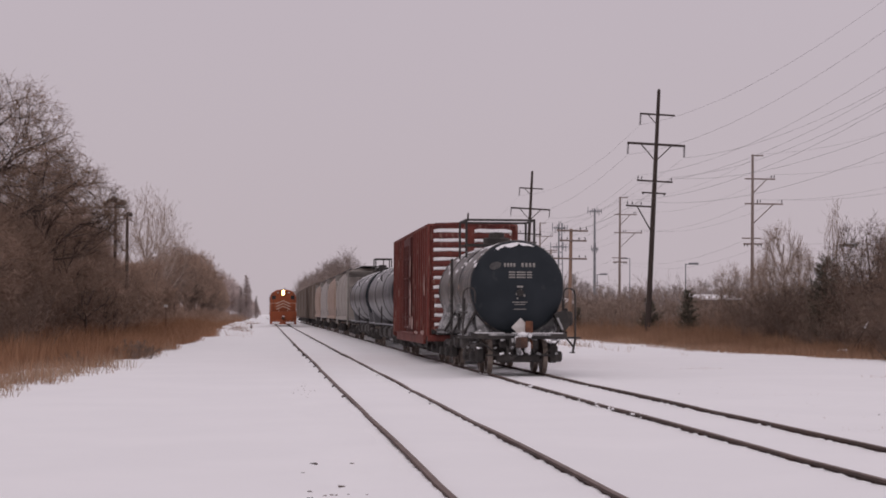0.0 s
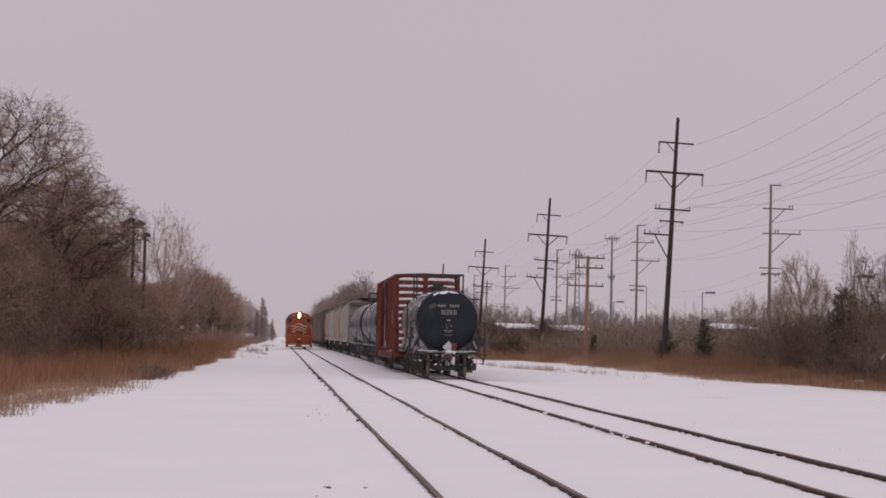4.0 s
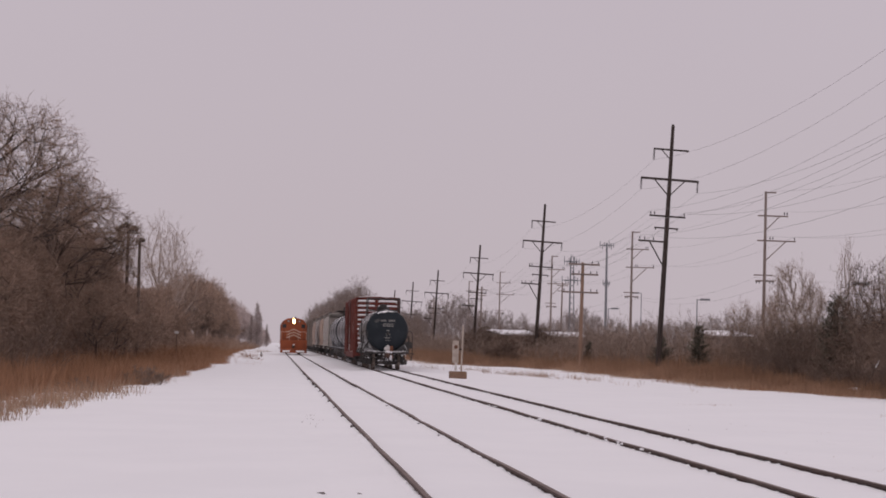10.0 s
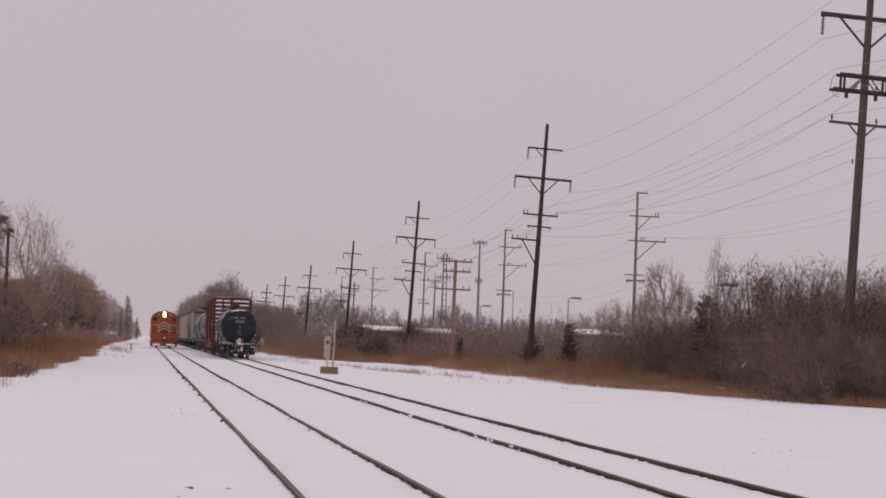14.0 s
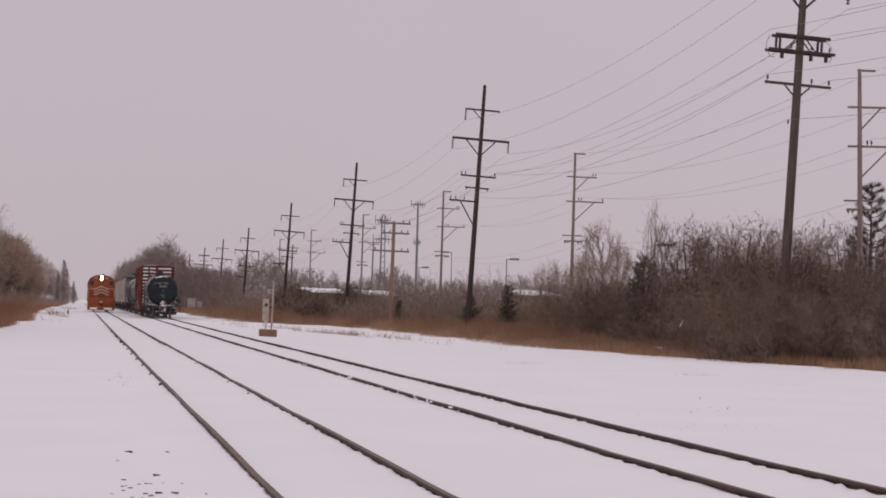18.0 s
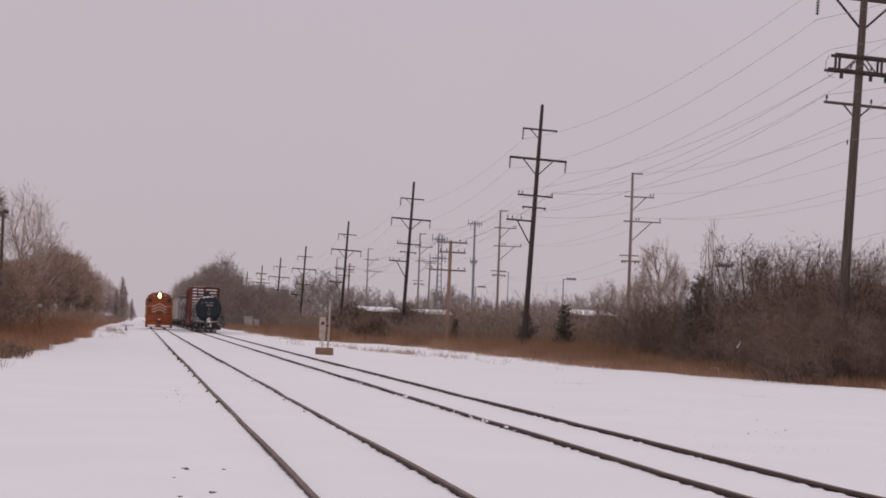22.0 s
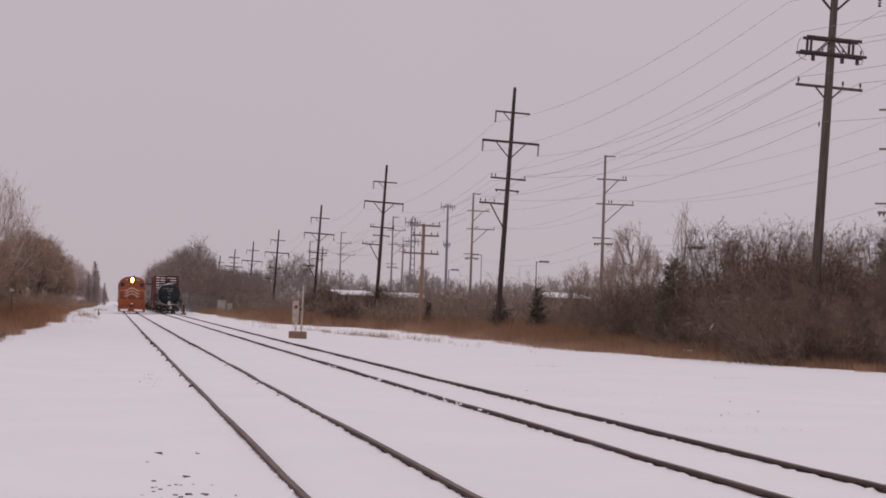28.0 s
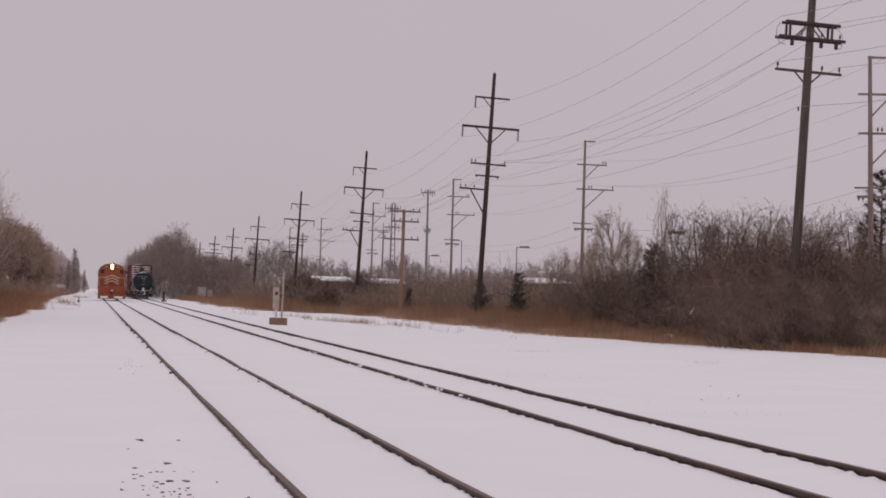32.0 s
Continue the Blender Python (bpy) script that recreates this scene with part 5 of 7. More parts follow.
def mast(az, el, d, kind):
    x, y = bearing(az, d)
    h = d * math.tan(radians(el)) + 1.76 - RISE
    t = thing("cell_tower", "grey-blue steel antenna mast with panel clusters", "antenna mast", at=pose(x, y, RISE))
    if kind == "mono":
        part("mast", Form().tube([(0, 0, -0.5), (0, 0, h)], [0.42, 0.22], 12), GALVANISED, t)
        tiers = [(h - 0.6, 1.7, 1.7), (h - 10, 0.8, 1.4)]
    else:
        fm = Form()
        for a in (0, 2.094, 4.189):
            fm.tube([(1.0 * math.cos(a), 1.0 * math.sin(a), -0.5), (0.45 * math.cos(a), 0.45 * math.sin(a), h)], 0.13, 6)
        for z in np.arange(0.5, h, 1.5):
            q = 1.0 - 0.55 * z / h
            ring = [(q * math.cos(a), q * math.sin(a), z + 0.75 * (i % 2)) for i, a in enumerate((0, 2.094, 4.189, 6.283))]
            fm.tube(ring, 0.06, 5)
        part("mast", fm, GALVANISED, t)
        tiers = [(h - 1.2, 1.9, 2.2), (h - 6.0, 2.4, 2.0)]
    for z, rr, ph in tiers:
        part("antenna_frame", Form().tube([(rr * math.cos(a), rr * math.sin(a), z) for a in np.linspace(0, 6.283, 7)], 0.08, 5), GALVANISED, t)
        for k in range(6):
            a = k * 1.047
            part("antenna_panel", Form().box((rr * math.cos(a), rr * math.sin(a), z + 0.35 * math.sin(k * 2.3)), (0.16, 0.16, ph * (0.7 + 0.25 * (k % 2))), ch=0.04), GALVANISED, t)


mast(9.02, 2.78, 480, "lattice")
mast(10.07, 3.22, 470, "mono")


# ---- buildings beyond the scrub ----
def building(x, y, w, d, h, label):
    t = thing("low_building", label, "building", at=pose(x, y, float(lie(y))))
    part("wall", Form().box((0, 0, h / 2 - 0.3), (w, d, h + 0.6), ch=0.03), BUILDING, t)
    rf = Form().prism([(-w / 2 - 0.4, h), (w / 2 + 0.4, h), (w / 2 + 0.4, h + 0.25), (-w / 2 - 0.4, h + 0.25)], -d / 2 - 0.4, d / 2 + 0.4)
    part("roof", rf, BUILDING, t)
    slab = Form().add([(-w / 2 - 0.3, -d / 2 - 0.3, h + 0.25), (w / 2 + 0.3, -d / 2 - 0.3, h + 0.25), (w / 2 + 0.3, d / 2, h + 0.9), (-w / 2 - 0.3, d / 2, h + 0.9),
                       (-w / 2 - 0.3, -d / 2 - 0.3, h + 0.42), (w / 2 + 0.3, -d / 2 - 0.3, h + 0.42), (w / 2 + 0.3, d / 2, h + 1.1), (-w / 2 - 0.3, d / 2, h + 1.1)],
                      [(3, 2, 1, 0), (4, 5, 6, 7), (0, 1, 5, 4), (1, 2, 6, 5), (2, 3, 7, 6), (3, 0, 4, 7)])
    part("roof_snow", slab, SNOW_CAP, t, "thick snow on the sloping roof")
    for k in range(int(w / 3)):
        wn = part("window", Form().box((-w / 2 + 1.5 + 3 * k, -d / 2 - 0.02, h * 0.55), (1.4, 0.08, 1.1), ch=0.01), GLASS_DARK, t)
    return t


building(35.9, 282.0, 5.6, 12.0, 3.0, "low brown building with a snow-covered roof")
building(44.6, 286.0, 5.0, 10.0, 2.9, "small low shed with a snow-covered roof")
building(61.0, 252.0, 5.0, 10.0, 3.3, "long low building with a snow-covered roof")


# ---- trackside things ----
def switch_stand(x, y, s, label):
    t = thing("switch_stand", label, "switch stand", at=pose(x, y, float(snow_z(x, y)), 0, 0, 0))
    part("base", Form().box((0, 0, 0.17), (0.88 * s, 0.55 * s, 0.4 * s), ch=0.03), TIMBER, t, "rust-brown wooden base box")
    part("post", Form().box((0.17 * s, 0.05, 1.45 * s), (0.09 * s, 0.09 * s, 2.5 * s), ch=0.015), PANEL, t, "weathered pale square post", at=pose(0, 0, 0, 0, 1.2, 0))
    tg = part("target", Form().box((-0.15 * s, -0.06, 1.36 * s), (0.33 * s, 0.05, 1.15 * s), ch=0.02), PANEL, t, "faded beige sign panel with a dark patch")
    part("target_patch", Form().lathe([(-0.012, 0.02), (-0.012, 0.085 * s), (0, 0.095 * s)], (-0.13 * s, -0.085, 1.62 * s), "y", 12), RUST, tg)
    part("bracket", Form().box((0.02, 0, 1.5 * s), (0.34, 0.04, 0.06), ch=0.01), DARK_STEEL, t)
    part("stub", Form().box((-0.12 * s, -0.04, 0.58 * s), (0.12 * s, 0.06, 0.44 * s), ch=0.01), WHITE_PAINT, t, "white painted stub")
    part("lying_snow", Form().box((-0.1, 0, 0.385 * s), (0.5 * s, 0.4 * s, 0.05), ch=0.02), SNOW_CAP, t)
    return t


switch_stand(9.55, 96.7, 1.0, "trackside switch stand with a faded white target in the snow")
ps = thing("marker_post", "short dark trackside marker post in the snow", "post", at=pose(8.7, 226.0, float(lie(226))))
part("post", Form().box((0, 0, 0.6), (0.26, 0.2, 1.3), ch=0.03), POLE_DARK, ps)
part("foot", Form().box((0, 0, 0.12), (0.6, 0.4, 0.28), ch=0.03), TIMBER, ps)
pm = thing("marker_post", "low dark trackside marker beside the main track", "post", at=pose(-1.0, 190.0, float(lie(190))))
part("post", Form().tube([(0, 0, -0.1), (0, 0, 0.5)], [0.05, 0.04], 8), DARK_STEEL, pm)
part("target", Form().box((0, 0, 0.2), (0.26, 0.16, 0.2), ch=0.04), POLE_GREY, pm)
for x, y, w, h in ((15.6, 268.0, 1.1, 1.7), (16.9, 271.0, 0.7, 1.3)):
    t = thing("signal_cabinet", "pale grey steel trackside equipment cabinet", "cabinet", at=pose(x, y, float(lie(y))))
    part("body", Form().box((0, 0, h / 2 + 0.15), (w, 1.0, h), ch=0.03), CABINET, t)
    part("roof", Form().box((0, 0, h + 0.2), (w + 0.15, 1.15, 0.1), ch=0.03), CABINET, t)
    part("door", Form().box((0, -0.52, h / 2 + 0.15), (w * 0.8, 0.04, h * 0.85), ch=0.01), CABINET, t)
    part("leg", Form().box((0, 0, 0.05), (w * 0.9, 0.9, 0.4), ch=0.02), DARK_STEEL, t)


# ---- plants ----
TOP = {}


def spikes(base, way, length, radius, r):
    """Three-sided tapered twigs as one vertex and triangle array."""
    n = len(base)
    way = way / (np.linalg.norm(way, axis=1)[:, None] + 1e-9)
    ref = r.normal(size=(n, 3))
    u = np.cross(way, ref)
    u /= np.linalg.norm(u, axis=1)[:, None] + 1e-9
    w = np.cross(way, u)
    rad = np.broadcast_to(np.asarray(radius, float), n)[:, None]
    ln = np.broadcast_to(np.asarray(length, float), n)[:, None]
    v = np.empty((n, 4, 3))
    for k in range(3):
        a = k * 2.0944
        v[:, k] = base + rad * (math.cos(a) * u + math.sin(a) * w)
    v[:, 3] = base + way * ln
    i = np.arange(n)[:, None] * 4
    t = np.concatenate([i + np.array([[0, 1, 3]]), i + np.array([[1, 2, 3]]), i + np.array([[2, 0, 3]])])
    return v.reshape(-1, 3), t


def children(base, way, length, k, lo, hi, spread, up, r):
    """k side shoots from each parent twig."""
    n = len(base)
    s = r.uniform(lo, hi, (n, k))
    b = base[:, None] + way[:, None] * (length[:, None] * s)[..., None]
    d = way[:, None] + r.normal(size=(n, k, 3)) * spread
    d[..., 2] += up
    d /= np.linalg.norm(d, axis=-1)[..., None]
    return b.reshape(-1, 3), d.reshape(-1, 3), np.repeat(length, k)


def merge(parts):
    vs, ts, n = [], [], 0
    for v, t in parts:
        vs.append(v)
        ts.append(t + n)
        n += len(v)
    return np.concatenate(vs), np.concatenate(ts)


def slivers(base, way, length, radius, r):
    """The finest twigs and blades: single tapered slips, twisted every way."""
    n = len(base)
    u = np.cross(way, r.normal(size=(n, 3)))
    u /= np.linalg.norm(u, axis=1)[:, None] + 1e-9
    v = np.empty((n, 3, 3))
    v[:, 0], v[:, 1] = base - u * radius, base + u * radius
    v[:, 2] = base + way * length[:, None]
    return v.reshape(-1, 3), np.arange(n * 3).reshape(-1, 3)


def crooked(form, base, way, length, r0, r, segs=4, rise=0.15, sides=5, wob=0.22):
    """A limb that wanders; returns its points."""
    q, d, path = np.array(base, float), np.array(way, float), [np.array(base, float)]
    for s in range(segs):
        d = d / np.linalg.norm(d)
        q = q + d * length / segs
        path.append(q.copy())
        d = d + r.normal(size=3) * wob + np.array((0, 0, rise))
    form.tube(path, [r0 * (1 - 0.86 * k / segs) for k in range(segs + 1)], sides, False)
    return np.array(path)


def arc(form, a, way, b, r0, r1, r, segs=4, sides=4, wob=0.05):
    """A limb that leaves along way and bends over to b; returns its points."""
    a, b = np.array(a, float), np.array(b, float)
    ln = np.linalg.norm(b - a)
    c = a + np.array(way, float) / (np.linalg.norm(way) + 1e-9) * ln * 0.5
    s = np.linspace(0, 1, segs + 1)[:, None]
    q = a * (1 - s) ** 2 + c * 2 * s * (1 - s) + b * s * s
    q[1:-1] += r.normal(size=(segs - 1, 3)) * wob * ln
    form.tube(q, [r0 + (r1 - r0) * k / segs for k in range(segs + 1)], sides, False)
    return q


def domed(seed, h, wide, low, bark, twig, label="bare grey-brown deciduous tree in winter", forks=(7, 6, 5), tw=(7, 6), fine=1.0, thick=0.017, up=0.1, long=0.05,
          group="bare winter trees", lean=0.0, rough=False, bent=1.0):
    """A bare tree with a rounded crown: limbs arch out to the dome, and fine twigs fill its shell."""
    r = np.random.default_rng(seed)
    t = thing("tree", label, "tree", group)
    zc = h * low
    tf, fm = Form(), Form()
    fork = np.array((r.normal() * 0.02 * h + lean * zc, r.normal() * 0.02 * h, zc * 0.62))
    trunk = arc(tf, (0, 0, -0.3), (0, 0, 1), fork, h * thick, h * thick * 0.72, r, 4, 8, 0.015)
    arc(tf, fork, fork - trunk[-2], (fork[0] * 1.4, fork[1], h * 0.82), h * thick * 0.66, 0.02, r, 5, 6, 0.03)
    part("trunk", tf, bark, t)

    def shell(u, f):
        u = u / np.linalg.norm(u)
        return np.array((lean * zc + wide * u[0], wide * u[1], zc + ((h - zc) if u[2] > 0 else zc * 0.55) * u[2])) * (1, 1, 1) * f + np.array((0, 0, zc * (1 - f)))

    B, D, L = [], [], []
    n1, nseg = forks[0], 2 if rough else 3
    for k in range(n1):
        uz = -0.25 + 1.2 * ((k + 0.5) / n1) ** 0.8
        a = k * 2.4 + r.uniform(-0.3, 0.3)
        q = math.sqrt(max(0.05, 1 - uz * uz))
        u1 = np.array((math.cos(a) * q, math.sin(a) * q, uz))
        p1 = arc(fm, trunk[-1] * 0.8 + trunk[-2] * 0.2 + np.array((0, 0, max(0, uz) * 0.28 * h)), (u1[0] * 0.7, u1[1] * 0.7, 0.75), shell(u1, r.uniform(0.58, 0.72)), h * thick * 0.46, h * thick * 0.2, r, 5, 6, 0.035 * bent)
        for j in range(forks[1]):
            u2 = u1 + r.normal(size=3) * 0.38
            s = 1.2 + 3.79 * (j + r.uniform(0, 1)) / forks[1]
            i = min(int(s), 4)
            b = p1[i] * (1 - s + i) + p1[i + 1] * (s - i)
            p2 = arc(fm, b, p1[i + 1] - p1[i] + u2 * 0.2, shell(u2, r.uniform(0.74, 0.9)), h * thick * 0.17, h * thick * 0.07, r, 4, 3 if rough else 4, 0.045 * bent)
            for m in range(forks[2]):
                u3 = u2 / np.linalg.norm(u2) + r.normal(size=3) * 0.24
                s = 0.8 + 3.19 * (m + r.uniform(0, 1)) / forks[2]
                i = min(int(s), 3)
                b = p2[i] * (1 - s + i) + p2[i + 1] * (s - i)
                tip = shell(u3, r.uniform(0.86, 1.0))
                d = tip - b
                tip = b + d * min(1.0, 0.16 * h / np.linalg.norm(d))
                p3 = arc(fm, b, p2[i + 1] - p2[i] + u3 * 0.15, tip, max(h * thick * 0.055, 0.009 * fine), 0.005 * fine, r, nseg, 3, 0.06 * bent)
                for e in range(nseg):
                    g = p3[e + 1] - p3[e]
                    B.append(p3[e]), D.append(g / (np.linalg.norm(g) + 1e-9) + u3 / np.linalg.norm(u3) * 0.35), L.append(h * long * 1.6)
    part("branchwork", fm, bark, t)
    B, D, L = np.array(B), np.array(D), np.array(L)
    D /= np.linalg.norm(D, axis=1)[:, None]
    b1, d1, l1 = children(B, D, L, max(1, tw[0] // 3), 0.0, 0.6, 0.55, up, r)
    l1 = l1 * r.uniform(0.6, 1.15, len(l1))
    b2, d2, l2 = children(b1, d1, l1, tw[1], 0.1, 1.0, 0.6, up * 0.6, r)
    l2 = l2 * r.uniform(0.35, 0.7, len(l2))
    v, tr = merge([slivers(b1, d1, l1, 0.011 * fine, r), slivers(b2, d2, l2, 0.0085 * fine, r)])
    TOP[t.name] = float(np.quantile(v[:, 2], 0.995))
    part("crown", raw_mesh("crown", v, tr, twig), twig, t, "haze of fine bare twigs")
    return t


def pine(seed, h):
    """A thin open pine with needle tufts on the ends of its branches."""
    r = np.random.default_rng(seed)
    t = thing("evergreen", "thin open pine standing in the bare scrub", "evergreen tree")
    part("trunk", Form().tube([(0, 0, -0.3), (0, 0, h * 0.5), (0, 0, h)], [h * 0.014, h * 0.009, 0.012], 7), BARK, t)
    fm, B, D, L = Form(), [], [], []
    for k in range(64):
        z = h * (0.25 + 0.74 * k / 64)
        a = k * 2.4 + r.uniform(-0.3, 0.3)
        ln = (1.02 - z / h) ** 0.7 * h * 0.21 * r.uniform(0.6, 1.15) + 0.15
        path = crooked(fm, (0, 0, z), (math.cos(a), math.sin(a), 0.25), ln, 0.03, r, 3, 0.12, 4)
        for m in (1, 2, 2, 3, 3, 3):
            B.append(path[m] - np.array((0, 0, 0.02))), D.append(np.array((math.cos(a), math.sin(a), 0.5)) / 1.118), L.append(0.44)
    part("branchwork", fm, BARK, t)
    b, d, l = children(np.array(B), np.array(D), np.array(L), 30, 0.0, 0.8, 0.9, 0.1, r)
    v, tr = slivers(b, d, l * r.uniform(0.5, 1.0, len(l)), 0.010, r)
    part("foliage", raw_mesh("foliage", v, tr, NEEDLES), NEEDLES, t, "needle tufts")
    return t


def bush(r, h, wide, stems, shoots, fine):
    """Vertices of a many-stemmed bare bush: stems and twigs apart."""
    a = r.uniform(0, 6.283, stems)
    q = wide * np.sqrt(r.uniform(0, 1, stems))
    b0 = np.stack([q * np.cos(a), q * np.sin(a), np.full(stems, -0.1)], -1)
    d0 = np.stack([np.cos(a) * 0.55 * q / wide, np.sin(a) * 0.55 * q / wide, np.ones(stems)], -1) + r.normal(size=(stems, 3)) * 0.25
    d0 /= np.linalg.norm(d0, axis=1)[:, None]
    l0 = h * r.uniform(0.25, 0.72, stems)
    b1, d1, l1 = children(b0, d0, l0, shoots[0], 0.1, 0.98, 0.6, 0.12, r)
    l1 = l1 * r.uniform(0.26, 0.48, len(l1))
    b2, d2, l2 = children(b1, d1, l1, shoots[1], 0.15, 1.0, 0.75, 0.0, r)
    l2 = l2 * r.uniform(0.35, 0.7, len(l2))
    sets = [slivers(b1, d1, l1, 0.0085 * fine, r), slivers(b2, d2, l2, 0.010 * fine, r)]
    if shoots[2]:
        b3, d3, l3 = children(b2, d2, l2, shoots[2], 0.2, 1.0, 0.7, 0.0, r)
        sets.append(slivers(b3, d3, l3 * r.uniform(0.45, 0.8, len(l3)), 0.0075 * fine, r))
    return spikes(b0, d0, l0, 0.02, r), merge(sets)


def shrub(seed, h, wide, stems, twig, label="tangled leafless reddish-brown shrub", name="shrub", group="scrub beside the tracks", shoots=(6, 6, 3), fine=1.0):
    """A many-stemmed bare shrub with arching stems."""
    r = np.random.default_rng(seed)
    t = thing(name, label, "shrub", group)
    (v0, t0), (v, tr) = bush(r, h, wide, stems, shoots, fine)
    tagged(part("rootstock", raw_mesh("rootstock", v0, t0, BARK), BARK, t), "cluster of bare stems", kind="stuff")
    TOP[t.name] = float(np.quantile(v[:, 2], 0.998))
    part("crown", raw_mesh("crown", v, tr, twig), twig, t, "dense fine bare twigs")
    return t


def thicket(name, label, spots, twig, seed, fine=2.2):
    """Far scrub that nobody could count: all bushes in one mesh."""
    r = np.random.default_rng(seed)
    sets = []
    for x, y, h in spots:
        (v0, t0), (v, tr) = bush(r, h * 1.1, h * 0.55, 14, (5, 5, 0), fine)
        off = np.array((x, y, float(lie(y))))
        sets += [(v0 + off, t0), (v + off, tr)]
    return tagged(new(name, raw_mesh(name, *merge(sets), twig)), label, "scrub", kind="stuff")


def conifer(seed, h, wide, label, leaf=None):
    r = np.random.default_rng(seed)
    t = thing("evergreen", label, "evergreen tree")
    part("trunk", Form().tube([(0, 0, -0.3), (0, 0, h * 0.5), (0, 0, h)], [h * 0.014, h * 0.009, 0.01], 7), BARK_PALE if leaf else BARK, t)
    n = int(h * 42)
    z = h * (0.04 + 0.9 * r.uniform(0, 1, n) ** 1.1)
    a = r.uniform(0, 6.283, n)
    ln = wide * (1.02 - z / h) ** 0.6 * (1 + 0.3 * np.sin(a * 3 + z * 2.3)) * r.uniform(0.5, 1.1, n) + 0.1
    b = np.stack([0 * z, 0 * z, z], -1)
    d = np.stack([np.cos(a), np.sin(a), r.uniform(0.2, 1.1, n)], -1)
    d /= np.linalg.norm(d, axis=1)[:, None]
    b2, d2, l2 = children(b, d, ln, 26, 0.15, 1.0, 0.7, 0.1, r)
    l2 = np.clip(l2 * r.uniform(0.2, 0.4, len(l2)), 0.08, 0.5)
    v, tr = merge([spikes(b, d, ln, 0.015, r), slivers(b2, d2, l2, 0.020, r)])
    part("foliage", raw_mesh("foliage", v, tr, leaf or NEEDLES), NEEDLES, t, "feathery needle sprays")
    return t


def place(x, y, s=1.0, turn=0.0):
    return Matrix.LocRotScale((x, y, float(lie(y))), Euler((0, 0, turn)), (s, s, s))


def spread(protos, spots, r):
    """Stands plants on spots (x, y, height); the first use of each prototype is itself, the rest are copies."""
    used = {ob.name for ob, _ in TODO}
    for k, (x, y, h) in enumerate(spots):
        ob = protos[int(r.integers(len(protos)))] if k >= len(protos) else protos[k]
        m = place(x, y, h / TOP[ob.name], r.uniform(0, 6.283))
        if ob.name in used:
            copy_thing(ob, m)
        else:
            TODO.append((ob, m))
            used.add(ob.name)


def grove(name, label, protos, spots, twig, r):
    """Far trees that nobody could count, joined into one mesh."""
    forms = []
    for ob in protos:
        vs, ts, n = [], [], 0
        for ch in list(ob.children):
            me = ch.data
            me.calc_loop_triangles()
            v, q = np.empty(len(me.vertices) * 3), np.empty(len(me.loop_triangles) * 3, np.int32)
            me.vertices.foreach_get("co", v)
            me.loop_triangles.foreach_get("vertices", q)
            vs.append(v.reshape(-1, 3)), ts.append(q.reshape(-1, 3) + n)
            n += len(me.vertices)
            bpy.data.objects.remove(ch)
        forms.append((np.concatenate(vs), np.concatenate(ts), TOP[ob.name]))
        bpy.data.objects.remove(ob)
    sets = []
    for x, y, h in spots:
        v, q, top = forms[int(r.integers(len(forms)))]
        a, k = r.uniform(0, 6.283), h / top
        turn = np.array(((math.cos(a), -math.sin(a), 0), (math.sin(a), math.cos(a), 0), (0, 0, 1)))
        sets.append((v @ turn.T * k + np.array((x, y, float(lie(y)))), q))
    return tagged(new(name, raw_mesh(name, *merge(sets), twig)), label, "trees", kind="stuff")


TODO = []
r1 = np.random.default_rng(5)
# the wood along the first track
grand = [domed(30 + k, 13.5, 6.9, 0.5, BARK_DARK, TWIG, "large spreading bare tree with a rounded crown", forks=(11, 9, 6), tw=(9, 6), fine=1.0, thick=0.016, up=0.0, long=0.034) for k in range(2)]
# from about 100 m on, TWIG_MID carries the haze in its twig colour
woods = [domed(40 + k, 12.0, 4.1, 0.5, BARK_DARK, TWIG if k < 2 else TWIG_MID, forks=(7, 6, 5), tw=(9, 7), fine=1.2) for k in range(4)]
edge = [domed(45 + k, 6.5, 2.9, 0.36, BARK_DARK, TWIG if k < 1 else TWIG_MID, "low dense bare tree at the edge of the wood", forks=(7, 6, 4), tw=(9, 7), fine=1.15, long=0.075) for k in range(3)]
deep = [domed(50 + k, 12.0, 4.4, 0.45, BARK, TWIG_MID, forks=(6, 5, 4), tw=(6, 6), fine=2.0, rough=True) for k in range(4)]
SKY_AZ = [0.8, 1.0, 1.25, 1.6, 2.1, 2.7, 3.5, 4.0, 4.2, 4.5, 5.1, 9.0]
SKY_EL = [0.85, 1.1, 1.7, 1.85, 1.95, 1.6, 1.5, 1.8, 2.7, 3.3, 3.5, 3.6]
spots, back = [], []
y = 80.0
while y < 620:
    for row, x in enumerate((-13.5, -17.5, -22.0) if y < 112 else (-12.0, -16.0, -21.0)):
        if row == 2 and y > 150:
            continue
        xx, yy = x + r1.uniform(-1.3, 1.3), y + r1.uniform(-1.5, 1.5) + row * 1.7
        az, d = math.degrees(math.atan2(-xx, yy)), math.hypot(xx, yy)
        el = float(np.interp(az, SKY_AZ, SKY_EL))
        el = float(np.interp(az - math.degrees(0.27 * (d * math.tan(radians(el)) + 1.5) / d), SKY_AZ, SKY_EL))
        s = (xx, yy, min(17.0, 1.5 + math.hypot(xx, yy) * math.tan(radians(el))) * r1.uniform(0.86, 1.08) * (0.92 if row == 0 else 1.0))
        (spots if y < 150 and row < 2 else back).append(s)
    y += 4.4 + (y - 80) * 0.018
spread(woods[:2], [s for s in spots if s[1] < 106], r1)
spread(woods[2:], [s for s in spots if s[1] >= 106], r1)
spread(deep, back, r1)
spread(grand, [(-14.2, 92.0, 13.2), (-12.6, 108.0, 10.9), (-20.5, 101.0, 12.5)], r1)
spots = []
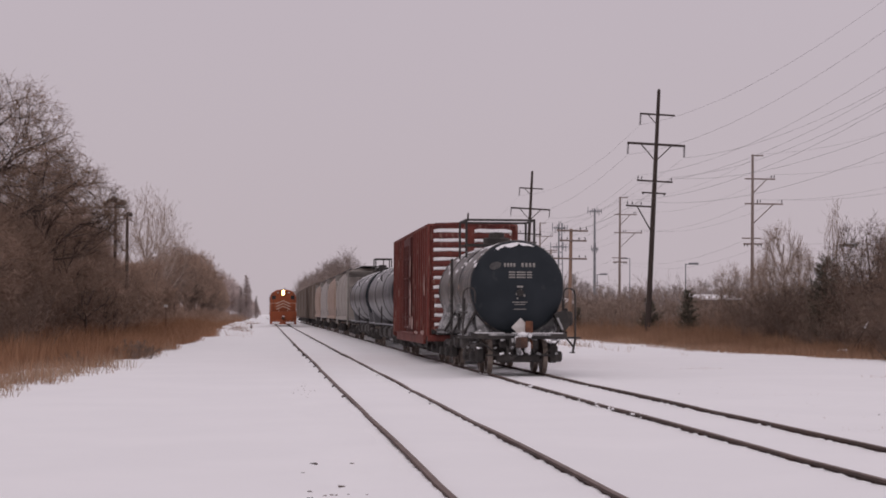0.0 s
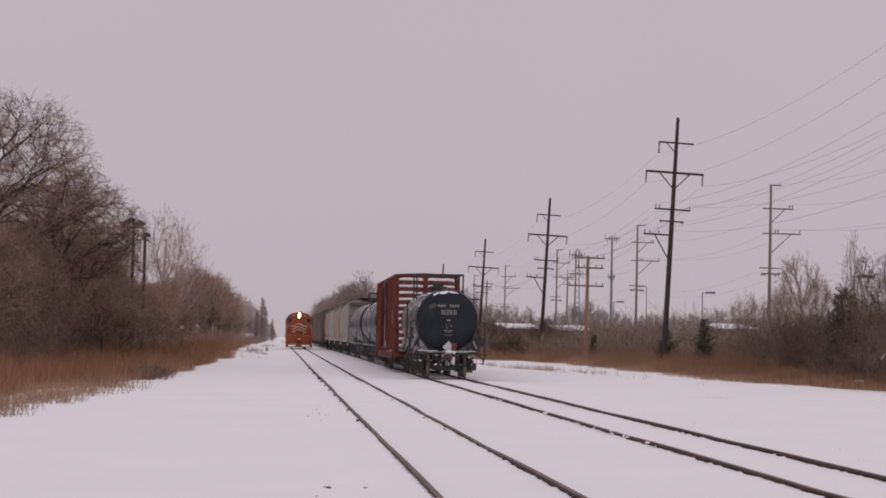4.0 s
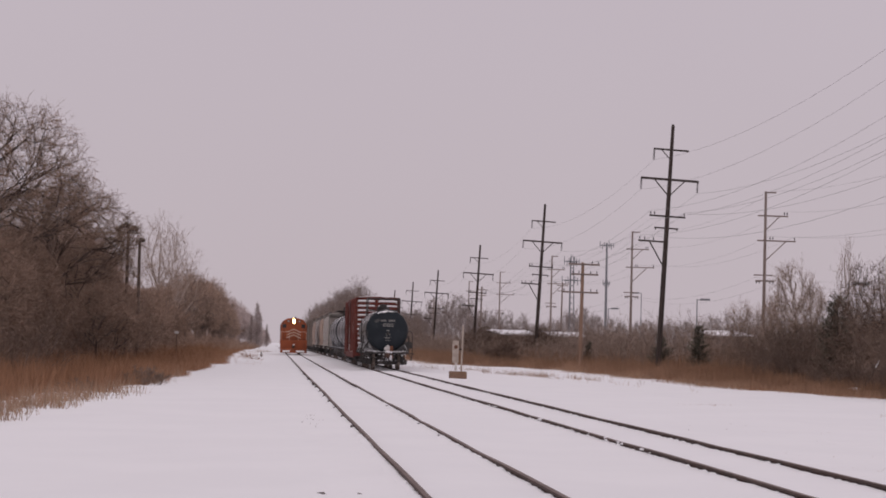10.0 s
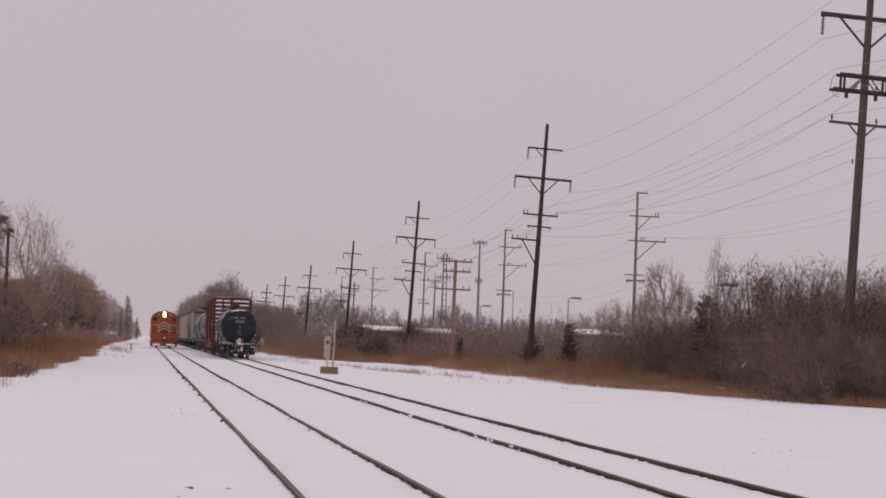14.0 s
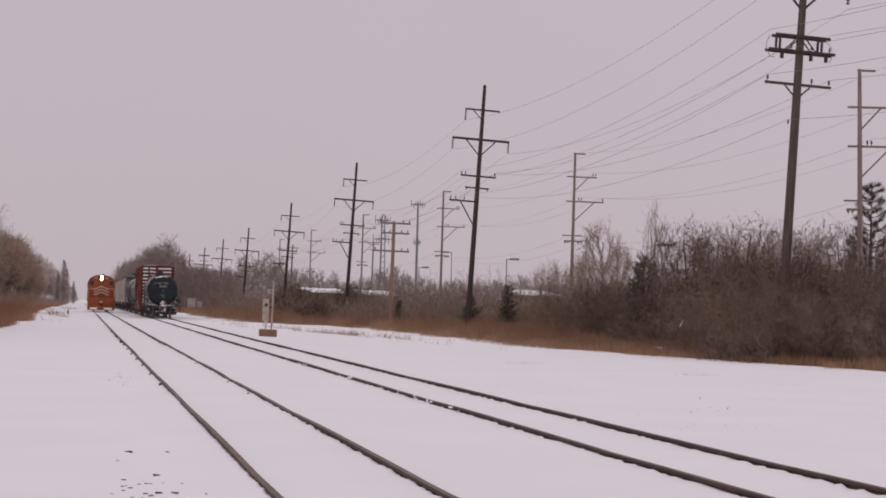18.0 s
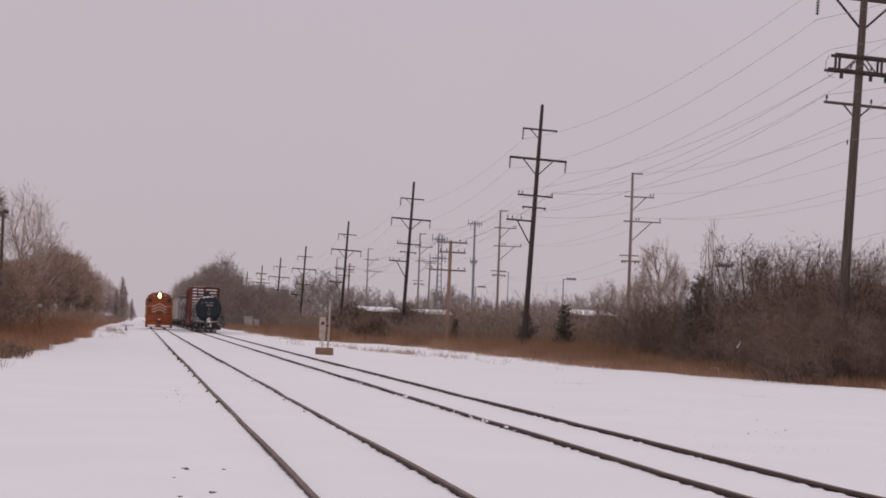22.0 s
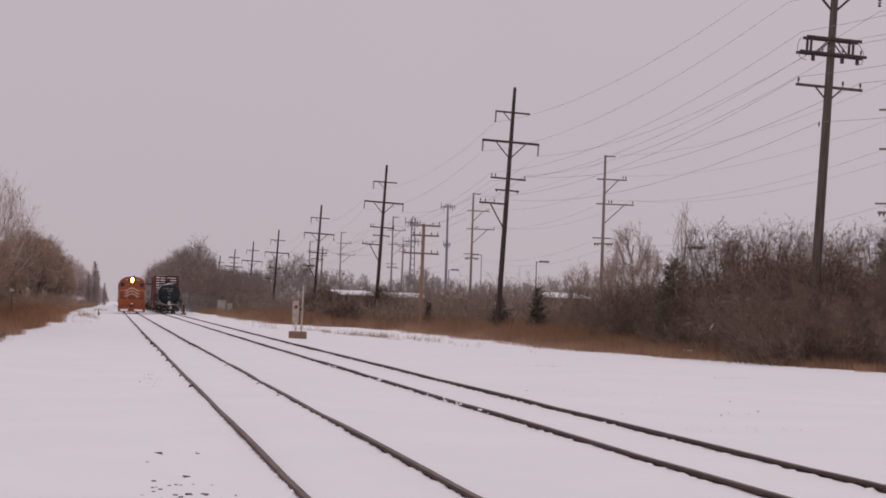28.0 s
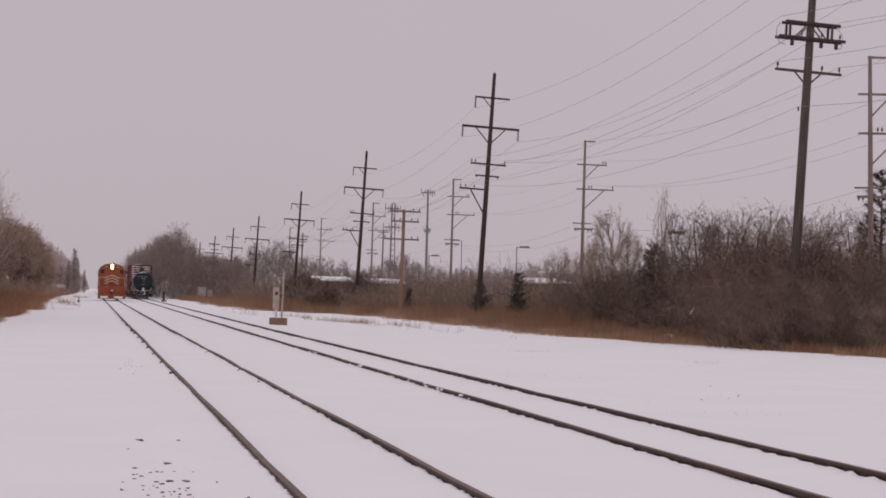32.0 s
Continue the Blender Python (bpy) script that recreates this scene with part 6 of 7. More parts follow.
for y in np.arange(76, 190, 4.2):
    x, yy = r1.uniform(-13.0, -11.2), y + r1.uniform(-1.2, 1.2)
    top = 1.6 + yy * math.tan(radians(float(np.interp(math.degrees(math.atan2(-x, yy)) - 0.8, SKY_AZ, SKY_EL))))
    if not 97 < y < 116:
        spots.append((x, yy, min(top, r1.uniform(4.6, 7.4))))
spread(edge[:1], [s for s in spots if s[1] < 100], r1)
spread(edge[1:], [s for s in spots if s[1] >= 100] + [(-9.3, 103.0, 4.6), (-8.8, 107.5, 4.2)], r1)
under = [shrub(60 + k, 3.6, 1.9, 26, TWIG if k > 0 else TWIG_DARK, "dense leafless undergrowth at the foot of the wood", "undergrowth", "undergrowth of the wood", (8, 8, 3), 0.55) for k in range(3)]
spots, back = [], []
y = 66.0
while y < 560:
    for x in (-11.6, -13.8, -16.5):
        (spots if y < 150 else back).append((x + r1.uniform(-0.9, 0.9), y + r1.uniform(-1, 1), r1.uniform(2.6, 5.4) * (0.7 if x > -12 else 1)))
    if y > 104:
        back.append((-10.3 + r1.uniform(-0.5, 0.5), y, r1.uniform(2.0, 3.4)))
    y += 2.9 + (y - 66) * 0.012
spread(under, spots, r1)
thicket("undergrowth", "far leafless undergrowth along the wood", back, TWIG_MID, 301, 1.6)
pale = domed(91, 14.0, 3.6, 0.42, BARK_WHITE, TWIG_PALE, "pale-barked bare tree rising above the wood", forks=(11, 5, 4), tw=(3, 3), fine=1.3, thick=0.011, up=0.6, bent=0.3)
TODO.append((pale, place(*bearing(-3.45, 205), 15.0 / TOP[pale.name])))
copy_thing(pale, place(*bearing(-2.95, 212), 13.6 / TOP[pale.name], 4.0))
for az, d, h, big in ((-4.37, 118, 8.6, True), (-4.02, 124, 8.15, False)):
    x, y = bearing(az, d)
    t = thing("old_lamp_post", "tall dark wooden post with a cluster of flood lamps", "lamp post", at=pose(x, y, float(lie(y))))
    part("shaft", Form().tube([(0, 0, -0.3), (0, 0, h)], [0.13, 0.09], 9), POLE_NEAR, t)
    for k in range(7 if big else 2):
        a = k * 0.898 if big else 0.4 * k
        q = (0.32 + 0.22 * (k % 2))
        part("flood_lamp", Form().box((q * 1.3 * math.cos(a) - (0.0 if big else 0.5), q * math.sin(a), h - 0.2 + 0.12 * (k % 3)), (0.36, 0.32, 0.22), pose(0, 0, 0, 25, 12 * (k % 3), 57 * a), ch=0.08), POLE_NEAR, t)
    part("bracket", Form().tube([(-0.65, 0, h - 0.45), (0, 0, h - 0.4), (0.65 if big else 0.1, 0, h - 0.45)], 0.05, 6), POLE_NEAR, t)
# dark rounded bushes in front of the low building
for az, d, h, w in ((6.45, 205, 4.0, 0.7), (8.1, 200, 4.0, 0.6), (7.05, 160, 2.6, 0.5)):
    s = shrub(int(az * 100), h, w, 70, TWIG_DARK, "dense dark rounded bush in front of a low building", "shrub", "scrub beside the tracks", (9, 9, 0), 2.2)
    TODO.append((s, place(*bearing(az, d), h / TOP[s.name])))
# far spires: pale trunk and foliage colours imitate the haze before them
for az, d, h in ((-0.62, 415, 7.6), (-0.46, 425, 10.4), (-0.38, 432, 8.6), (-0.16, 520, 6.4)):
    c = conifer(int(d), h, h * 0.15, "slender far tree beside the track, paled for distance haze", TWIG_FAR)
    c.matrix_basis = place(*bearing(az, d))
# low dark brush at the snow's edge
spots = [(-4.7, 71.5, 0.75), (-4.9, 74.0, 0.7), (-6.2, 62.0, 0.5)]
brush = [shrub(80, 1.0, 0.6, 14, TWIG_DARK, "small dark bush at the edge of the snow", "small_bush", "small bushes at the snow edge", (7, 6, 2), 1.6)]
spread(brush, spots, r1)

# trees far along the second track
# pale bark here also stands for haze over the distant trees
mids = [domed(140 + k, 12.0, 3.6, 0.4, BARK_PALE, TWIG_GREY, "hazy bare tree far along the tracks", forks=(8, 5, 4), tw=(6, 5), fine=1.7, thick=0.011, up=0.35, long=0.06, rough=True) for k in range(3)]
spots, low = [], []
for az in np.arange(0.75, 4.6, 0.07):
    d = r1.uniform(290, 420)
    el = float(np.interp(az, [0.7, 1.1, 1.6, 2.2, 2.5, 2.8, 3.0, 4.0, 4.6], [0.7, 1.2, 1.3, 1.7, 1.95, 1.65, 1.15, 1.0, 0.9]))
    x, y = bearing(az, d)
    if x < 10.0:
        x, y = 10.0 + r1.uniform(0, 2), 10.5 / math.tan(radians(az))
        if y > 620:
            continue
    spots.append((x, y, (math.hypot(x, y) * math.tan(radians(el)) + 1.5) * r1.uniform(0.78, 1.06)))
    low.append((x + r1.uniform(-1, 1), y - 6, r1.uniform(3, 6)))
spread(mids, spots, r1)
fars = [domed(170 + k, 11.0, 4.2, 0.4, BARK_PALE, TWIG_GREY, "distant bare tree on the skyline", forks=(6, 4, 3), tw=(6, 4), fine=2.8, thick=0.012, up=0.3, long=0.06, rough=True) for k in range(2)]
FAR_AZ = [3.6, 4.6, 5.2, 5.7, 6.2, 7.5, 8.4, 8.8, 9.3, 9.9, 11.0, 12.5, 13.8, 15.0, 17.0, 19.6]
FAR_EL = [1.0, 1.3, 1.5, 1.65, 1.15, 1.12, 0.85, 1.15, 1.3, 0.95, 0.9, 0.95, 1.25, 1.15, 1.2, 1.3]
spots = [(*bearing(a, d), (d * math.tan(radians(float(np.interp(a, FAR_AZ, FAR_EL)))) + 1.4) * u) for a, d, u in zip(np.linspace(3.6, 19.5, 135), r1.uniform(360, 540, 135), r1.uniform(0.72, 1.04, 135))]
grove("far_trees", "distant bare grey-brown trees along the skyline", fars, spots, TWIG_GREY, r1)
hazes = [domed(180 + k, 11.0, 4.4, 0.36, BARK_PALE, TWIG_GREY, "hazy tree at the far end of the line", forks=(6, 4, 3), tw=(7, 4), fine=5.5, thick=0.012, up=0.3, long=0.07, rough=True) for k in range(2)]
spots = [(*bearing(a, d), (d * math.tan(radians(float(np.interp(a, [-2.3, -1.25, -0.85, -0.6, -0.3, -0.1], [1.3, 1.2, 0.85, 0.58, 0.4, 0.2])))) + 1.4) * u)
         for a, d, u in zip(np.linspace(-1.9, -0.12, 90), r1.uniform(600, 690, 90), r1.uniform(0.7, 1.05, 90))]
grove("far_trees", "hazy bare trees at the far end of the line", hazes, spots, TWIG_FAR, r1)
spots = [(float(left_edge(q)) - 0.2 - r1.uniform(0, 3.4), q, r1.uniform(1.0, 2.2)) for q in np.linspace(205, 590, 110)]
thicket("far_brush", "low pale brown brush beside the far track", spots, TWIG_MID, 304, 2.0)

# scrub beside the siding
scrub = [shrub(200 + k, 4.3, 2.2, 30, m, shoots=(8, 8, 4), fine=0.58) for k, m in enumerate((TWIG_RED, TWIG_DARK, TWIG_RED, TWIG_DARK))]
spots, back = [], []
for y in np.arange(58, 225, 1.7):
    n = 3
    start = float(np.interp(y, [58, 76, 92, 115, 140], [1.6, 2.2, 5.4, 9.5, 12.0]))
    for k in range(n):
        off = start + (k + r1.uniform(0, 1)) * (4.4 if y > 110 else 5.2)
        x = float(right_edge(y)) + off
        az, d = math.degrees(math.atan2(x, y)), math.hypot(x, y)
        if az > 30:
            continue
        el = float(np.interp(az, [4, 8, 10, 11, 12.5, 14, 15.5, 16.8, 17.8, 18.6, 19.6, 24, 30], [0.5, 0.5, 0.85, 1.05, 1.15, 1.05, 0.85, 0.85, 1.25, 1.8, 2.25, 2.4, 2.4]))
        top = (1.76 + d * math.tan(radians(el))) * (r1.uniform(0.6, 0.96) if az > 18 else r1.uniform(0.7, 1.1))
        if off < start + 3.5:
            top = min(top * 0.75, r1.uniform(1.3, 3.2))
        if (abs(az - 23.3) < 0.8 and d < 108):
            top = min(top, r1.uniform(0.9, 1.5))
        (spots if d < 140 else back).append((x, y + r1.uniform(-0.8, 0.8), top if d < 140 else top * 1.12))
spots += [(*bearing(a, d), h) for a, d, h in zip(np.linspace(22.2, 24.6, 8), r1.uniform(112, 122, 8), r1.uniform(5.2, 6.6, 8))]
dark_scrub = [shrub(210 + k, 4.0, 2.4, 30, TWIG_BLACK, "dense blackish-brown leafless shrub", shoots=(8, 8, 3), fine=0.75) for k in range(2)]
spread(dark_scrub, [(*bearing(a, d), (1.76 + d * math.tan(radians(e))) * 0.97) for a, d, e in zip(r1.uniform(15.6, 18.0, 18), r1.uniform(104, 134, 18), r1.uniform(0.6, 1.05, 18))], r1)
spots += [(26.4, 69.0, 3.0), (27.2, 70.6, 3.8), (28.3, 70.8, 4.2), (29.2, 69.6, 3.9), (25.9, 70.9, 2.4), (27.8, 68.4, 3.2)]
# shrubs past 96 m get lighter twigs, imitating haze by colour
mid_scrub = [shrub(220 + k, 4.3, 2.2, 30, TWIG, "light brown leafless shrub behind the dry grass", shoots=(8, 8, 3), fine=0.75) for k in range(2)]
light = [q for q in spots if math.hypot(q[0], q[1]) > 96 and q[0] / q[1] < 0.28]
spread(mid_scrub, light, r1)
spread(scrub, [q for q in spots if q not in light], r1)
for y in np.arange(226, 430, 2.2):
    for k in range(3):
        back.append((float(right_edge(y)) + 7.5 + (k + r1.uniform(0, 1)) * 6.0, y, r1.uniform(2.6, 4.6)))
for az in np.arange(4.2, 20.0, 0.12):
    d = r1.uniform(330, 430)
    if 12.2 < az < 15.5:
        d = r1.uniform(280, 330)
    low.append((*bearing(az, d), r1.uniform(3.2, 6.0)))
for az in np.arange(4.6, 11.0, 0.075):
    d = r1.uniform(150, 225)
    if az < 6.5 and r1.uniform() < 0.55:
        continue
    while bearing(az, d)[0] < float(right_edge(bearing(az, d)[1])) + 8.0:
        d += 6
    back.append((*bearing(az, d), (1.76 + d * math.tan(radians(0.9 if az > 9.8 else 0.28 if az > 6.55 else 0.45))) * r1.uniform(0.85, 1.12)))
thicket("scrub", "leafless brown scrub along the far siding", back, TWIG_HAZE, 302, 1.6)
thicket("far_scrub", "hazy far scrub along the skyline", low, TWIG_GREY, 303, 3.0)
tall = [domed(230 + k, 6.4, 2.3, 0.36, BARK_DARK, TWIG_RED, "small bare scrubby tree above the thicket", forks=(11, 6, 4), tw=(3, 5), fine=0.85, thick=0.011, up=0.15, long=0.06) for k in range(3)]
spots = [(bearing(a, d)[0], bearing(a, d)[1], h) for a, d, h in ((18.1, 98, 6.6), (19.2, 88, 6.0), (20.1, 84, 6.1), (20.9, 86, 5.7), (21.5, 80, 5.6), (22.6, 113, 7.4), (23.9, 114, 7.4), (25.2, 84, 6.4), (18.7, 94, 5.6), (19.7, 82, 4.8), (21.5, 78, 4.8))]
spread(tall, spots, r1)
tan_trees = [domed(250 + k, 8.0, 1.55, 0.55, BARK_PALE, TWIG_PALE, "slender tan bare tree behind the scrub", forks=(9, 6, 4), tw=(3, 5), fine=0.85, thick=0.011, up=0.5, long=0.06, bent=0.5) for k in range(2)]
spread(tan_trees, [(bearing(a, d)[0], bearing(a, d)[1], h) for a, d, h in ((15.68, 138, 8.3), (14.1, 160, 6.0), (14.9, 146, 5.6), (16.2, 135, 6.4), (15.25, 150, 6.6))], r1)
for az, d, h, w in ((16.95, 101, 4.9, 1.5), (12.88, 138, 3.5, 1.1), (11.74, 149, 2.9, 1.1), (9.58, 160, 2.3, 0.55), (7.1, 172, 2.7, 0.6), (24.3, 76, 2.6, 0.9)):
    c = conifer(int(az * 10), h, w, "dark evergreen standing in the bare scrub")
    c.matrix_basis = place(*bearing(az, d))
spire = domed(252, 9.0, 0.45, 0.5, BARK_PALE, TWIG_PALE, "slender bare sapling behind the scrub", forks=(6, 3, 3), tw=(3, 2), fine=0.8, thick=0.0065, up=1.4, bent=0.3)
spire.matrix_basis = place(*bearing(17.2, 122), 9.2 / TOP[spire.name])
pine(236, 9.7).matrix_basis = place(*bearing(23.62, 114))
for ob, m in TODO:
    ob.matrix_basis = m


# a snowy dead branch propped in the scrub, and a small white board at the wood's edge
bx, by = bearing(18.06, 85)
br = thing("fallen_branch", "dead branch propped in the scrub with snow along it", "branch", at=pose(bx, by, 0.0))
limb = [(-0.9, -0.2, 0.02), (-0.35, -0.05, 0.62), (0.0, 0.0, 1.2), (0.18, 0.05, 1.5)]
part("limb", Form().tube(limb, [0.07, 0.055, 0.04, 0.02], 7), BARK_DARK, br)
part("lying_snow", Form().tube([(a - 0.01, b - 0.02, c + 0.04) for a, b, c in limb[2:]], [0.035, 0.02], 6), SNOW_CAP, br)
for az, d, w in ((17.5, 85, 0.4), (23.1, 82, 0.5)):
    x, y = bearing(az, d)
    n, vs = 10, [(0, 0, 0.14)]
    for k in range(n):
        a = 6.283 * k / n
        q = w * (1 + 0.3 * math.sin(3 * a + az))
        vs += [(q * math.cos(a), q * 0.7 * math.sin(a), -0.05), (0.6 * q * math.cos(a), 0.42 * q * math.sin(a), 0.11)]
    fs = [(1 + 2 * k, 1 + 2 * ((k + 1) % n), 2 + 2 * ((k + 1) % n), 2 + 2 * k) for k in range(n)] + [(2 + 2 * k, 2 + 2 * ((k + 1) % n), 0) for k in range(n)]
    mound = new("snow_patch", Form().add(vs, fs).mesh("snow_patch", SNOW_CAP, True))
    mound.matrix_basis = pose(x, y, float(snow_z(x, y)) + 0.12)
    tagged(mound, "small patch of snow lying among dry grass and scrub", "snow")
bx, by = bearing(-2.85, 118)
wb = thing("white_board", "small white board on a thin post at the wood's edge", "sign", at=pose(bx, by, float(lie(by))))
part("post", Form().tube([(0, 0, -0.2), (0, 0, 2.2)], 0.016, 6), POLE_DARK, wb)
part("board", Form().box((0, -0.04, 2.1), (0.24, 0.02, 0.16), ch=0.005), WHITE_PAINT, wb)


# dry grass
def grass(name, label, x, y, hgt, mat, seed, lean=0.25, rad=0.012):
    r = np.random.default_rng(seed)
    n = len(x)
    d = np.stack([r.normal(size=n) * lean, r.normal(size=n) * lean, np.ones(n)], -1)
    d /= np.linalg.norm(d, axis=1)[:, None]
    v, t = slivers(np.stack([x, y, snow_z(x, y) - 0.03], -1), d, hgt, rad, r)
    return tagged(new(name, raw_mesh(name, v, t, mat)), label, "grass", kind="stuff")


r2 = np.random.default_rng(77)
# patches of snow left open among the grass
BARE = ((-4.9, 66.5, 0.8, 4.5), (-4.8, 58.0, 0.6, 2.5), (-6.6, 52.5, 0.8, 1.6), (-5.9, 48.0, 0.7, 1.3))
n = 120000
gy_ = 40 + 330 * r2.uniform(0, 1, n) ** 1.7
w = r2.uniform(0, 1, n)
keep = (w > 0.32) | (gy_ > 62) | (r2.uniform(0, 1, n) < 0.16)
gy_, w = gy_[keep], w[keep]
n = len(w)
gx_ = left_edge(gy_) - 0.2 - w ** 1.2 * 7.5
gx_ += (0.7 * lattice(gy_ / 4.0, gx_ * 0 + 0.3, 12) + 0.6 * lattice(gy_ / 0.9, gx_ * 0 + 5.3, 13)) * (1 - w) ** 2 + r2.normal(size=n) * 0.12
for cx, cy, rx, ry in BARE:
    out = ((gx_ - cx) / rx) ** 2 + ((gy_ - cy) / ry) ** 2 > 0.6 + 0.5 * r2.uniform(0, 1, len(gx_))
    gx_, gy_, w = gx_[out], gy_[out], w[out]
n = len(w)
grass("dry_grass", "tall russet dry grass between snow and wood", gx_, gy_, (0.38 + 1.3 * r2.uniform(0, 1, n) * (0.3 + 0.7 * w)) * (1 + 0.5 * lattice(gx_ / 1.1, gy_ / 1.1, 19)), GRASS, 1, 0.4)
n = 150000
gy_ = 56 + 230 * r2.uniform(0, 1, n) ** 1.5
w = r2.uniform(0, 1, n)
gx_ = right_edge(gy_) + w ** 1.1 * np.interp(gy_, [60, 90, 125], [8.0, 10.0, 17.0]) + 0.8 * lattice(gy_ / 3.0, gy_ * 0 + 0.3, 15) + 0.3
grass("dry_grass", "rusty brown dry grass in front of the scrub", gx_, gy_, (0.3 + 1.15 * r2.uniform(0, 1, n) ** 1.3 * (0.3 + 0.7 * w)) * np.interp(gy_, [60, 84, 100, 125], [0.75, 0.85, 1.0, 1.45]) * (1 + 0.45 * lattice(gx_ / 2.3, gy_ / 2.3, 17)), GRASS_DULL, 2)
n = 2600
gy_ = 118 + r2.normal(size=n) * 12
gx_ = np.interp(gy_, [90, 97, 111, 118, 125, 150], [17.4, 16.6, 15.6, 14.2, 12.6, 11.5]) + r2.normal(size=n) * 0.7
keep = lattice(gx_ / 0.7, gy_ / 3.0, 61) > 0.15
grass("dry_weeds", "patch of thin tan weeds standing in the snow", gx_[keep], gy_[keep], r2.uniform(0.15, 0.5, n)[keep], GRASS_PALE, 8, 0.4, 0.011)
n = 6000
gy_ = 84 + 130 * r2.uniform(0, 1, n) ** 1.3
keep = lattice(gy_ / 4.0, gy_ * 0 + 7.7, 9) > 0.1
gy_ = gy_[keep]
gx_ = right_edge(gy_) + 0.6 - r2.uniform(0, 1, len(gy_)) ** 2 * 2.0
grass("dry_weeds", "sparse pale weeds sticking out of the snow", gx_, gy_, r2.uniform(0.12, 0.42, len(gy_)), GRASS_PALE, 3, 0.35, 0.012)
n = 700
gy_ = r2.uniform(130, 320, n)
grass("dry_weeds", "sparse weeds on the snow along the main track", left_edge(gy_) + r2.uniform(0, 1, n) ** 2 * 3.0, gy_, r2.uniform(0.1, 0.4, n), GRASS, 4, 0.35, 0.009)

for cx, cy, wd in ((-1.9, 168.0, 0.7), (-3.6, 205.0, 0.9), (-1.4, 270.0, 0.8), (-3.3, 240.0, 1.0), (-2.4, 186.0, 0.4)):
    n = 160
    grass("dry_weeds", "small clump of dark weeds in the snow", cx + r2.normal(size=n) * wd, cy + r2.normal(size=n) * 3.0, r2.uniform(0.1, 0.45, n), GRASS_DULL, int(cy), 0.4, 0.016)
n = 5200
gy_ = 37 + 55 * r2.uniform(0, 1, n) ** 1.4
keep = lattice(gy_ / 1.3, gy_ * 0 + 2.2, 23) + 0.5 * lattice(gy_ / 0.4, gy_ * 0 + 4.2, 24) > 0.0
gy_ = gy_[keep]
grass("dry_weeds", "ragged tufts of dry grass in the snow", left_edge(gy_) + 0.3 - r2.uniform(0, 1, len(gy_)) ** 0.6 * 1.6 + 0.9 * np.abs(lattice(gy_ / 1.3, gy_ * 0 + 2.2, 23)), gy_, r2.uniform(0.15, 0.7, len(gy_)), GRASS_PALE, 6, 0.3, 0.008)

n = 9000
gy_ = 50 + 75 * r2.uniform(0, 1, n)
keep = lattice(gy_ / 1.4, gy_ * 0 + 3.1, 25) + 0.6 * lattice(gy_ / 0.5, gy_ * 0 + 6.1, 26) > 0.0
gy_ = gy_[keep]
grass("dry_weeds", "ragged dark weeds along the edge of the snow", right_edge(gy_) + 0.9 - r2.uniform(0, 1, len(gy_)) ** 1.8 * 2.4 * (0.4 + 0.6 * np.abs(lattice(gy_ / 2.7, gy_ * 0 + 1.1, 45))), gy_, r2.uniform(0.1, 0.5, len(gy_)), GRASS_DULL, 11, 0.4, 0.009)
for az, d, wd, n in ((18.6, 56, 0.35, 60), (18.0, 29.5, 0.5, 26), (19.6, 30.5, 0.4, 18), (21.2, 31, 0.4, 16), (17.0, 33, 0.6, 14), (15.4, 42, 0.5, 20), (13.2, 62, 0.6, 40)):
    bx, by = bearing(az, d)
    grass("dry_weeds", "small tuft of dry stubble poking out of the snow", bx + r2.normal(size=n) * wd, by + r2.normal(size=n) * 0.35, r2.uniform(0.05, 0.09, n) * (1 if d < 45 else 1.5), GRASS_DULL, int(az * 10), 0.7, 0.004 if d < 45 else 0.006)

# crumbs of snow kicked on to the rails
r4 = np.random.default_rng(9)
fm = Form()
for k in range(22):
    xr = TRACK_B - 0.755
    y = float(r4.choice((30.5, 33.5, 36.0, 37.2, 43.0, 52.0)) + r4.normal() * 0.5)
    s = r4.uniform(0.025, 0.05)
    fm.box((xr + r4.uniform(-0.07, -0.02), y, float(lie(y)) + 0.11 + r4.uniform(-0.02, 0.02)), (s, s * r4.uniform(1.5, 4), s * 0.7), pose(0, 0, 0, 0, 0, r4.uniform(-15, 15)), ch=s * 0.25)
tagged(new("snow_crumbs", fm.mesh("snow_crumbs", SNOW_CAP)), "crumbs of snow lying against the rails", "snow", kind="stuff")

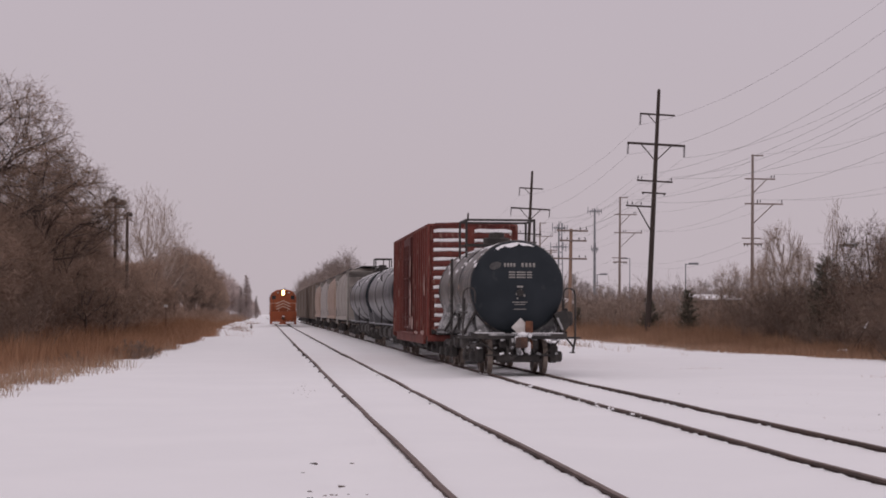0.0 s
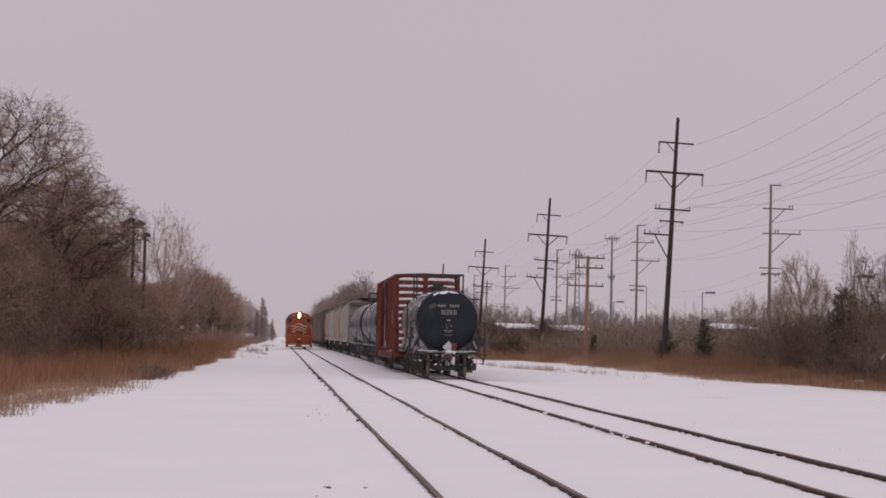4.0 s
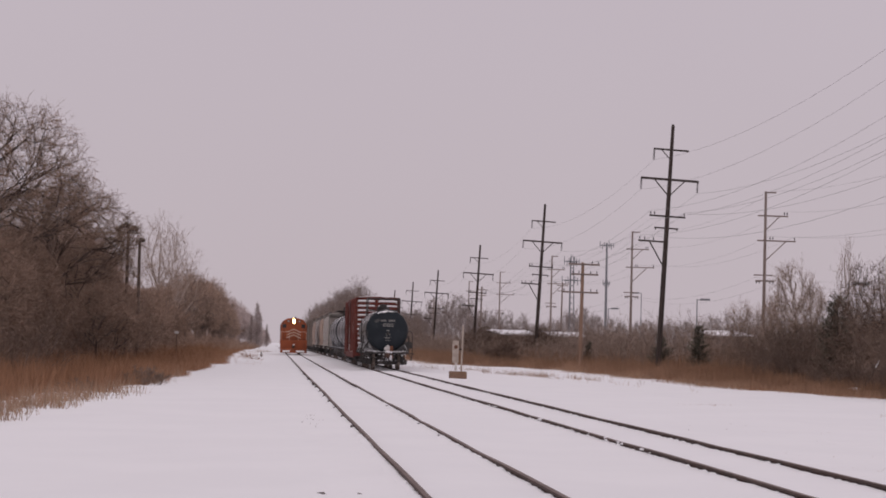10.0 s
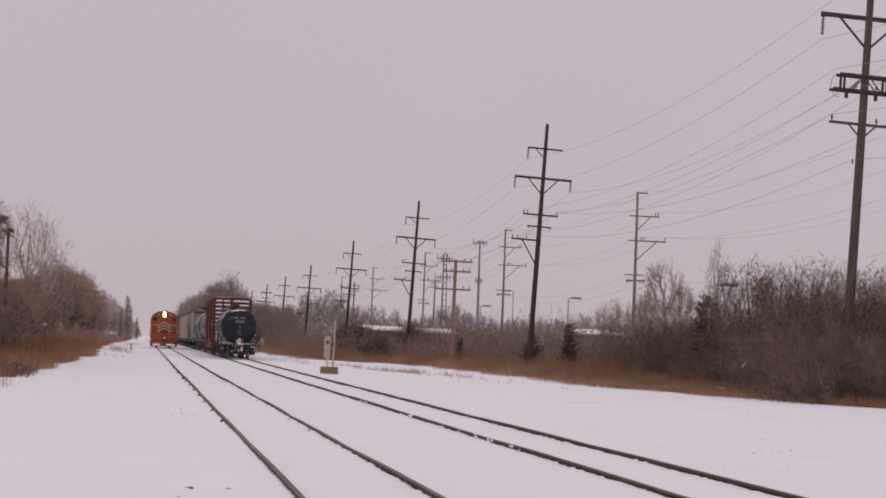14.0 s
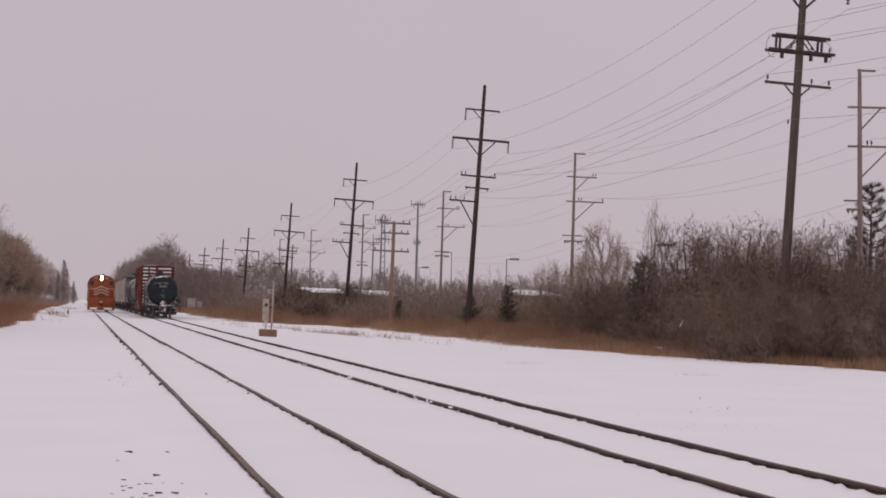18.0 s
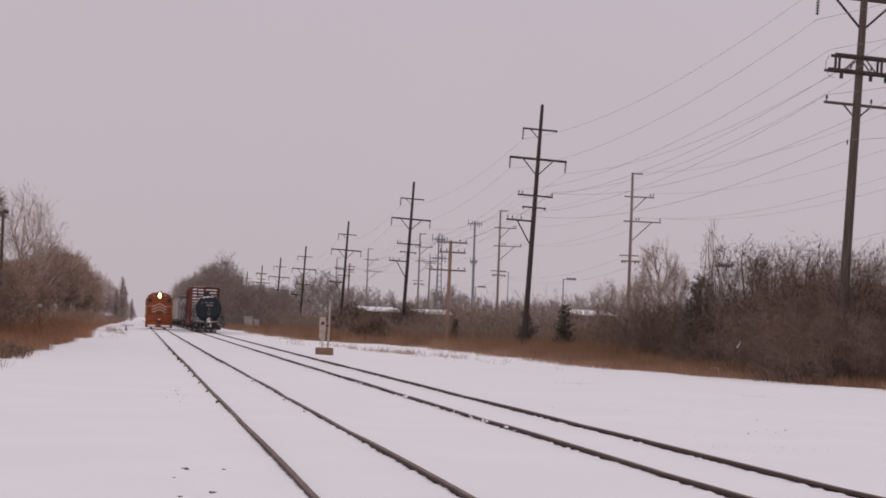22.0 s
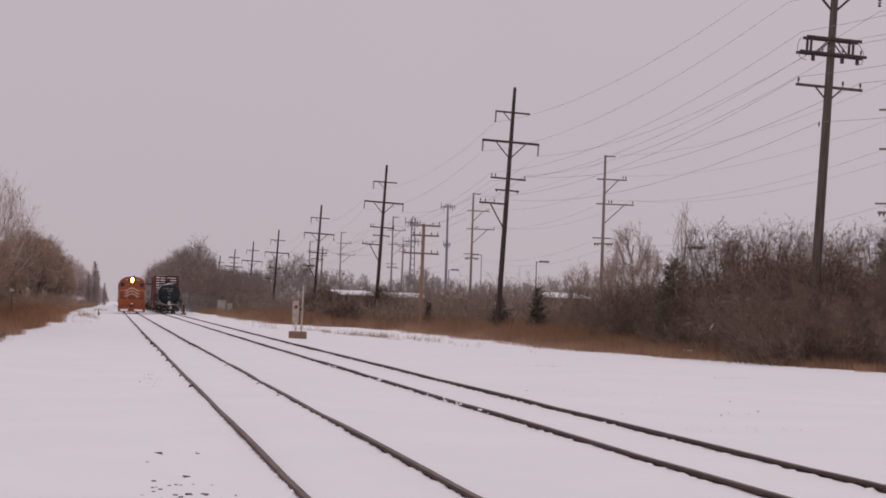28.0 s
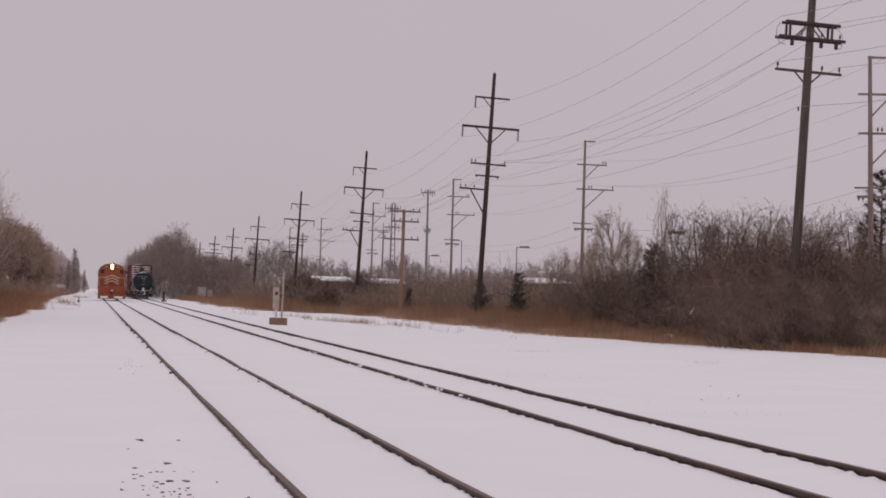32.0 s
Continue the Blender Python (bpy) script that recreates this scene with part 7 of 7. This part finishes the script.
# stones showing through the snow
fm = Form()
r3 = np.random.default_rng(3)
for cx, cy, sx, sy, n in ((0.66, 16.3, 0.2, 0.45, 16), (0.95, 41.0, 0.12, 2.0, 16), (0.75, 15.2, 0.2, 0.5, 22), (10.5, 40.0, 0.6, 4.0, 8), (12.0, 34.0, 0.8, 3.0, 6)):
    for k in range(n):
        x, y = cx + r3.normal() * sx, cy + r3.normal() * sy
        s = r3.uniform(0.006, 0.017)
        fm.box((x, y, float(snow_z(x, y)) + s * 0.2), (s * r3.uniform(1, 3.2), s * r3.uniform(1, 2.5), s * 0.7), pose(0, 0, 0, r3.uniform(-30, 30), r3.uniform(-30, 30), r3.uniform(0, 90)), ch=s * 0.3)
for x, y, w in ((0.62, 22.16, 0.08), (0.85, 19.58, 0.088), (0.49, 18.78, 0.041), (0.46, 18.08, 0.03), (0.46, 17.67, 0.032), (0.53, 17.88, 0.039), (0.62, 18.26, 0.033), (0.69, 18.3, 0.035), (0.73, 18.26, 0.029),
                (0.65, 17.33, 0.042), (0.69, 17.13, 0.041), (0.77, 17.34, 0.062), (0.92, 17.48, 0.063), (0.85, 18.28, 0.022), (1.02, 18.2, 0.022), (1.06, 21.96, 0.044), (0.47, 21.01, 0.03), (0.35, 17.41, 0.021), (0.53, 17.11, 0.038)):
    x, y, q = x * 0.982, y * 0.982, 0.16 if w > 0.07 else 0.36
    fm.box((x, y, float(snow_z(x, y)) + w * 0.02), (w, w * 0.9, w * q), pose(0, 0, 0, r3.uniform(-8, 8), r3.uniform(-12, 12), r3.uniform(-30, 30)), ch=w * q * 0.38)
tagged(new("ballast_stones", fm.mesh("ballast_stones", STONE)), "scattered dark ballast stones showing through snow", "stones", kind="stuff")


# ---- what moves: the freight train draws away along the siding ----
def motions():
    run = ((0, 50.9), (2, 64.2), (3.4, 73.3), (5.6, 87.8), (8, 102.5), (13, 132.0), (19, 168.0), (25, 207.0), (32, 252.0))
    for off, car in consist:
        walk(car, [(t, pose(TRACK_B, y + off, float(lie(y + off)) + HEAD)) for t, y in run])


motions()
